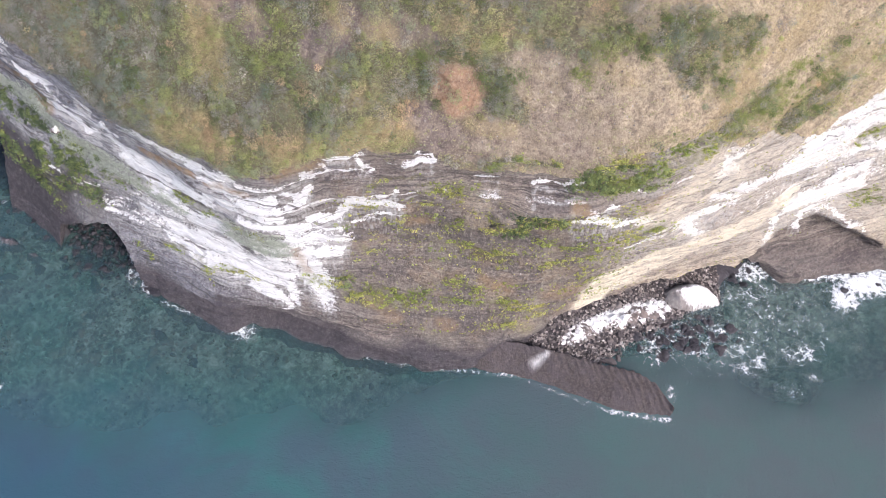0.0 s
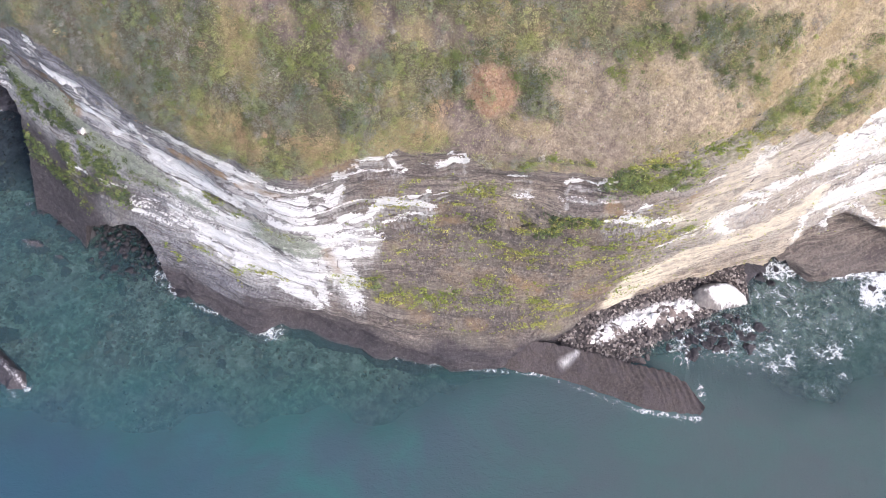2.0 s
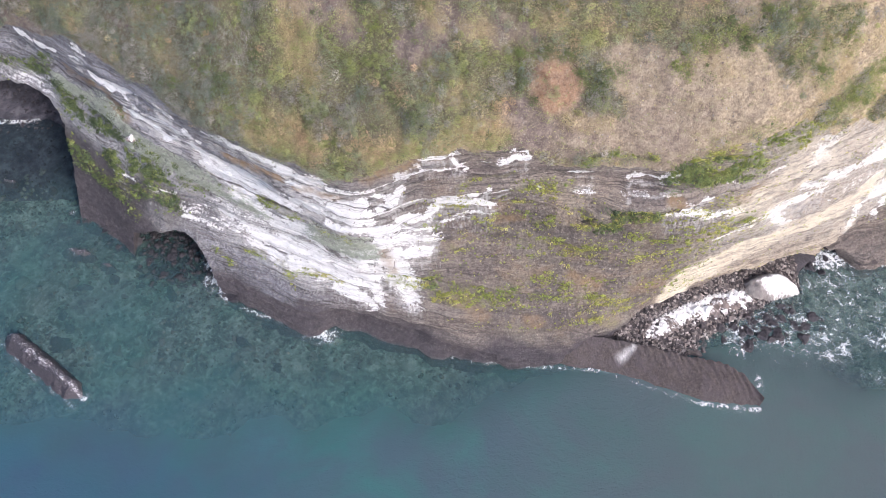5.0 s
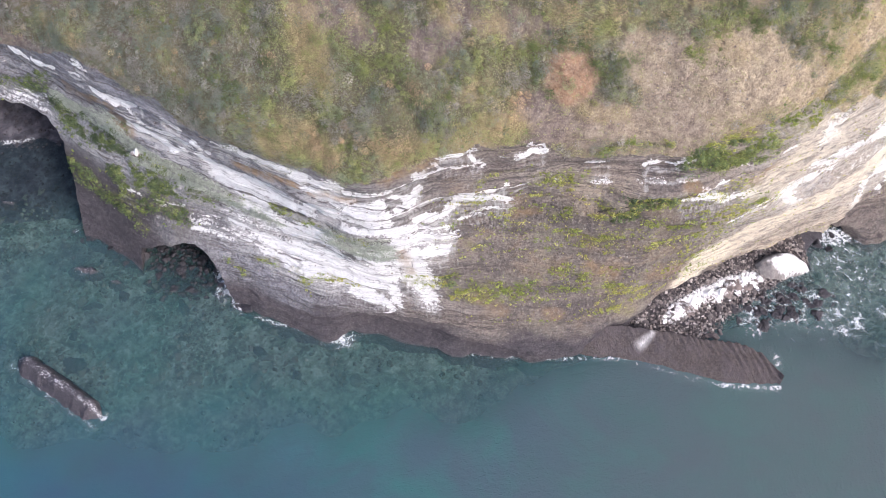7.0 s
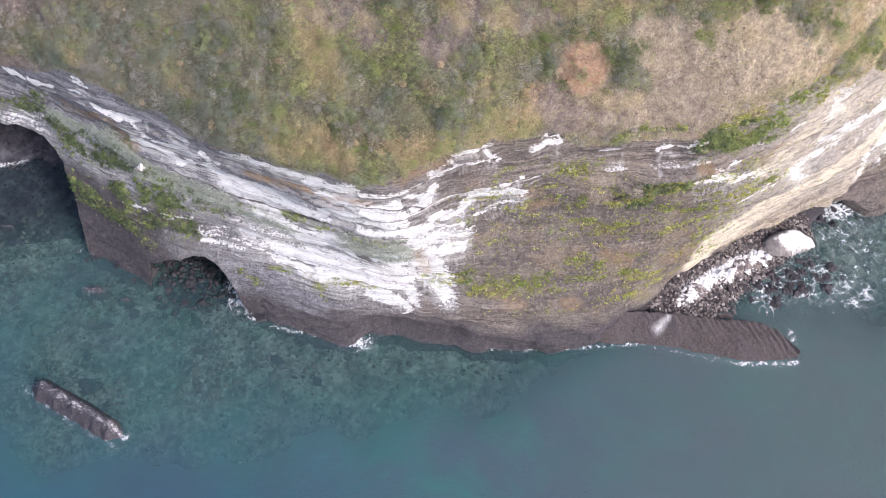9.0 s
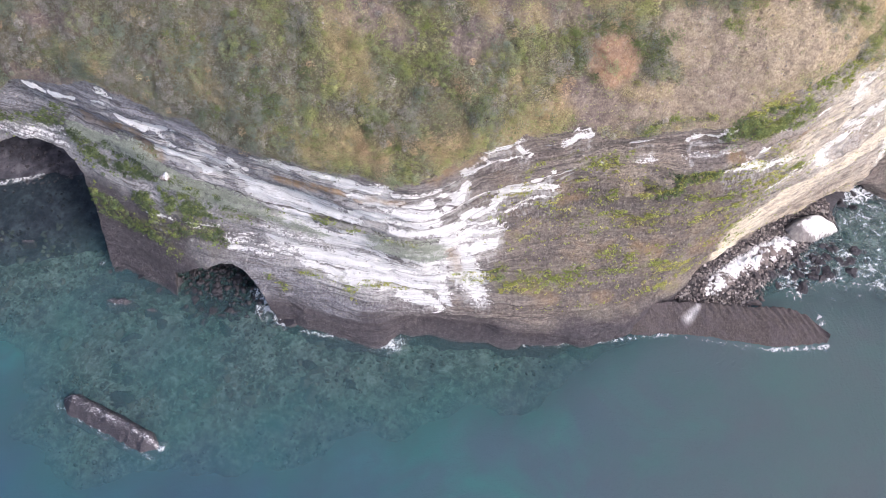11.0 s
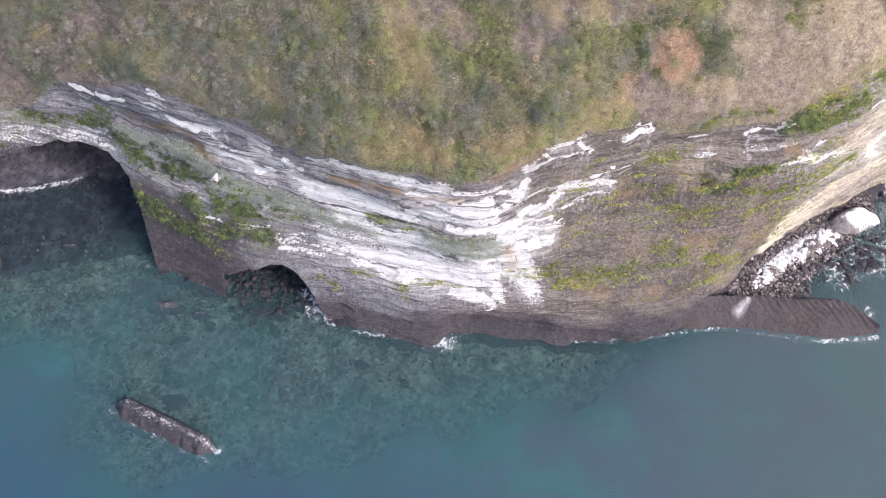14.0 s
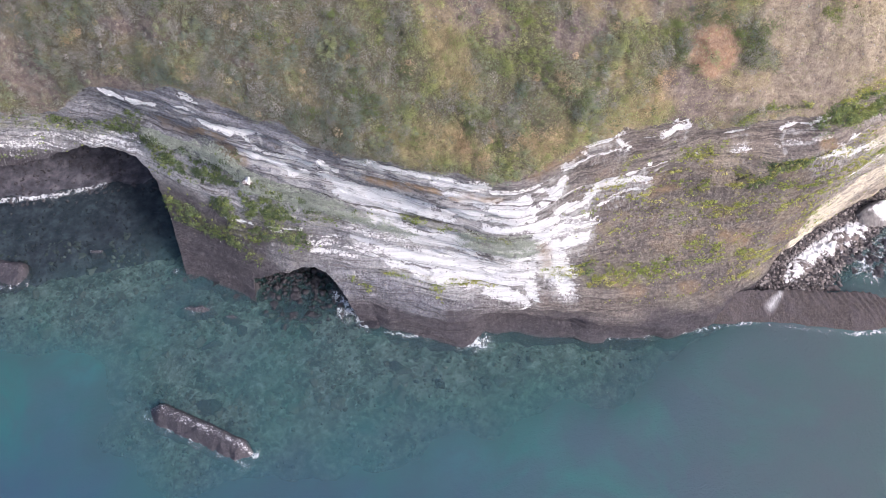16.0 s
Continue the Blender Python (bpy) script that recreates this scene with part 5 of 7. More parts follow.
CREAM += [(29.9, 27.7, 33.2, 29.4, 0.9, 0.8), (33.2, 29.4, 37.0, 32.7, 0.9, 0.8), (37.0, 32.7, 40.2, 34.1, 0.9, 0.8), (42.8, 33.7, 46.3, 34.1, 0.8, 0.7), (46.3, 34.1, 50.3, 33.4, 0.8, 0.7), (36.3, 35.9, 39.5, 37.7, 0.7, 0.7), (39.5, 37.7, 43.1, 36.9, 0.7, 0.7), (36.6, 29.7, 39.0, 31.2, 0.8, 0.8), (39.0, 31.2, 41.5, 32.0, 0.8, 0.8)]
OCHRE = [(-76.7, 25.7, -73.6, 28.2, 0.48, 1.0), (-73.6, 28.2, -71.5, 28.2, 0.48, 1.0), (-71.3, 25.2, -69.1, 24.9, 0.6, 0.9), (-49.9, 28.4, -45.3, 29.1, 0.48, 1.1), (-45.3, 29.1, -41.2, 30.0, 0.48, 1.1), (-38.6, 29.1, -35.2, 30.0, 0.36, 0.8), (-35.2, 30.0, -31.8, 30.0, 0.36, 0.8), (17.7, 32.6, 20.8, 31.2, 0.48, 0.9), (-27.2, 35.2, -23.8, 36.5, 0.6, 0.9), (-23.8, 36.5, -20.3, 37.7, 0.6, 0.9), (4.4, 15.9, 7.6, 14.4, 0.6, 0.9), (-7.8, 25.0, -4.4, 25.9, 0.48, 0.8), (-14.0, 10.8, -10.4, 8.9, 0.72, 0.6), (-2.7, 8.7, -1.4, 8.0, 0.6, 0.7)]
OCHRE += [(-25.4, 18.8, -24.7, 13.3, 0.48, 0.7), (-80.5, 25.8, -77.6, 25.7, 0.6, 0.6), (15.2, 12.0, 18.5, 10.8, 0.96, 0.6), (22.9, 39.4, 26.3, 39.8, 0.72, 0.7), (28.9, 29.4, 30.5, 31.8, 0.6, 0.7)]
LEVELS = sorted(CONTOURS)
LIP_X = [-150, -110, -98, -90, -84, -75, -70, -64.6, -60.6, -58.7, -53, -48.8, -43, -38.8, -34.7, -31.5, -26.4, -20.4, -15.4, -9.7, -4.8, -1.4, 2.7, 7, 11, 18.2, 20, 24, 28, 32, 36, 40, 45, 52, 59, 64, 80, 110]
LIP_Z = [19, 19.6, 22.1, 30.3, 32.3, 36.3, 35.3, 34.7, 35.5, 33.5, 33.4, 34.3, 34.2, 34.4, 34.1, 33.8, 35.4, 37.9, 39.4, 39.3, 39.8, 37, 36.3, 36.6, 36.5, 36.8, 38.2, 39.3, 40.6, 41.3, 42.0, 38.6, 38.4, 35.2, 36.9, 39.2, 42, 42]
COVE_X = [-150, -128, -109, -103.6, -98, -92.6, -89, -87.3, -86, -84.9, -84.3, -84.2]
COVE_Z = [-4, 6, 11.5, 12.7, 14.5, 16.4, 16.6, 16.4, 15.2, 13.6, 11, -4]
CAVE_X = [-73.2, -72.1, -69.1, -65.7, -63.5, -61.5, -59.6, -58.5, -57.5, -54.5]
CAVE_Z = [-4, 4.1, 5.9, 7.3, 8.4, 8.7, 8.4, 6.8, 4.9, -4]
ALCOVE_X = [44, 49, 55, 59.4, 64.2, 69.6, 74, 82]
ALCOVE_Z = [2, 9.5, 16.4, 17.2, 14.2, 9.6, 6, 2]
FOOT_X = [-58, -53, -51, -47.6, -42.4, -38.6, -35.5, -32.7, -29, -26, -21.3, -19, -15.7, -11.6, -8.3, -6.2, -2.5, 1.2, 6, 9]
FOOT_Y = [0, 1.2, -0.3, 0.5, 0.9, 0.8, 2.7, 1.6, 0.9, 0.5, 0.4, -1.7, -1.4, -2.3, -2.2, -2.8, -1.9, -2.2, -1.6, 0]
NOOK_X = [9, 12, 16, 21.5, 27.4, 33, 37.3, 41, 44, 48, 51, 53.5, 57]
NOOK_Z = [-4, 2.2, 4.6, 4.6, 5.4, 6.4, 6.0, 7.5, 8.0, 6.4, 4.4, 2.6, -4]


def along(xs, ys, x):
    """A smooth line through the stations (Catmull-Rom)."""
    xs, ys = np.asarray(xs, float), np.asarray(ys, float)
    i = np.clip(np.searchsorted(xs, x) - 1, 0, len(xs) - 2)
    m = np.gradient(ys, xs)
    h = xs[i + 1] - xs[i]
    t = np.clip((x - xs[i]) / h, 0, 1)
    return ((2 * t ** 3 - 3 * t ** 2 + 1) * ys[i] + (t ** 3 - 2 * t ** 2 + t) * h * m[i]
            + (-2 * t ** 3 + 3 * t ** 2) * ys[i + 1] + (t ** 3 - t ** 2) * h * m[i + 1])


def coast(x, z):
    """The plain face: y at the plan's x and the height z, with the hollows at its foot."""
    x, z = np.broadcast_arrays(np.asarray(x, float), np.asarray(z, float))
    table = np.stack([along(XS, CONTOURS[k], x) for k in LEVELS])
    i = np.clip(np.searchsorted(LEVELS, z) - 1, 0, len(LEVELS) - 2)
    zs = np.asarray(LEVELS, float)
    t = np.clip((z - zs[i]) / (zs[i + 1] - zs[i]), -0.8, 1)
    lo = np.take_along_axis(table, i[None], 0)[0]
    hi = np.take_along_axis(table, i[None] + 1, 0)[0]
    y = lo + (hi - lo) * t
    for xs, zr, depth in ((COVE_X, COVE_Z, 26), (CAVE_X, CAVE_Z, 12)):
        rim = np.interp(x, xs, zr, left=-9, right=-9)
        y = y + depth * smooth(0, 1.6 + 0.1 * depth, rim - z)
    rim = np.interp(x, ALCOVE_X, ALCOVE_Z, left=-9, right=-9)
    alcove = 4.6 * smooth(0, 5.0, rim - z) * (1 - smooth(53, 58, x) * smooth(4.0, 1.5, z))
    rim = np.interp(x, NOOK_X, NOOK_Z, left=-9, right=-9)
    y = y + np.maximum(7.0 * smooth(0, 2.3, rim - z), alcove)
    y = y + 1.6 * smooth(3.6, 2.4, z + 0.06 * (x + 22)) * smooth(0.2, 1.2, z) * smooth(-36, -31, x) * smooth(-8, -13, x)
    return y


def lip(x):
    return along(LIP_X, LIP_Z, x) + 1.6 * (layers(x * 0.45, 0 * x, 0 * x, 4, 61) - 0.5)


def cover(x, z, marks, soft=1.0, narrow=1.0):
    """How strongly the marks (lines with a half width) cover the place (x, z), from 0 up."""
    total = np.zeros(np.shape(x))
    for x0, z0, x1, z1, half, amount in marks:
        half = half * narrow
        dx, dz = x1 - x0, z1 - z0
        t = np.clip(((x - x0) * dx + (z - z0) * dz) / (dx * dx + dz * dz + 1e-6), 0, 1)
        d = np.hypot((x - x0 - t * dx) * 0.8, z - z0 - t * dz)
        total = np.maximum(total, amount * smooth(half * 1.9 * soft, half * 0.6, d))
    return total


def massive(x, z):
    """Where the rock shows few beds: the brown bulge between the two white flanks, and the promontory's foot."""
    mid = smooth(-22, -8, x + 0.35 * (z - 18)) * smooth(34, 22, x - 0.3 * (z - 18)) * smooth(33, 28, z)
    foot = smooth(-58, -66, x) * smooth(17, 11, z)
    return np.clip(mid + foot, 0, 1)


def bedding(x, z):
    """The height within the beds, which wave a little along the cliff."""
    rise = 3.2 * smooth(-29, -16, x) * smooth(20, 27, z) + 0.11 * np.clip(x - 22, 0, 60)
    return z - rise + 1.6 * (layers(x * 0.035, 0 * x, z * 0.05, 3, 11) - 0.5) + 0.6 * (layers(x * 0.3, 0 * x, z * 0.3, 3, 12) - 0.5)


def terrace(bed, x, thick, seed):
    """Beds of one thickness, each set back or proud by its own amount, with sharp edges."""
    k = np.floor(bed / thick)
    f = bed / thick - k
    own = layers(x * 0.07, k * 7.31, 0 * x, 3, seed, 0.6)
    over = layers(x * 0.07, (k + 1) * 7.31, 0 * x, 3, seed, 0.6)
    return own + (over - own) * smooth(0.72, 1.0, f) - 0.5


def face(x, z):
    """The face with its ledges, ribs and hollows."""
    x, z = np.broadcast_arrays(np.asarray(x, float), np.asarray(z, float))
    y = coast(x, z)
    low = smooth(1, -2, z - lip(x))
    bed = bedding(x, z)
    step = layers(bed * 0.5, x * 0.012, 0 * x, 3, 21, 0.65)
    teeth = terrace(bed, x, 1.15, 23) + 0.6 * terrace(bed, x, 0.62, 25)
    low = low * (1 - 0.55 * massive(x, z))
    y = y + 0.4 * cover(x, z, SEAMS, 1.0, 0.42)
    y = y - 2.2 * (layers(x * 0.16, z * 0.1, 0 * x, 3, 43) - 0.42) * smooth(5, 0.5, z)
    y = y + np.interp(x, FOOT_X, FOOT_Y) * smooth(5.5, 1.0, z)
    y = y + low * (2.6 * (step - 0.5) + 1.7 * teeth)
    y = y + 2.0 * (layers(x * 0.09, y * 0.09, z * 0.09, 4, 31) - 0.5)
    y = y + low * 1.1 * (layers(x * 0.5, y * 0.3, z * 0.8, 4, 41, 0.6) - 0.5)
    gully = layers(x * 0.16, 0 * x, z * 0.03, 3, 51)
    hill = smooth(0.5, 4, z - lip(x))
    calm = 1 - 0.55 * smooth(-8, 10, x)
    brow = np.interp(x, [5, 7, 9, 11, 14, 18, 22], [26.6, 27.4, 28.4, 29.9, 30.3, 30.6, 31.0])
    y = y - 1.7 * smooth(brow - 0.3, brow + 0.5, z) * smooth(brow + 5.0, brow + 1.2, z) * smooth(4.5, 7.5, x) * smooth(24, 18, x)
    slant = (z - 0.6 * (x - 30)) * 0.55
    y = y + smooth(24, 34, x) * smooth(-3, 0, z - lip(x)) * 2.6 * (layers(slant, x * 0.04, 0 * x, 3, 57, 0.6) - 0.5)
    return y + hill * ((1.4 + 2.0 * calm) * (gully - 0.5) + calm * 2.2 * (layers(x * 0.35, y * 0.2, z * 0.3, 3, 53, 0.6) - 0.5) + calm * 0.8 * (layers(x * 0.8, y * 0.4, z * 0.8, 2, 55, 0.6) - 0.5))


def rusty(x, z):
    return smooth(1.25, 0.75, np.hypot((x - 0.4) / 3.6, (z - 47.8) / 3.4) + 0.5 * (layers(x * 0.5, 0 * x, z * 0.5, 3, 71) - 0.5))


def lush(x, z):
    """How dense the scrub stands on the hillside."""
    d = z - lip(x)
    left = smooth(6, -12, x + 4 * (layers(x * 0.1, z * 0.1, 0 * x, 3, 81) - 0.5) - 0.35 * (z - 40))
    patch = layers(x * 0.11, z * 0.14, 0 * x, 4, 83)
    base = 0.42 + 0.58 * left - 0.14 * smooth(10, 24, x) + 0.3 * smooth(46, 51, z) * smooth(30, 22, x)
    base = base * smooth(0.3, 0.52, patch + 0.16 * left)
    base = base * (1 - smooth(26, 32, x) * smooth(0.56, 0.44, layers((z - 0.6 * (x - 30)) * 0.6, x * 0.07, 0 * x, 3, 85)))
    base = np.maximum(base, 0.75 * cover(x, z, BUSHY))
    base = np.maximum(base, np.where(d < 6, cover(x, z, LEDGE_GREEN), 0))
    base = np.maximum(base, 0.9 * cover(x, z, DUSKY))
    return np.clip(base - 0.9 * cover(x, z, BARE) - rusty(x, z), 0, 1.4) * smooth(-0.3, 0.8, d)


# ---- cliff face and hillside ----
gx = np.concatenate([[-700, -500, -380, -300, -240, -200, -170], np.arange(-150, -120, 1.0), np.arange(-120, 82, 0.27), np.arange(82, 106, 1.0), [125, 160, 210, 280, 380, 500, 700]])
gz = np.concatenate([np.concatenate([np.arange(-5, 45, 0.18), np.arange(45, 66, 0.26)]), np.arange(66, 73, 1.0)])
GX, GZ = np.meshgrid(gx, gz)
GY = face(GX, GZ)
points = np.stack([GX, GY, GZ], -1).reshape(-1, 3)
quads = grid_faces(len(gz), len(gx))
above = (GZ - lip(GX)).reshape(-1)
sx, sz = GX.reshape(-1), GZ.reshape(-1)
is_hill = above[quads].mean(1) > 0


def cut(name, chosen, material, **fields):
    used = np.unique(quads[chosen])
    index = np.zeros(len(points), np.int64)
    index[used] = np.arange(len(used))
    return new(name, mesh_from(name, points[used], index[quads[chosen]], material, False, {k: v[used] for k, v in fields.items()}))


ledge = np.gradient(GY, gz, axis=0).reshape(-1)
ragged = 1.0 * (layers(sx * 0.8, sz * 1.2, 0 * sx, 4, 96, 0.65) - 0.5)
guano = 0.62 * cover(sx + 1.5 * ragged, sz + ragged, GUANO, 1.5, 1.0) + 0.38 * cover(sx + ragged, sz + 0.7 * ragged, GUANO, 0.8, 0.8)
guano = guano * (0.62 + 0.76 * layers(sx * 0.3, bedding(sx, sz) * 1.3, 0 * sx, 4, 98, 0.6)) + 0.12 * smooth(0.3, 1.5, ledge) * smooth(16, 26, sz) * smooth(-5, -15, sx)
veil = smooth(-18, -30, sx) * smooth(9, 13, sz) * smooth(-62, -50, sx) * smooth(21, 18, sz) * 0.28
guano = np.maximum(guano, veil)
strip = smooth(-18, -28, sx) * smooth(-92, -84, sx) * smooth(2.4, 1.0, -above)
green = cover(sx, sz, LEDGE_GREEN)
tan = np.maximum(cover(sx, sz, CREAM, 1.3, 2.2), 0.6 * smooth(16, 34, sx) * smooth(48, 30, sz) * (0.55 + 0.9 * layers(sx * 0.2, bedding(sx, sz) * 0.8, 0 * sx, 3, 94)))
pale = smooth(-14, -32, sx) * smooth(7, 12, sz) * (1 - 0.35 * smooth(23, 27, sz)) + 0.6 * smooth(16, 30, sx) * smooth(8, 16, sz)
pale = pale * (1 - 0.6 * smooth(-46, -60, sx) * smooth(17, 21, sz))
pale = pale * (1 - 0.85 * strip)
# the alcove loses its pale tone: brown rock, and shade put into the colour
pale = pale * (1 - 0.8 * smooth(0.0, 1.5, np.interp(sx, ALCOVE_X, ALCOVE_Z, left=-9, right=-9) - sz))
pale = np.maximum(pale, 0.8 * smooth(5, 1.5, np.hypot((sx + 63) * 0.5, sz - 9.5)))
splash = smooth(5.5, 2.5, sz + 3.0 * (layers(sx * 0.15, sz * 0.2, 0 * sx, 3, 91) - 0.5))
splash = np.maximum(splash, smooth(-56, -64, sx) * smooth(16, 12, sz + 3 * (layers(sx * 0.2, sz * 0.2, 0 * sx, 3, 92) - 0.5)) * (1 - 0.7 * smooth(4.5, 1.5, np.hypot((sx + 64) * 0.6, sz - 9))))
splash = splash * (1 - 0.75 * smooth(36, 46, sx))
runs = np.maximum.reduce([cover(sx, sz + d, GUANO) * a for d, a in ((1.2, 0.6), (2.4, 0.5), (3.8, 0.38), (5.2, 0.25))]) * smooth(3, 7, sz)
tan = np.maximum(tan, 0.6 * smooth(20, 36, sx) * smooth(12, 22, sz + 0.2 * sx))
# browner rock below the rims, with the overhang's shade put into the colour
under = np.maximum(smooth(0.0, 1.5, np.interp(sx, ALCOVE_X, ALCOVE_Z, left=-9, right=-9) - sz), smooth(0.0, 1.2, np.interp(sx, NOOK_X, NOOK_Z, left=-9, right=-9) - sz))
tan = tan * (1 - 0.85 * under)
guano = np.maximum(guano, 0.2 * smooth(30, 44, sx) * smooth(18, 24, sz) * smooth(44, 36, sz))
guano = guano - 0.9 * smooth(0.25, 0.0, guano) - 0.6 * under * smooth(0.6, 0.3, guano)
cliff = tagged(cut("cliff_face", ~is_hill, ROCK, ochre=cover(sx + ragged, sz + ragged, OCHRE, 1.4), hazy_grey=smooth(-18, -48, sx), bed=bedding(sx, sz), guano=guano, runs=runs, green=green, tan=tan, pale=pale, splash=splash, massive=massive(sx, sz), seam=cover(sx, sz, SEAMS, 1.0, 0.38)),
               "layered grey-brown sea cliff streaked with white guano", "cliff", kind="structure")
hill = tagged(cut("hillside", is_hill, SOIL, green=lush(sx, sz), rust=rusty(sx, sz), straw=cover(sx, sz, STRAW), sunny_tan=np.clip(0.45 * smooth(-4, 12, sx) + 0.55 * smooth(18, 36, sx), 0, 1) * (0.6 + 0.8 * np.where(sx > 26, layers((sz - 0.6 * (sx - 30)) * 0.7, sx * 0.08, 0 * sx, 4, 93), layers(sx * 0.12, sz * 0.12, 0 * sx, 3, 93)))),
              "steep brown soil hillside covered with dry scrub", "hillside", kind="structure")
# the land behind the brow
bx = np.linspace(-700, 700, 60)
rows = []
for k, (back, rise) in enumerate(((0, 0), (15, 9), (50, 18), (140, 24), (500, 26))):
    rows.append(np.stack([bx * (1 + back / 400), face(bx, 72.0 + 0 * bx) + back, 72 + rise + 3 * (layers(bx * 0.05, 0 * bx + k, 0 * bx, 3, 95) - 0.5) * (k > 0)], -1))
plateau = new("upland", mesh_from("upland", np.concatenate(rows), grid_faces(5, 60), SOIL, True, {"green": np.full(300, 0.7), "rust": np.zeros(300), "straw": np.zeros(300), "sunny_tan": np.full(300, 0.4)}))
tagged(plateau, "scrub-covered upland behind the cliff brow", "hillside", kind="structure")

# ---- sea and seabed ----
wx = np.concatenate([[-3000, -1200, -500, -250], np.arange(-160, 121, 1.5), [250, 500, 1200, 3000]])
wy = np.concatenate([[-3000, -1200, -400, -100], np.arange(0, 166, 1.5), [400, 1500]])
WX, WY = np.meshgrid(wx, wy)


def depth_of(x, y):
    """0 at the shore, 1 where the bottom is out of sight."""
    d = np.interp(x, XS, CONTOURS[0]) - y
    reach = along([-150, -110, -80, -55, -35, -10, 20, 36, 48, 75, 110], [64, 62, 56, 44, 24, 14, 12, 24, 28, 22, 18], np.clip(x, -149, 109))
    v = d / reach + 1.5 * (layers(x * 0.028, y * 0.028, 0 * x, 5, 101, 0.6) - 0.5)
    reef = smooth(1.5, 0.4, np.hypot((x + 80) / 20, (y - 86) / 16))
    bay = smooth(-83, -88, x) * smooth(106, 117, y)
    cave = smooth(-76, -72, x) * smooth(-53, -57, x) * smooth(91, 98, y + 0.55 * (x + 64))
    return np.clip(v - 0.3 * np.maximum(reef, smooth(1.5, 0.4, np.hypot((x + 104) / 18, (y - 110) / 13))), 0.07, 1) * (1 - 0.97 * bay) * (1 - 0.9 * cave)


DEEP = depth_of(WX, WY)
# patches of pale sand that turn the water turquoise
LAGOON = [(-104, 105, -98, 98, 3.5, 0.8), (-98, 98, -88, 97, 3.5, 0.9), (-92, 93, -84, 96, 3, 0.7), (-80, 89, -70, 87, 3, 0.8), (-76, 83, -66, 80, 3.5, 0.7), (-62, 90, -56, 86, 2.5, 0.4), (-70, 74, -58, 70, 4, 0.5), (-60, 66, -45, 63, 3, 0.35), (-40, 72, -30, 70, 3, 0.3), (-60, 81, -52, 77, 2.5, 0.4)]
sea = new("sea", mesh_from("sea", np.stack([WX, WY, 0 * WX], -1).reshape(-1, 3), grid_faces(len(wy), len(wx)), SEA, True, {"deep": DEEP, "milk": np.maximum(0.75 * smooth(1.3, 0.2, np.hypot((WX - 46) / 16, (WY - 82) / 9)), 0.65 * smooth(1.3, 0.2, np.hypot((WX - 64) / 16, (WY - 86) / 9))), "shaded_bay": smooth(-80, -88, WX) * smooth(110, 122, WY - 0.1 * (WX + 100)), "lagoon": cover(WX + 3 * (layers(WX * 0.15, WY * 0.15, 0 * WX, 3, 108) - 0.5), WY, LAGOON, 1.5, 1.0) * smooth(0.4, 0.56, layers(WX * 0.14, WY * 0.2, 0 * WX, 4, 109, 0.6)), "blue": 0.8 * smooth(-35, -85, WX + 0.5 * (WY - 70)) * smooth(98, 72, WY + 12 * (layers(WX * 0.03, WY * 0.03, 0 * WX, 3, 107) - 0.5)), "sky_sheen": 0.85 * smooth(-70, 55, WX + 0.3 * (70 - WY)) * smooth(-40, 40, WY)}))
tagged(sea, "calm teal and blue sea water with fine ripples", "sea", kind="structure")
bed_x, bed_y = np.meshgrid(np.concatenate([np.arange(-700, -160, 30.0), np.arange(-160, 121, 2.0), np.arange(130, 701, 30.0)]), np.arange(0, 172, 2.0))
bed_z = -0.3 - 3.5 * depth_of(bed_x, bed_y) - 1.4 * layers(bed_x * 0.25, bed_y * 0.25, 0 * bed_x, 3, 105)
bed_z = bed_z - 8 * smooth(114, 124, bed_y) * smooth(-82, -88, bed_x)
seabed = new("seabed", mesh_from("seabed", np.stack([bed_x, bed_y, bed_z], -1).reshape(-1, 3), grid_faces(*bed_x.shape), SEABED))
tagged(seabed, "submerged dark rock and pale sand bottom", "seabed", kind="structure")


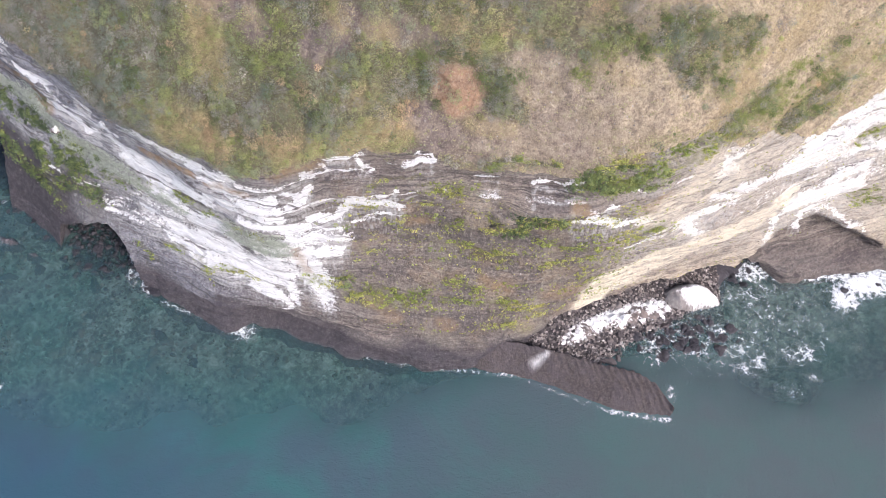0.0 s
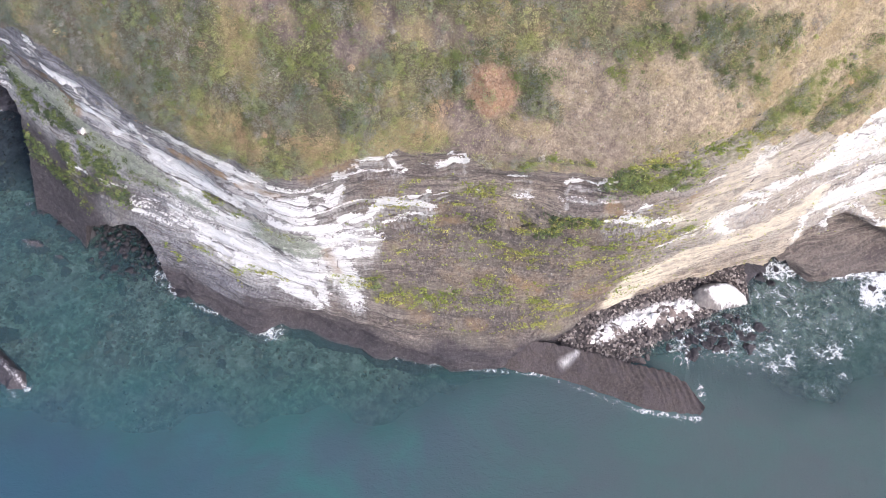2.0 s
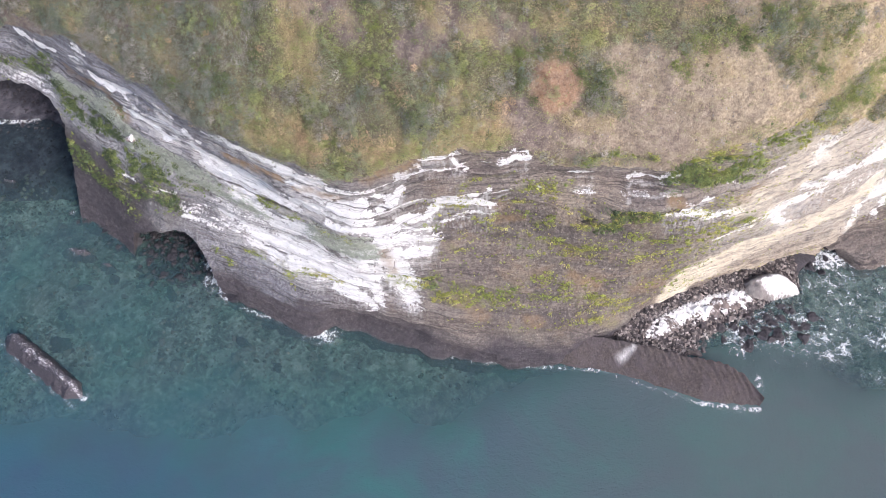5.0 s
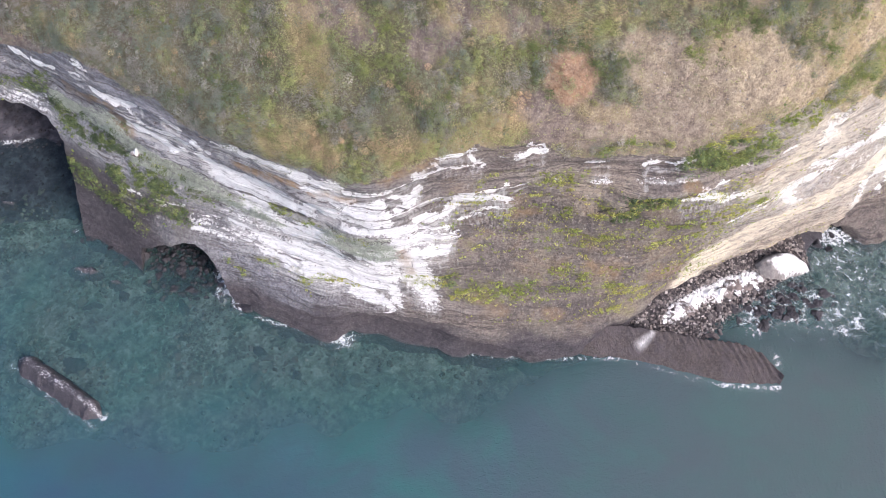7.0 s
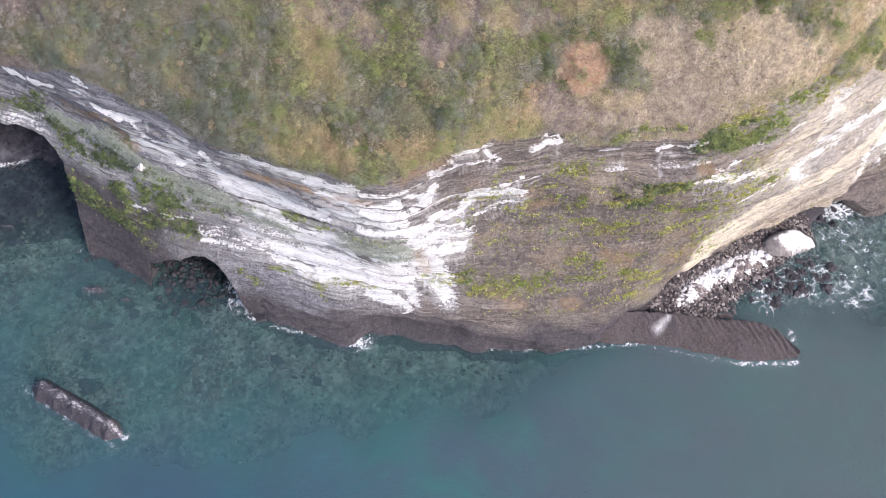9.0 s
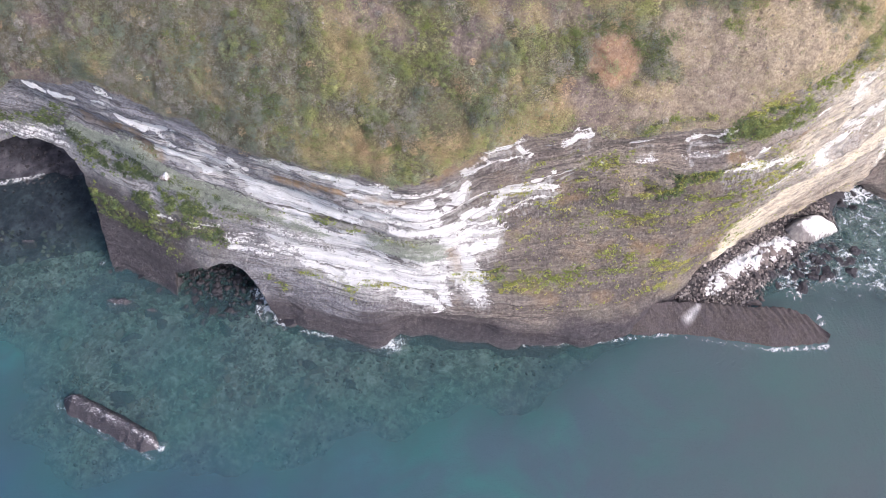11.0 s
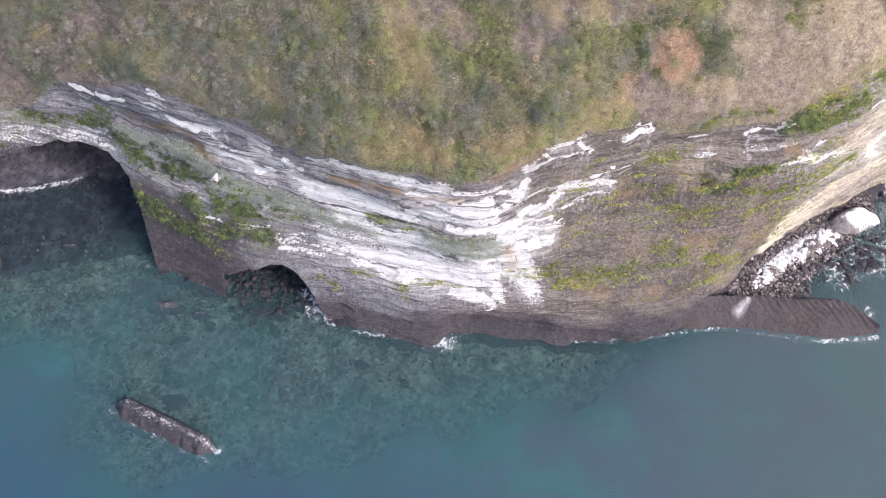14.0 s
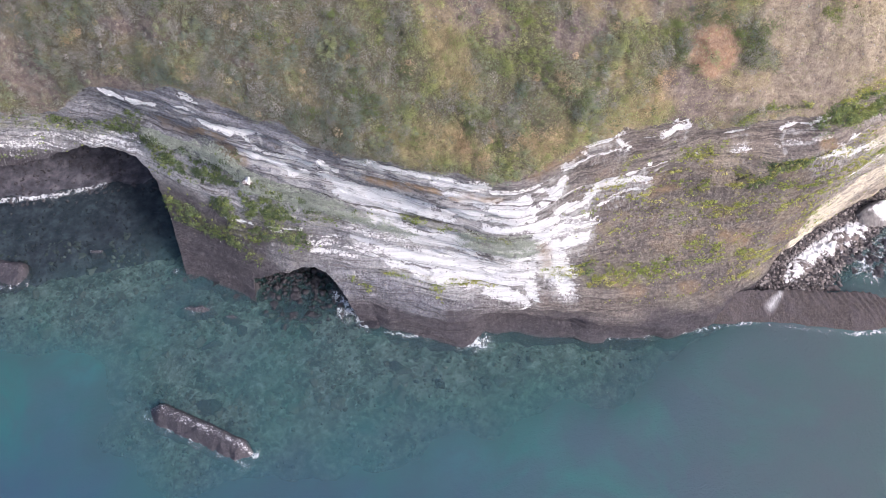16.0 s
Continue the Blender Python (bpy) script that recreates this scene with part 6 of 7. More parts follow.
# ---- the low rock spit ----
def build_spit():
    u, v = np.meshgrid(np.linspace(0, 1, 150), np.linspace(0, 1, 60))
    south_x = -3 + 36.7 * u
    south_y = along([-4, 1.2, 8.9, 14, 20.3, 25.2, 30, 34], [74.2, 73.9, 72.6, 70.7, 67.9, 65.8, 64.7, 64.4], south_x)
    north_x = np.interp(u, [0, 0.35, 0.55, 0.8, 0.93, 1], [-3, 12, 20, 28.3, 32.6, 35.1])
    north_y = np.interp(u, [0, 0.35, 0.55, 0.8, 0.93, 1], [79, 77.0, 74.8, 72.6, 70.6, 66.4])
    crest = np.interp(u, [0, 0.3, 0.6, 0.85, 1], [4.2, 3.4, 3.0, 2.5, 1.0])
    w = np.clip(v / 0.8, 0, 1)
    x = south_x + (north_x - south_x) * w
    y = south_y + (north_y - south_y) * w
    edge = 0.5 * (layers(x * 0.5, y * 0.5, 0 * x, 3, 111) - 0.5)
    z = -0.9 + (crest + 0.9) * w ** 0.75
    ripple = np.sin(6.5 * (x * 0.93 + y * 0.36) + 11 * layers(x * 0.3, y * 0.3, 0 * x, 3, 115))
    z = z + (0.2 * ripple * (0.25 + 0.75 * smooth(20, 30, x + 1.6 * (y - 70))) + 0.35 * (grain(x * 1.3 + y * 0.5, y * 0.35, 0 * x, 113) - 0.5)) * w + 0.8 * (layers(x * 0.35, y * 0.35, 0 * x, 4, 114) - 0.5)
    fall = np.clip((v - 0.8) / 0.2, 0, 1)
    z = z - fall * (crest + 3.0)
    y = y + fall * 0.9 + 1.4 * edge
    down, across = ((x - 14.9) * -0.86 + (y - 76.0) * -0.51) / 4.2, (x - 14.9) * -0.51 + (y - 76.0) * 0.86
    pale = smooth(0.7 + 1.3 * np.clip(down, 0, 1), 0.0, np.abs(across + 0.3)) * smooth(-0.12, 0.05, down) * smooth(1.05, 0.5, down)
    ob = new("rock_spit", mesh_from("rock_spit", np.stack([x, y, z], -1).reshape(-1, 3), grid_faces(60, 150), PLATFORM, True, {"guano": pale}))
    return tagged(ob, "low dark brown rock platform running into the sea", "rock platform", kind="structure")


build_spit()


# ---- rocks ----
def lump(seed, detail, rough, squash=1.0):
    """A bmesh rock about 1 m in radius, faceted by a few flat cuts."""
    rng = np.random.default_rng(seed)
    bm = bmesh.new()
    bmesh.ops.create_icosphere(bm, subdivisions=detail, radius=1.0)
    cuts = [(Vector(rng.normal(size=3)).normalized(), rng.uniform(0.42, 0.85)) for _ in range(11)]
    for v in bm.verts:
        p = v.co.copy()
        for direction, limit in cuts:
            over = p.dot(direction) - limit
            if over > 0:
                p -= direction * over * 0.97
        p *= 1 + rough * (noise.noise(p * 1.7 + Vector((seed * 3.1, 0, 0))) + 0.5 * noise.noise(p * 4.1))
        v.co = Vector((p.x, p.y, p.z * squash))
    return bm


def rock_mesh(name, seed, detail, rough, material, squash=1.0):
    me = bpy.data.meshes.new(name)
    bm = lump(seed, detail, rough, squash)
    bm.to_mesh(me)
    bm.free()
    me.materials.append(material)
    me.polygons.foreach_set("use_smooth", np.full(len(me.polygons), False))
    return me


rng = np.random.default_rng(5)
WET_ROCKS = [rock_mesh("wet_boulder", 60 + k, 3, 0.34, WET) for k in range(7)]
SMOOTH_ROCKS = []
for k in range(6):
    me = rock_mesh("sunken_boulder", 80 + k, 3, 0.4, RUBBLE)
    me.polygons.foreach_set("use_smooth", np.full(len(me.polygons), True))
    SMOOTH_ROCKS.append(me)
DARK_ROCKS = [rock_mesh("boulder", k, 3, 0.42, BOULDER) for k in range(10)]
WHITE_ROCKS = [rock_mesh("guano_boulder", 20 + k, 3, 0.4, PALE) for k in range(8)]


def set_rock(name, meshes, x, y, z, size, label, group, stretch=(1, 1, 1)):
    ob = new(name, meshes[int(rng.integers(len(meshes)))])
    ob.matrix_basis = pose(x, y, z, rng.uniform(-15, 15), rng.uniform(-15, 15), rng.uniform(0, 360)) @ Matrix.Diagonal((size * stretch[0], size * stretch[1], size * stretch[2], 1))
    return tagged(ob, label, "boulder", group)


# the boulder beach in the nook behind the spit
gxv, gyv = np.meshgrid(np.linspace(10, 50, 60), np.linspace(70, 98, 40))
back = np.interp(gxv, XS, CONTOURS[0]) - gyv
gzv = 1.8 - 0.2 * (back + 2) - 0.07 * np.clip(gxv - 24, 0, 99) + 0.8 * (layers(gxv * 0.5, gyv * 0.5, 0 * gxv, 3, 121) - 0.5)
gzv = np.where(gyv < 77.8 - 0.47 * (gxv - 12), -1.5, np.clip(gzv, -6, 2.2)) - 6 * smooth(46, 50, gxv) * smooth(93, 88, gyv) - 5 * smooth(30, 44, gxv) * smooth(80, 74, gyv)
beach = new("shingle_beach", mesh_from("shingle_beach", np.stack([gxv, gyv, gzv], -1).reshape(-1, 3), grid_faces(40, 60), DARK, True, {"guano": 0 * gxv}))
tagged(beach, "dark wet shingle at the foot of the cliff", "beach", kind="structure")


def beach_height(x, y):
    d = float(np.interp(x, XS, CONTOURS[0])) - y
    return min(2.2, max(-1.2, 1.8 - 0.2 * (d + 2) - 0.07 * max(0, x - 24)))


count = 0
while count < 300:
    x, y = rng.uniform(11, 47), rng.uniform(71, 93)
    south = 78.5 - 0.5 * (x - 12) + (3.0 if x > 30 else 0) + 0.9 * max(0, x - 30)
    north = float(np.interp(x, XS, CONTOURS[0])) + 4.5
    if y < south or y > north or (35 < x < 48 and 85 < y < 91.5):
        continue
    size = float(np.clip(rng.lognormal(-1.15, 0.5), 0.2, 1.2))
    set_rock("boulder", DARK_ROCKS, x, y, beach_height(x, y) + 0.25 * size, size, "dark angular boulder on the wet shingle beach", "boulders on the cove beach", (1, 0.85, 0.75))
    count += 1
for k in range(230):
    t = rng.uniform(0, 1) ** 0.8
    x = 18.0 + 17.5 * t + rng.normal(0, 0.5)
    y = 78.6 + 6.0 * t + 0.9 * math.sin(3.0 * t) + rng.normal(0, 0.4 + 0.35 * t)
    size = float(np.clip(rng.lognormal(-0.75, 0.45), 0.22, 1.25))
    set_rock("guano_boulder", WHITE_ROCKS, x, y, beach_height(x, y) + 0.45 * size, size, "boulder whitened with guano on the cove beach", "white boulders on the cove beach", (1.3, 0.9, 0.55))


def white_slab():
    """A long whaleback of rock, its top white, its landward end bare and ribbed."""
    u, v = np.meshgrid(np.linspace(-1, 1, 70), np.linspace(-1, 1, 44))
    r = np.clip((np.abs(u) ** 4 + np.abs(v) ** 4) ** (1 / 4) + 0.25 * (layers(u * 1.7 + 3, v * 1.7, 0 * u, 3, 399) - 0.5), 0, 1.6)
    wide = 2.5 + 0.35 * u + 0.5 * (layers(u * 2 + 5, 0 * u, 0 * u, 3, 401) - 0.5)
    a, b = 4.9 * u - 1.1 * v, 1.05 * wide * v
    x = 40.6 + 0.985 * a - 0.17 * b
    y = 87.6 + 0.17 * a + 0.985 * b
    z = -1.2 + 4.4 * np.clip(1 - r ** 2.6, 0, 1) ** 0.7 * (0.92 + 0.12 * v)
    z = z + 0.5 * (layers(x * 0.6, y * 0.6, 0 * x, 4, 403, 0.6) - 0.5) + 0.15 * np.sin(5 * u + 3 * v)
    white = 0.85 * smooth(0.95, 0.3, np.abs(v + 0.2) + 0.5 * (layers(x * 0.8, y * 0.8, 0 * x, 3, 405) - 0.5)) * smooth(-0.75, -0.1, u) * smooth(0.95, 0.65, u)
    ob = new("large_white_rock", mesh_from("large_white_rock", np.stack([x, y, z], -1).reshape(-1, 3), grid_faces(44, 70), SLAB, True, {"guano": white}))
    return tagged(ob, "large grey whaleback rock capped with white guano", "rock")


white_slab()
for x, y, size in ((44.4, 77.6, 1.9), (46.6, 81.5, 1.3), (43.4, 82.6, 1.2), (41.6, 83.6, 1.1), (37.8, 78.2, 1.3), (38.5, 79.5, 1.3), (36.5, 81, 1.1), (48.6, 91.5, 1.6), (50.5, 90.5, 1.3), (47.5, 93.5, 1.8), (68, 88.6, 1.3), (70.5, 92, 1.0), (66, 91.5, 0.8), (29.2, 72.9, 1.1), (74, 90, 1.2), (52, 93, 1.2), (50.2, 94.2, 1.4), (48.8, 92.6, 1.1), (52.6, 95.2, 1.2), (56.0, 96.4, 2.0), (54.0, 95.4, 1.6), (57.2, 95.6, 1.1), (55.0, 94.2, 0.9), (46.2, 92.2, 1.3), (49.5, 95.8, 1.5)):
    set_rock("boulder", WET_ROCKS, x, y, -0.1, 0.78 * size, "dark boulder awash in the surf", "boulders awash off the cove", (1.25, 0.95, 0.5))


for k in range(120):
    x, y = rng.normal(38, 5.0), rng.normal(79.5, 2.6)
    if y < 74 + 0.25 * (x - 29) or (35 < x < 48 and y > 84.5):
        continue
    set_rock("wet_boulder", WET_ROCKS, x, y, -0.15, float(np.clip(rng.lognormal(-0.65, 0.45), 0.25, 1.3)), "dark boulder awash beside the cove beach", "boulders awash off the cove", (1.2, 0.95, 0.45))


def long_rock(name, x0, y0, x1, y1, half, height, seed, label, flecks=1.0, blunt=2.2):
    """A long low rock with a crest along its inland side."""
    u, v = np.meshgrid(np.linspace(0, 1, 110), np.linspace(-1, 1, 40))
    ax, ay = x1 - x0, y1 - y0
    length = math.hypot(ax, ay)
    nx, ny = -ay / length, ax / length
    if ny < 0:
        nx, ny = -nx, -ny
    ends = np.clip(np.sin(np.pi * np.clip(u * 0.96 + 0.02, 0, 1)) * blunt, 0, 1) ** 0.7
    side = v * half * ends * (1 + (0.35 if blunt > 2 else 1.1) * (layers(u * 7, v * 0.6, 0 * u, 3, seed) - 0.5))
    x, y = x0 + ax * u + nx * side, y0 + ay * u + ny * side
    top = np.where(v > 0.3, 1 - (np.clip(v - 0.3, 0, 1) / 0.7) ** 2.5, 1 - 0.85 * (np.clip(0.3 - v, 0, 2) / 1.3) ** 1.2)
    z = -1.6 + (height + 1.6) * np.clip(top, 0, 1) * ends + 0.9 * (layers(x * 0.9, y * 0.9, 0 * x, 4, seed + 3, 0.65) - 0.5) * ends
    white = smooth(0.75, 0.0, np.abs(v - 0.3)) * (0.28 + 0.34 * layers(x * 0.9, y * 0.9, 0 * x, 3, seed + 5))
    ob = new(name, mesh_from(name, np.stack([x, y, z], -1).reshape(-1, 3), grid_faces(40, 110), DARK, True, {"guano": white * flecks}))
    return tagged(ob, label, "sea rock")


long_rock("sea_rock", -93.4, 84.2, -77.5, 71.2, 2.6, 2.2, 131, "long low dark sea rock flecked with white guano")
long_rock("sea_rock", -121, 120.5, -112.0, 115.8, 3.2, 1.8, 141, "rounded dark brown rock rising from the sea", 0.55)
long_rock("reef_rock", -87.0, 102.2, -79.5, 99.6, 1.3, 0.4, 151, "flat dark reef rock just awash off the point", 0.8, 1.1)
long_rock("reef_rock", -79.4, 98.6, -75.9, 97.2, 0.9, 0.25, 152, "small brown reef rock just awash off the point", 0.3, 1.0)
for x0, y0, x1, y1, half, top in ((-77.2, 95.2, -75.2, 96.0, 0.9, -0.1), (-83.6, 93.6, -79.6, 94.0, 0.8, -0.12), (-66.3, 94.0, -64.7, 90.4, 0.9, -0.05), (-92.0, 116.0, -90.2, 116.4, 0.9, 0.1), (-83.6, 86.2, -81.8, 85.2, 1.0, -0.2), (-53.2, 82.6, -50.4, 80.8, 0.8, -0.25), (-46.2, 77.6, -44.8, 75.4, 0.9, -0.25), (-84.6, 89.8, -84.2, 87.4, 0.8, -0.2), (-86.6, 84.0, -80.6, 81.0, 1.6, -0.5)):
    long_rock("reef_rock", x0, y0, x1, y1, half, top, 160 + int(abs(x0)), "brown reef rock lying just under clear water", 0.0, 1.0)
long_rock("reef_rock", -101.0, 118.5, -98.2, 117.8, 0.7, 0.4, 155, "small dark rock awash in the bay")

# boulders under water
count = 0
while count < 90:
    x, y = rng.uniform(-118, -28), rng.uniform(74, 132)
    d = float(np.interp(x, XS, CONTOURS[0])) - y
    if d < -14 or d > 34 or (x < -87 and y > 122) or (d < 0 and x > -86 and not -73 < x < -55):
        continue
    size = float(np.clip(rng.lognormal(-0.2, 0.4), 0.4, 2.0))
    set_rock("sunken_boulder", SMOOTH_ROCKS, x, y, -0.5 - 0.75 * size, size, "rounded boulder lying under clear shallow water", "boulders under water", (1.1, 1, 0.6))
    count += 1
for k in range(70):
    x, y = rng.uniform(-72, -55.5), rng.uniform(93, 108)
    set_rock("wet_boulder", WET_ROCKS, x, y, -0.28, rng.uniform(0.5, 1.3), "dark wet boulder in the sea cave", "boulders in the cave", (1.1, 0.95, 0.42))

for x, y, size in ((-73.4, 102.6, 1.7), (-75.6, 104.2, 1.3), (-78.5, 106.0, 1.1), (-54.2, 90.2, 1.2)):
    set_rock("rock_buttress", WET_ROCKS, x, y, 0.1, size, "rounded dark rock buttress at the foot of the point", "buttresses at the foot of the point", (1.4, 1.0, 0.6))
for k in range(40):
    t = rng.uniform(0, 1)
    x, y = -87 + 14 * t + rng.normal(0, 0.5), 111.5 - 9.0 * t - abs(rng.normal(0, 1.0))
    set_rock("wet_boulder", WET_ROCKS, x, y, -0.3, rng.uniform(0.35, 0.9), "dark wet boulder along the foot of the point", "boulders at the foot of the point", (1.1, 0.95, 0.5))

# the dark beach in the bay under the arch
dx, dy = np.meshgrid(np.linspace(-150, -84, 70), np.linspace(112, 176, 60))
dz = dy - 133.9 + 0.05 * (dx + 100)
dz = np.where(dz > 0, 0.11, 0.075) * dz + 0.5 * (layers(dx * 0.2, dy * 0.2, 0 * dx, 4, 161) - 0.5)
bay = new("bay_beach", mesh_from("bay_beach", np.stack([dx, dy, np.clip(dz, -7, 3)], -1).reshape(-1, 3), grid_faces(60, 70), SAND))
tagged(bay, "dark volcanic sand beach under the cliff arch", "beach", kind="structure")


# ---- foam ----
def foam(label, centres, cell=0.5):
    """One sheet of foam over round patches (x, y, rx, ry, amount)."""
    xs = [c[0] - c[2] * 1.5 for c in centres] + [c[0] + c[2] * 1.5 for c in centres]
    ys = [c[1] - c[3] * 1.5 for c in centres] + [c[1] + c[3] * 1.5 for c in centres]
    fx, fy = np.meshgrid(np.arange(min(xs), max(xs) + cell, cell), np.arange(min(ys), max(ys) + cell, cell))
    thick = np.zeros(fx.shape)
    for cx, cy, rx, ry, amount in centres:
        thick = np.maximum(thick, amount * smooth(1.4, 0.2, np.hypot((fx - cx) / rx, (fy - cy) / ry)))
    q = grid_faces(*fx.shape)
    keep = thick.reshape(-1)[q].max(1) > 0.02
    fz = 0.05 + 0.12 * thick * layers(fx, fy, 0 * fx, 2, 171)
    used = np.unique(q[keep])
    index = np.zeros(fx.size, np.int64)
    index[used] = np.arange(len(used))
    pts = np.stack([fx, fy, fz], -1).reshape(-1, 3)
    ob = new("sea_foam", mesh_from("sea_foam", pts[used], index[q[keep]], FOAM, True, {"thick": thick.reshape(-1)[used]}))
    return tagged(ob, label, "foam", kind="stuff")


def line_of(x0, y0, x1, y1, width, amount, n=12):
    return [(x0 + (x1 - x0) * k / (n - 1), y0 + (y1 - y0) * k / (n - 1), max(width, math.hypot(x1 - x0, y1 - y0) / n), width, amount) for k in range(n)]


foam("white surf breaking along the foot of the cliff", line_of(57, 92.4, 78, 92.2, 1.8, 1.4) + [(67.5, 87.5, 3.0, 3.5, 1.5), (72, 90, 5.5, 3.0, 1.7), (52, 93.0, 4.0, 3.0, 1.1), (54, 89, 3, 2, 0.5)])
foam("loose white foam among the cove boulders", [(44, 80, 7, 4.5, 0.45), (37, 80, 6, 4, 0.48), (48, 74, 2.0, 2.2, 0.7), (57, 77, 4.5, 3.0, 0.6), (33, 77, 3, 3, 0.6), (42, 84, 5, 2, 0.45), (53, 83, 8, 6, 0.4), (46, 78, 9, 5, 0.42), (60, 81, 8, 5, 0.32), (50, 88, 5, 4, 0.5), (62, 88, 8, 4, 0.3), (35.0, 69.4, 0.8, 1.8, 0.95), (54.7, 69.9, 2, 1.6, 0.45), (50.4, 75.1, 2.4, 2.2, 0.85), (58.7, 76.6, 3.0, 2.0, 0.9), (59.1, 72.3, 1.0, 1.0, 0.7), (33.1, 79.1, 2.4, 2.6, 0.8), (44.9, 80.6, 1.5, 1.6, 0.95), (40.4, 76.8, 3.0, 1.0, 0.8), (53.7, 93.0, 3.5, 2.2, 0.9), (53.7, 84.8, 1.4, 1.2, 0.6)])
foam("thin line of foam washing the rock spit", line_of(-3, 74.3, 8.9, 73.0, 0.5, 0.8, 26) + line_of(8.9, 73.0, 20.3, 68.2, 0.4, 0.5, 26) + line_of(20.3, 68.2, 25.2, 66.2, 0.45, 0.62) + line_of(25.2, 66.2, 34, 64.7, 0.6, 0.95, 20), 0.3)
foam("patch of foam breaking at the rock foot", [(-37.5, 82.0, 3.0, 2.4, 0.9), (-40, 83.6, 2, 1.2, 0.6)], 0.3)
foam("thin foam along the cliff foot", line_of(-52, 87.5, -47, 85.6, 0.7, 0.75) + line_of(-47, 85.6, -41, 83.2, 0.5, 0.5) + line_of(-23, 79.7, -18.5, 77.3, 0.4, 0.45) + line_of(-18.5, 77.3, -8, 75.0, 0.5, 0.5) + line_of(-59.0, 97.8, -55.0, 90.2, 1.2, 0.95) + [(-57.8, 93.5, 2.2, 2.4, 0.8)], 0.3)
foam("wave running up the dark beach", line_of(-118, 135.2, -106.2, 133.4, 0.9, 1.05, 20) + line_of(-106.2, 133.4, -97.0, 133.6, 0.8, 0.95, 18), 0.3)
foam("foam flecks around the sea rocks", line_of(-94.0, 83.2, -79.0, 70.4, 0.8, 0.5, 20) + [(-77.6, 71.6, 1.3, 1.0, 0.9), (-82.5, 100.8, 2.2, 0.5, 0.7), (-86, 110, 1, 0.8, 0.6), (-114.5, 114.8, 3, 0.8, 0.6)], 0.3)


# ---- plants ----
def scatter(name, density, tries, x_range, z_range, leaves, size, flat, tone, material, label, seed, category="shrub", blade=0.28, spread=0.25):
    """Clumps of many small leaves on the face where density says so; all one mesh."""
    rng = np.random.default_rng(seed)
    x, z = rng.uniform(*x_range, tries), rng.uniform(*z_range, tries)
    keep = rng.uniform(0, 1, tries) < density(x, z)
    x, z = x[keep], z[keep]
    e = 0.4
    y = face(x, z)
    tx = np.stack([np.full(len(x), 2 * e), face(x + e, z) - face(x - e, z), 0 * x], -1)
    tz = np.stack([0 * x, face(x, z + e) - face(x, z - e), np.full(len(x), 2 * e)], -1)
    normal = np.cross(tx, tz)
    normal /= np.linalg.norm(normal, axis=1)[:, None]
    up = normal * 0.55 + np.array([0, 0, 0.75])
    up /= np.linalg.norm(up, axis=1)[:, None]
    n = len(x)
    scale = size * np.exp(rng.normal(0, 0.5, n))
    root = np.stack([x, y, z], -1)
    ball = rng.normal(size=(n, leaves, 3))
    ball /= np.linalg.norm(ball, axis=2)[:, :, None]
    ball *= rng.uniform(0.45, 1.0, (n, leaves, 1)) ** 0.4
    ball *= (1 + 0.16 * rng.normal(size=(n, leaves, 1)))
    centre = root[:, None] + scale[:, None, None] * (ball * np.array([1, 1, flat]) + up[:, None] * 0.55 * flat)
    out = ball + up[:, None] * 0.55 + 0.22 * rng.normal(size=(n, leaves, 3))
    way = np.cross(out, rng.normal(size=(n, leaves, 3))) + 0.35 * out
    way /= np.linalg.norm(way, axis=2)[:, :, None]
    side = np.cross(way, out)
    side /= np.linalg.norm(side, axis=2)[:, :, None]
    long = blade * rng.uniform(0.6, 1.4, (n, leaves, 1))
    wide = long * rng.uniform(0.16, 0.34, (n, leaves, 1))
    blades = np.stack([centre - side * wide - way * long * 0.4, centre + side * wide - way * long * 0.4, centre + way * long * 0.6], 2).reshape(-1, 3)
    f = np.arange(len(blades)).reshape(-1, 3)
    shade = np.repeat(tone(x, z, rng), leaves * 3)
    vary = np.repeat(np.clip(np.exp(rng.normal(0.0, spread, n)), 0.6, 1.6), leaves * 3)
    ob = new(name, mesh_from(name, blades, f, material, False, {"tone": shade, "vary": vary}))
    return tagged(ob, label, category, kind="stuff")


def patch_of(x, z, size, seed):
    """A random number from 0 to 1, the same all over each ragged patch of about the size given."""
    u = x / size + 0.9 * (layers(x * 0.5, z * 0.5, 0 * x, 3, seed) - 0.5)
    w = z / size * 1.15 + 0.9 * (layers(x * 0.5, z * 0.5, 0 * x, 3, seed + 1) - 0.5)
    i, j = np.floor(u).astype(np.int64), np.floor(w).astype(np.int64)
    nearest, value = np.full(np.shape(x), 9.0), np.zeros(np.shape(x))
    for a in (-1, 0, 1):
        for b in (-1, 0, 1):
            d = np.hypot(i + a + lattice(i + a, j + b, 1, seed) - u, j + b + lattice(i + a, j + b, 2, seed) - w)
            value = np.where(d < nearest, lattice(i + a, j + b, 3, seed), value)
            nearest = np.minimum(nearest, d)
    return value


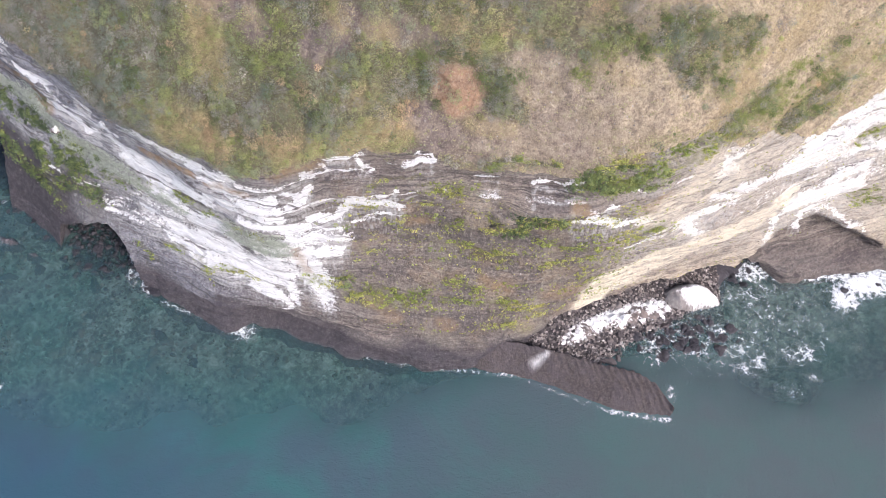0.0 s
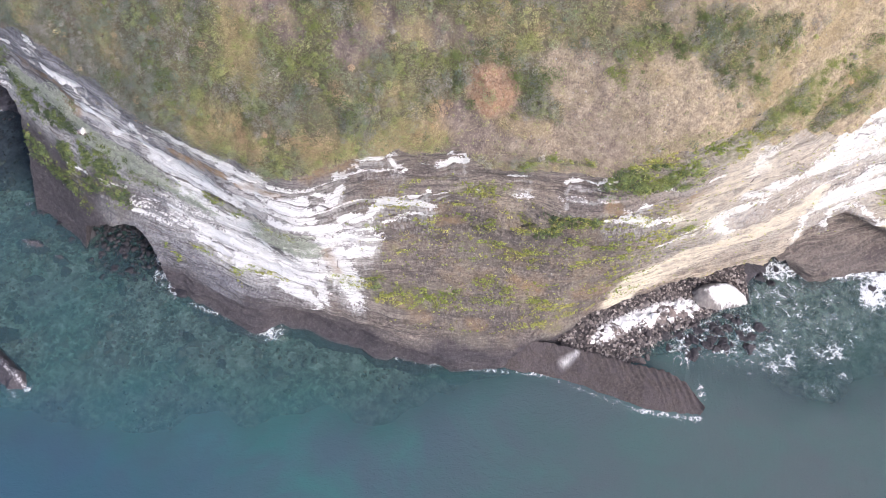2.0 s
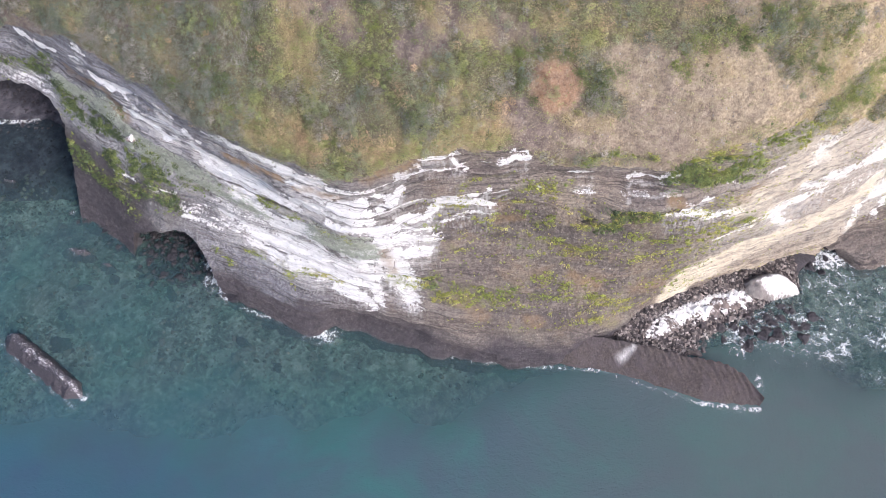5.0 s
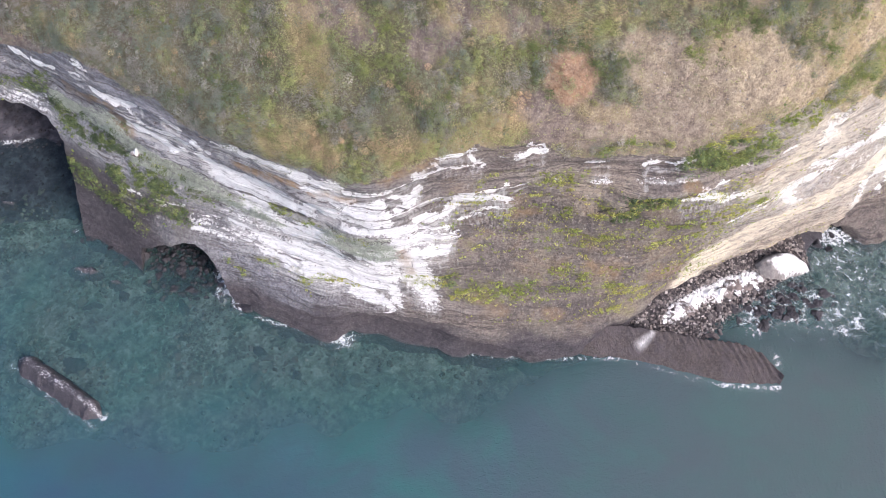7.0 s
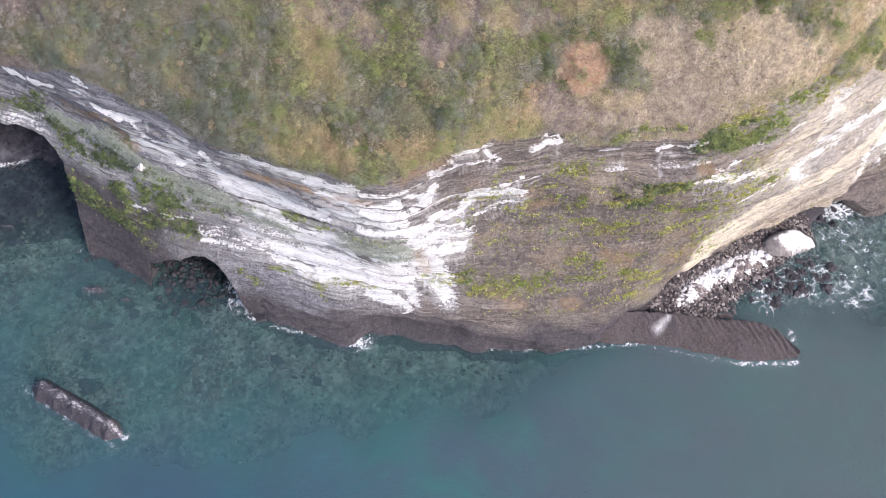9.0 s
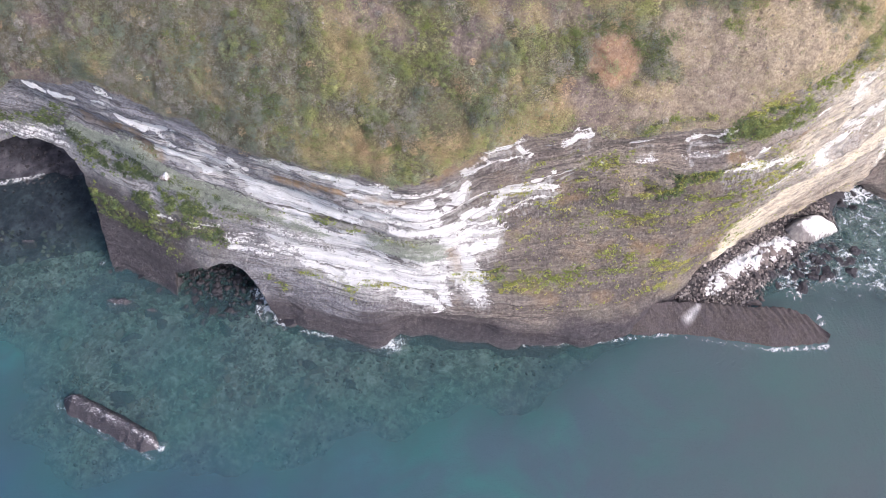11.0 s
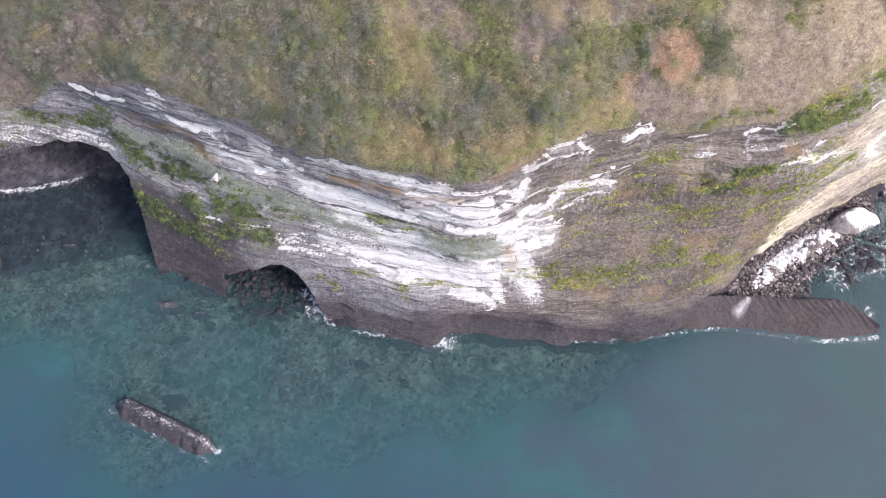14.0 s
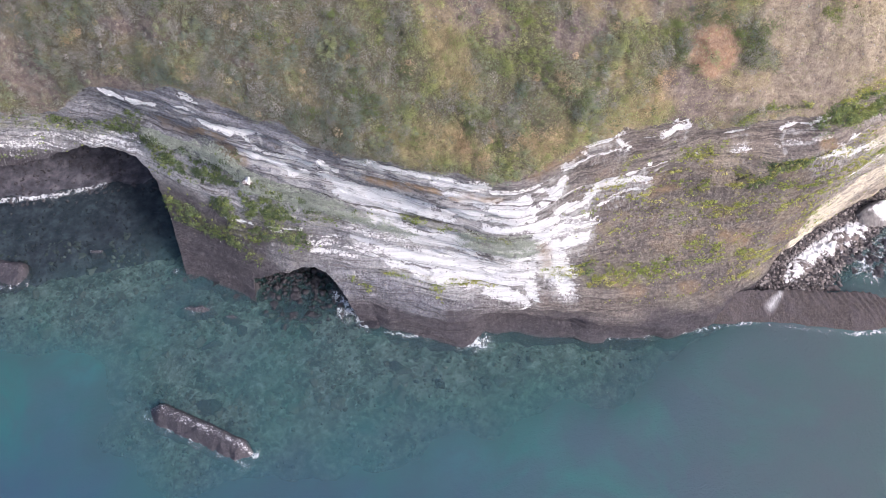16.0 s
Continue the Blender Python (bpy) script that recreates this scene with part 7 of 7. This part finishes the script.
def scrub_tone(x, z, rng):
    """Which kind of plant grows where: blue-green, grey twigs, olive, yellow-green, straw, tan."""
    straw, dusk, fresh = cover(x, z, STRAW), cover(x, z, DUSKY), cover(x, z, BRIGHT)
    right, left = smooth(-10, 20, x), smooth(-40, -60, x)
    weights = np.stack([0.17 + 0.9 * dusk + 0.32 * left, 0.25 + 0.4 * dusk + 0.1 * right + 0.45 * left, 0.24 + 0.3 * fresh + 0.12 * left, 0.22 + 0.9 * fresh + 0.7 * straw * (1 - right) - 0.08 * left, 0.08 + 0.8 * straw + 0.16 * right, 0.03 + 0.25 * straw + 0.08 * right])
    steps = np.cumsum(weights / weights.sum(0), 0)
    pick = np.where(rng.uniform(0, 1, len(x)) < 0.12, rng.uniform(0, 1, len(x)), 0.5 * patch_of(x, z, 2.6, 411) + 0.5 * patch_of(x, z, 6.0, 413))
    pick = np.clip((pick - 0.5) * 1.25 + 0.5, 0, 0.999)
    return np.clip(0.2 * (pick[None] > steps).sum(0) + rng.normal(0, 0.035, len(x)), 0, 1)


def greener(x, z):
    return (z > lip(x)) * (1 - 0.85 * np.clip(cover(x, z, BARE), 0, 1)) * np.clip(0.8 * cover(x, z, BRIGHT) + 0.5 * cover(x, z, BUSHY) + (0.12 - 0.07 * smooth(-38, -58, x)) * lush(x, z), 0, 1)


scatter("hillside_scrub", lambda x, z: lush(x, z) * (1 - 0.6 * cover(x, z, BRIGHT)), 9500, (-120, 78), (18, 66), 165, 0.92, 1.05, scrub_tone, SHRUB, "dense olive and straw coloured scrub on the hillside", 191, "shrub", 0.16, 0.14)
scatter("green_scrub", greener, 22000, (-120, 78), (18, 66), 80, 0.6, 0.8, lambda x, z, r: np.clip(0.38 + 0.4 * cover(x, z, BRIGHT) + r.normal(0, 0.2, len(x)), 0, 1), GREEN, "fresh green low shrubs among the dry scrub", 192, "shrub", 0.17, 0.15)
scatter("dry_grass", lambda x, z: (0.45 - 0.08 * smooth(-8, 10, x) + 0.3 * lush(x, z) + 0.4 * cover(x, z, STRAW)) * (z > lip(x)) * (1 - 0.6 * rusty(x, z)) * (1 - 0.75 * np.clip(cover(x, z, BARE), 0, 1)), 52000, (-120, 78), (18, 66), 18, 0.36, 0.6,
        lambda x, z, r: np.clip(0.57 + 0.12 * smooth(-10, 15, x) - 0.28 * smooth(-38, -58, x) + 0.15 * cover(x, z, STRAW) + 0.35 * (layers(x * 0.3, z * 0.3, 0 * x, 2, 185) - 0.5) + r.normal(0, 0.07, len(x)), 0.22, 1), SHRUB, "dry straw coloured grass tufts between the shrubs", 193, "grass", 0.15, 0.13)
scatter("ledge_plants", lambda x, z: (0.9 - 0.6 * (x < -58)) * cover(x, z, LEDGE_GREEN) * (layers(x * 0.55, z * 1.5, 0 * x, 4, 195) > 0.5) + 0.4 * massive(x, z) * (layers(x * 0.3, z * 1.2, 0 * x, 4, 196) > 0.62) * (z < 34) * (z > 7), 84000, (-115, 75), (5, 47), 22, 0.25, 0.45,
        lambda x, z, r: np.clip(0.52 - 0.45 * smooth(-40, -60, x) + 0.9 * (layers(x * 0.2, z * 0.3, 0 * x, 2, 189) - 0.5) + r.normal(0, 0.14, len(x)), 0, 1), TUFT, "yellow-green plants growing on the cliff ledges", 197, "plants", 0.22)

scatter("cliff_tufts", lambda x, z: np.clip(massive(x, z) + 0.35 * smooth(18, 30, x), 0, 1) * (0.05 + 0.5 * smooth(0.5, 0.62, layers(x * 0.12, bedding(x, z) * 0.9, 0 * x, 4, 203))) * (z > 6), 15000, (-30, 62), (6, 42), 18, 0.17, 0.6,
        lambda x, z, r: np.clip(0.6 + r.normal(0, 0.25, len(x)), 0, 1), TUFT, "small yellowing tufts in the cracks of the cliff", 204, "plants", 0.15)
scatter("ledge_thicket", lambda x, z: np.maximum(0.8 * cover(x, z, THICKET), 0.45 * cover(x, z, LEDGE_GREEN) * (x < -58)) * smooth(0.40 + 0.04 * (x < -58), 0.52 + 0.03 * (x < -58), layers(x * 0.6, z * 0.9, 0 * x, 3, 194)), 52000, (-100, 45), (5, 45), 44, 0.42, 0.75,
        lambda x, z, r: np.clip(0.28 + 0.15 * smooth(15, 25, x) + 0.9 * (layers(x * 0.4, z * 0.5, 0 * x, 2, 198) - 0.5) + r.normal(0, 0.2, len(x)), 0, 1), GREEN, "thick green shrubs growing on broad cliff ledges", 199)
scatter("ashen_grass", lambda x, z: 0.85 * cover(x, z, ASHEN) * smooth(0.15, 0.45, layers(x * 0.5, z * 0.7, 0 * x, 3, 208)), 120000, (-95, -15), (10, 32), 18, 0.26, 0.6,
        lambda x, z, r: np.clip(0.5 + r.normal(0, 0.25, len(x)), 0, 1), ASH, "strip of pale ashen grass along a cliff ledge", 200, "grass", 0.17, 0.12)


# ---- loose stones ----
def stones(name, places, low, high, material, label, seed, dust=None, rounded=False):
    """Many small stones in one mesh, at the places given."""
    rng = np.random.default_rng(seed)
    cube = np.array([(-1, -1, -1), (1, -1, -1), (1, 1, -1), (-1, 1, -1), (-1, -1, 1), (1, -1, 1), (1, 1, 1), (-1, 1, 1)], float)
    sides = np.array([(0, 3, 2, 1), (4, 5, 6, 7), (0, 1, 5, 4), (1, 2, 6, 5), (2, 3, 7, 6), (3, 0, 4, 7)])
    count = 8
    if rounded:
        centres = np.array([(0, 0, -1), (0, 0, 1), (0, -1, 0), (1, 0, 0), (0, 1, 0), (-1, 0, 0)], float)
        cube, count = np.concatenate([cube * 0.72, centres * 1.15]), 14
        sides = np.array([(a[k], a[(k + 1) % 4], 8 + s) for s, a in enumerate(sides.tolist()) for k in range(4)])
    n = len(places)
    size = np.exp(rng.uniform(math.log(low), math.log(high), n))
    shape = cube[None] * rng.uniform(0.72 if rounded else 0.5, 1.0, (n, count, 3)) * size[:, None, None] * np.array([1, 0.85, 0.65])
    for a, b in ((1, 2), (0, 2), (0, 1)):
        turn = rng.uniform(0, 2 * math.pi, n) * (0.3 if rounded and b == 2 else 1.0)
        c, s = np.cos(turn)[:, None], np.sin(turn)[:, None]
        p, q = shape[..., a].copy(), shape[..., b].copy()
        shape[..., a], shape[..., b] = p * c - q * s, p * s + q * c
    pts = shape + places[:, None]
    f = (np.arange(n)[:, None, None] * count + sides[None]).reshape(-1, sides.shape[1])
    ob = new(name, mesh_from(name, pts.reshape(-1, 3), f, material, rounded, {"guano": np.repeat(np.zeros(n) if dust is None else dust, count)}))
    return tagged(ob, label, "stones", kind="stuff")


rng = np.random.default_rng(211)
px, py = rng.uniform(10, 46, 20000), rng.uniform(70, 94, 20000)
front = 78.5 - 0.5 * (px - 12) + np.where(px > 30, 3.0, 0) + 0.9 * np.clip(px - 30, 0, 99)
inside = (py > front) & (py < np.interp(px, XS, CONTOURS[0]) + 5)
px, py = px[inside], py[inside]
pz = np.clip(1.8 - 0.2 * (np.interp(px, XS, CONTOURS[0]) - py + 2) - 0.07 * np.clip(px - 24, 0, 99), -1.0, 2.2) + 0.15
stones("beach_cobbles", np.stack([px, py, pz], -1), 0.09, 0.42, COBBLE, "dark cobbles and rubble between the beach boulders", 213,
       smooth(2.6, 0.4, np.abs(py - 79.2 - 0.36 * (px - 18) - 0.9 * np.sin((px - 18) * 0.17))) * smooth(17, 20, px) * smooth(38, 34, px))
px, pz = rng.uniform(-118, 76, 9000), rng.uniform(6.5, 62, 9000)
some = rng.uniform(0, 1, 9000) < np.where(pz > lip(px), 0.4 * cover(px, pz, BARE) + 0.04, 0.12)
px, pz = px[some], pz[some]
stones("fallen_stones", np.stack([px, face(px, pz), pz], -1), 0.06, 0.18, STONE, "pale fallen stones lying on ledges and bare soil", 215)


# rubble lying under the shallow water, and dark rubble in the cave and the bay
px, py = rng.uniform(-125, 12, 11000), rng.uniform(64, 128, 11000)
some = (depth_of(px, py) < 0.75 * rng.uniform(0.0, 1.0, 11000)) & (np.interp(px, XS, CONTOURS[0]) - py > -1) & (layers(px * 0.12, py * 0.12, 0 * px, 3, 217) > 0.4)
px, py = px[some], py[some]
pz = -0.3 - 3.5 * depth_of(px, py) - 1.4 * layers(px * 0.25, py * 0.25, 0 * px, 3, 105)
stones("sunken_rubble", np.stack([px, py, pz - 0.05], -1), 0.10, 0.6, RUBBLE, "grey and brown rubble lying under shallow water", 219, None, True)
px, py = rng.uniform(-73, -55, 3000), rng.uniform(90, 112, 3000)
some = rng.uniform(0, 1, 3000) < smooth(92, 103, py + 0.5 * (px + 64)) * 0.6
px, py = px[some], py[some]
stones("cave_rubble", np.stack([px, py, rng.uniform(-0.75, -0.05, len(px)) + 0.25 * smooth(98, 106, py)], -1), 0.2, 0.75, WET, "dark wet rubble on the floor of the sea cave", 221, None, True)
px, py = rng.uniform(-125, -86, 1300), rng.uniform(106, 150, 1300)
pz = py - 133.9 + 0.05 * (px + 100)
pz = np.where(pz > 0, 0.11, 0.075) * pz
stones("bay_rubble", np.stack([px, py, pz + 0.05], -1), 0.1, 0.45, DARK, "dark stones strewn over the bay sand", 223)


# ---- larger bushes ----
def leaf_ball(seed, leaves, radius, flat):
    rng = np.random.default_rng(seed)
    lumps = rng.normal(size=(9, 3)) * np.array([0.55, 0.55, 0.3]) + np.array([0, 0, 0.6])
    which = rng.integers(0, 9, leaves)
    d = rng.normal(size=(leaves, 3))
    d /= np.linalg.norm(d, axis=1)[:, None]
    c = (lumps[which] + d * rng.uniform(0.25, 0.5, (leaves, 1))) * radius * np.array([1, 1, flat])
    out = d + 0.6 * rng.normal(size=(leaves, 3))
    a = np.cross(out, rng.normal(size=(leaves, 3)))
    a /= np.linalg.norm(a, axis=1)[:, None]
    b = np.cross(out, a)
    b /= np.linalg.norm(b, axis=1)[:, None]
    s = radius * rng.uniform(0.04, 0.09, (leaves, 1))
    return np.stack([c - a * s, c + b * s * 0.6, c + a * s, c - b * s * 0.6], 1).reshape(-1, 3)


WOOD = dark_rock_material("bush_bark")


def build_bush(seed, material, tone, label):
    bush = new("bush")
    tagged(bush, label, "bush", "bushes on the hillside")
    leaves = leaf_ball(seed, 700, 1.0, 0.8)
    crown = new("crown", mesh_from("crown", leaves, np.arange(len(leaves)).reshape(-1, 4), material, False, {"tone": np.clip(tone + np.random.default_rng(seed).normal(0, 0.04, len(leaves) // 4), 0, 1).repeat(4), "vary": np.ones(len(leaves))}))
    crown.parent = bush
    rng = np.random.default_rng(seed + 1)
    for k in range(4):
        bm = bmesh.new()
        tip = Vector((rng.normal(0, 0.4), rng.normal(0, 0.4), rng.uniform(0.5, 0.8)))
        turn = tip.to_track_quat("Z", "Y").to_matrix().to_4x4()
        bmesh.ops.create_cone(bm, segments=5, radius1=0.05, radius2=0.015, depth=tip.length, matrix=turn @ Matrix.Translation((0, 0, tip.length / 2 - 0.1)))
        part("stem", bm, WOOD, bush)
    return bush


KINDS = [build_bush(301, GREEN, 0.25, "dense dark green bush rooted in the hillside soil"), build_bush(305, GREEN, 0.6, "fresh green bush among dry hillside grass"),
         build_bush(309, SHRUB, 0.2, "grey-green rounded bush on the steep hillside"), build_bush(313, SHRUB, 0.5, "dry brownish bush on the steep hillside")]
rng = np.random.default_rng(321)
placed = 0
while placed < 170:
    x, z = rng.uniform(-112, 70), rng.uniform(30, 62)
    weight = float(cover(np.array([x]), np.array([z]), BUSHY + DUSKY)[0])
    if z < float(lip(np.array([x]))[0]) + 1.5 or rng.uniform() > 0.12 + weight or float(cover(np.array([x]), np.array([z]), BARE)[0]) > 0.3:
        continue
    y = float(face(np.array([x]), np.array([z]))[0])
    kind = int(rng.choice(4, p=(0.4, 0.3, 0.2, 0.1) if weight > 0.4 and x > 0 else (0.2, 0.1, 0.4, 0.3)))
    size = rng.uniform(0.7, 1.5)
    m = pose(x, y + 0.1, z - 0.1, 25, 0, rng.uniform(-40, 40)) @ Matrix.Scale(size, 4)
    if placed < 4:
        KINDS[placed].matrix_basis = m
    else:
        made = copy_thing(KINDS[kind], m)
        made.scale = (size, size, size)
    placed += 1

set_rock("guano_boulder", WHITE_ROCKS, -68.7, float(face(np.array([-68.7]), np.array([20.3]))[0]) - 0.3, 20.5, 1.15, "single white rounded boulder perched on a grassy ledge", "white boulder on the ledge", (1, 1, 1.1))
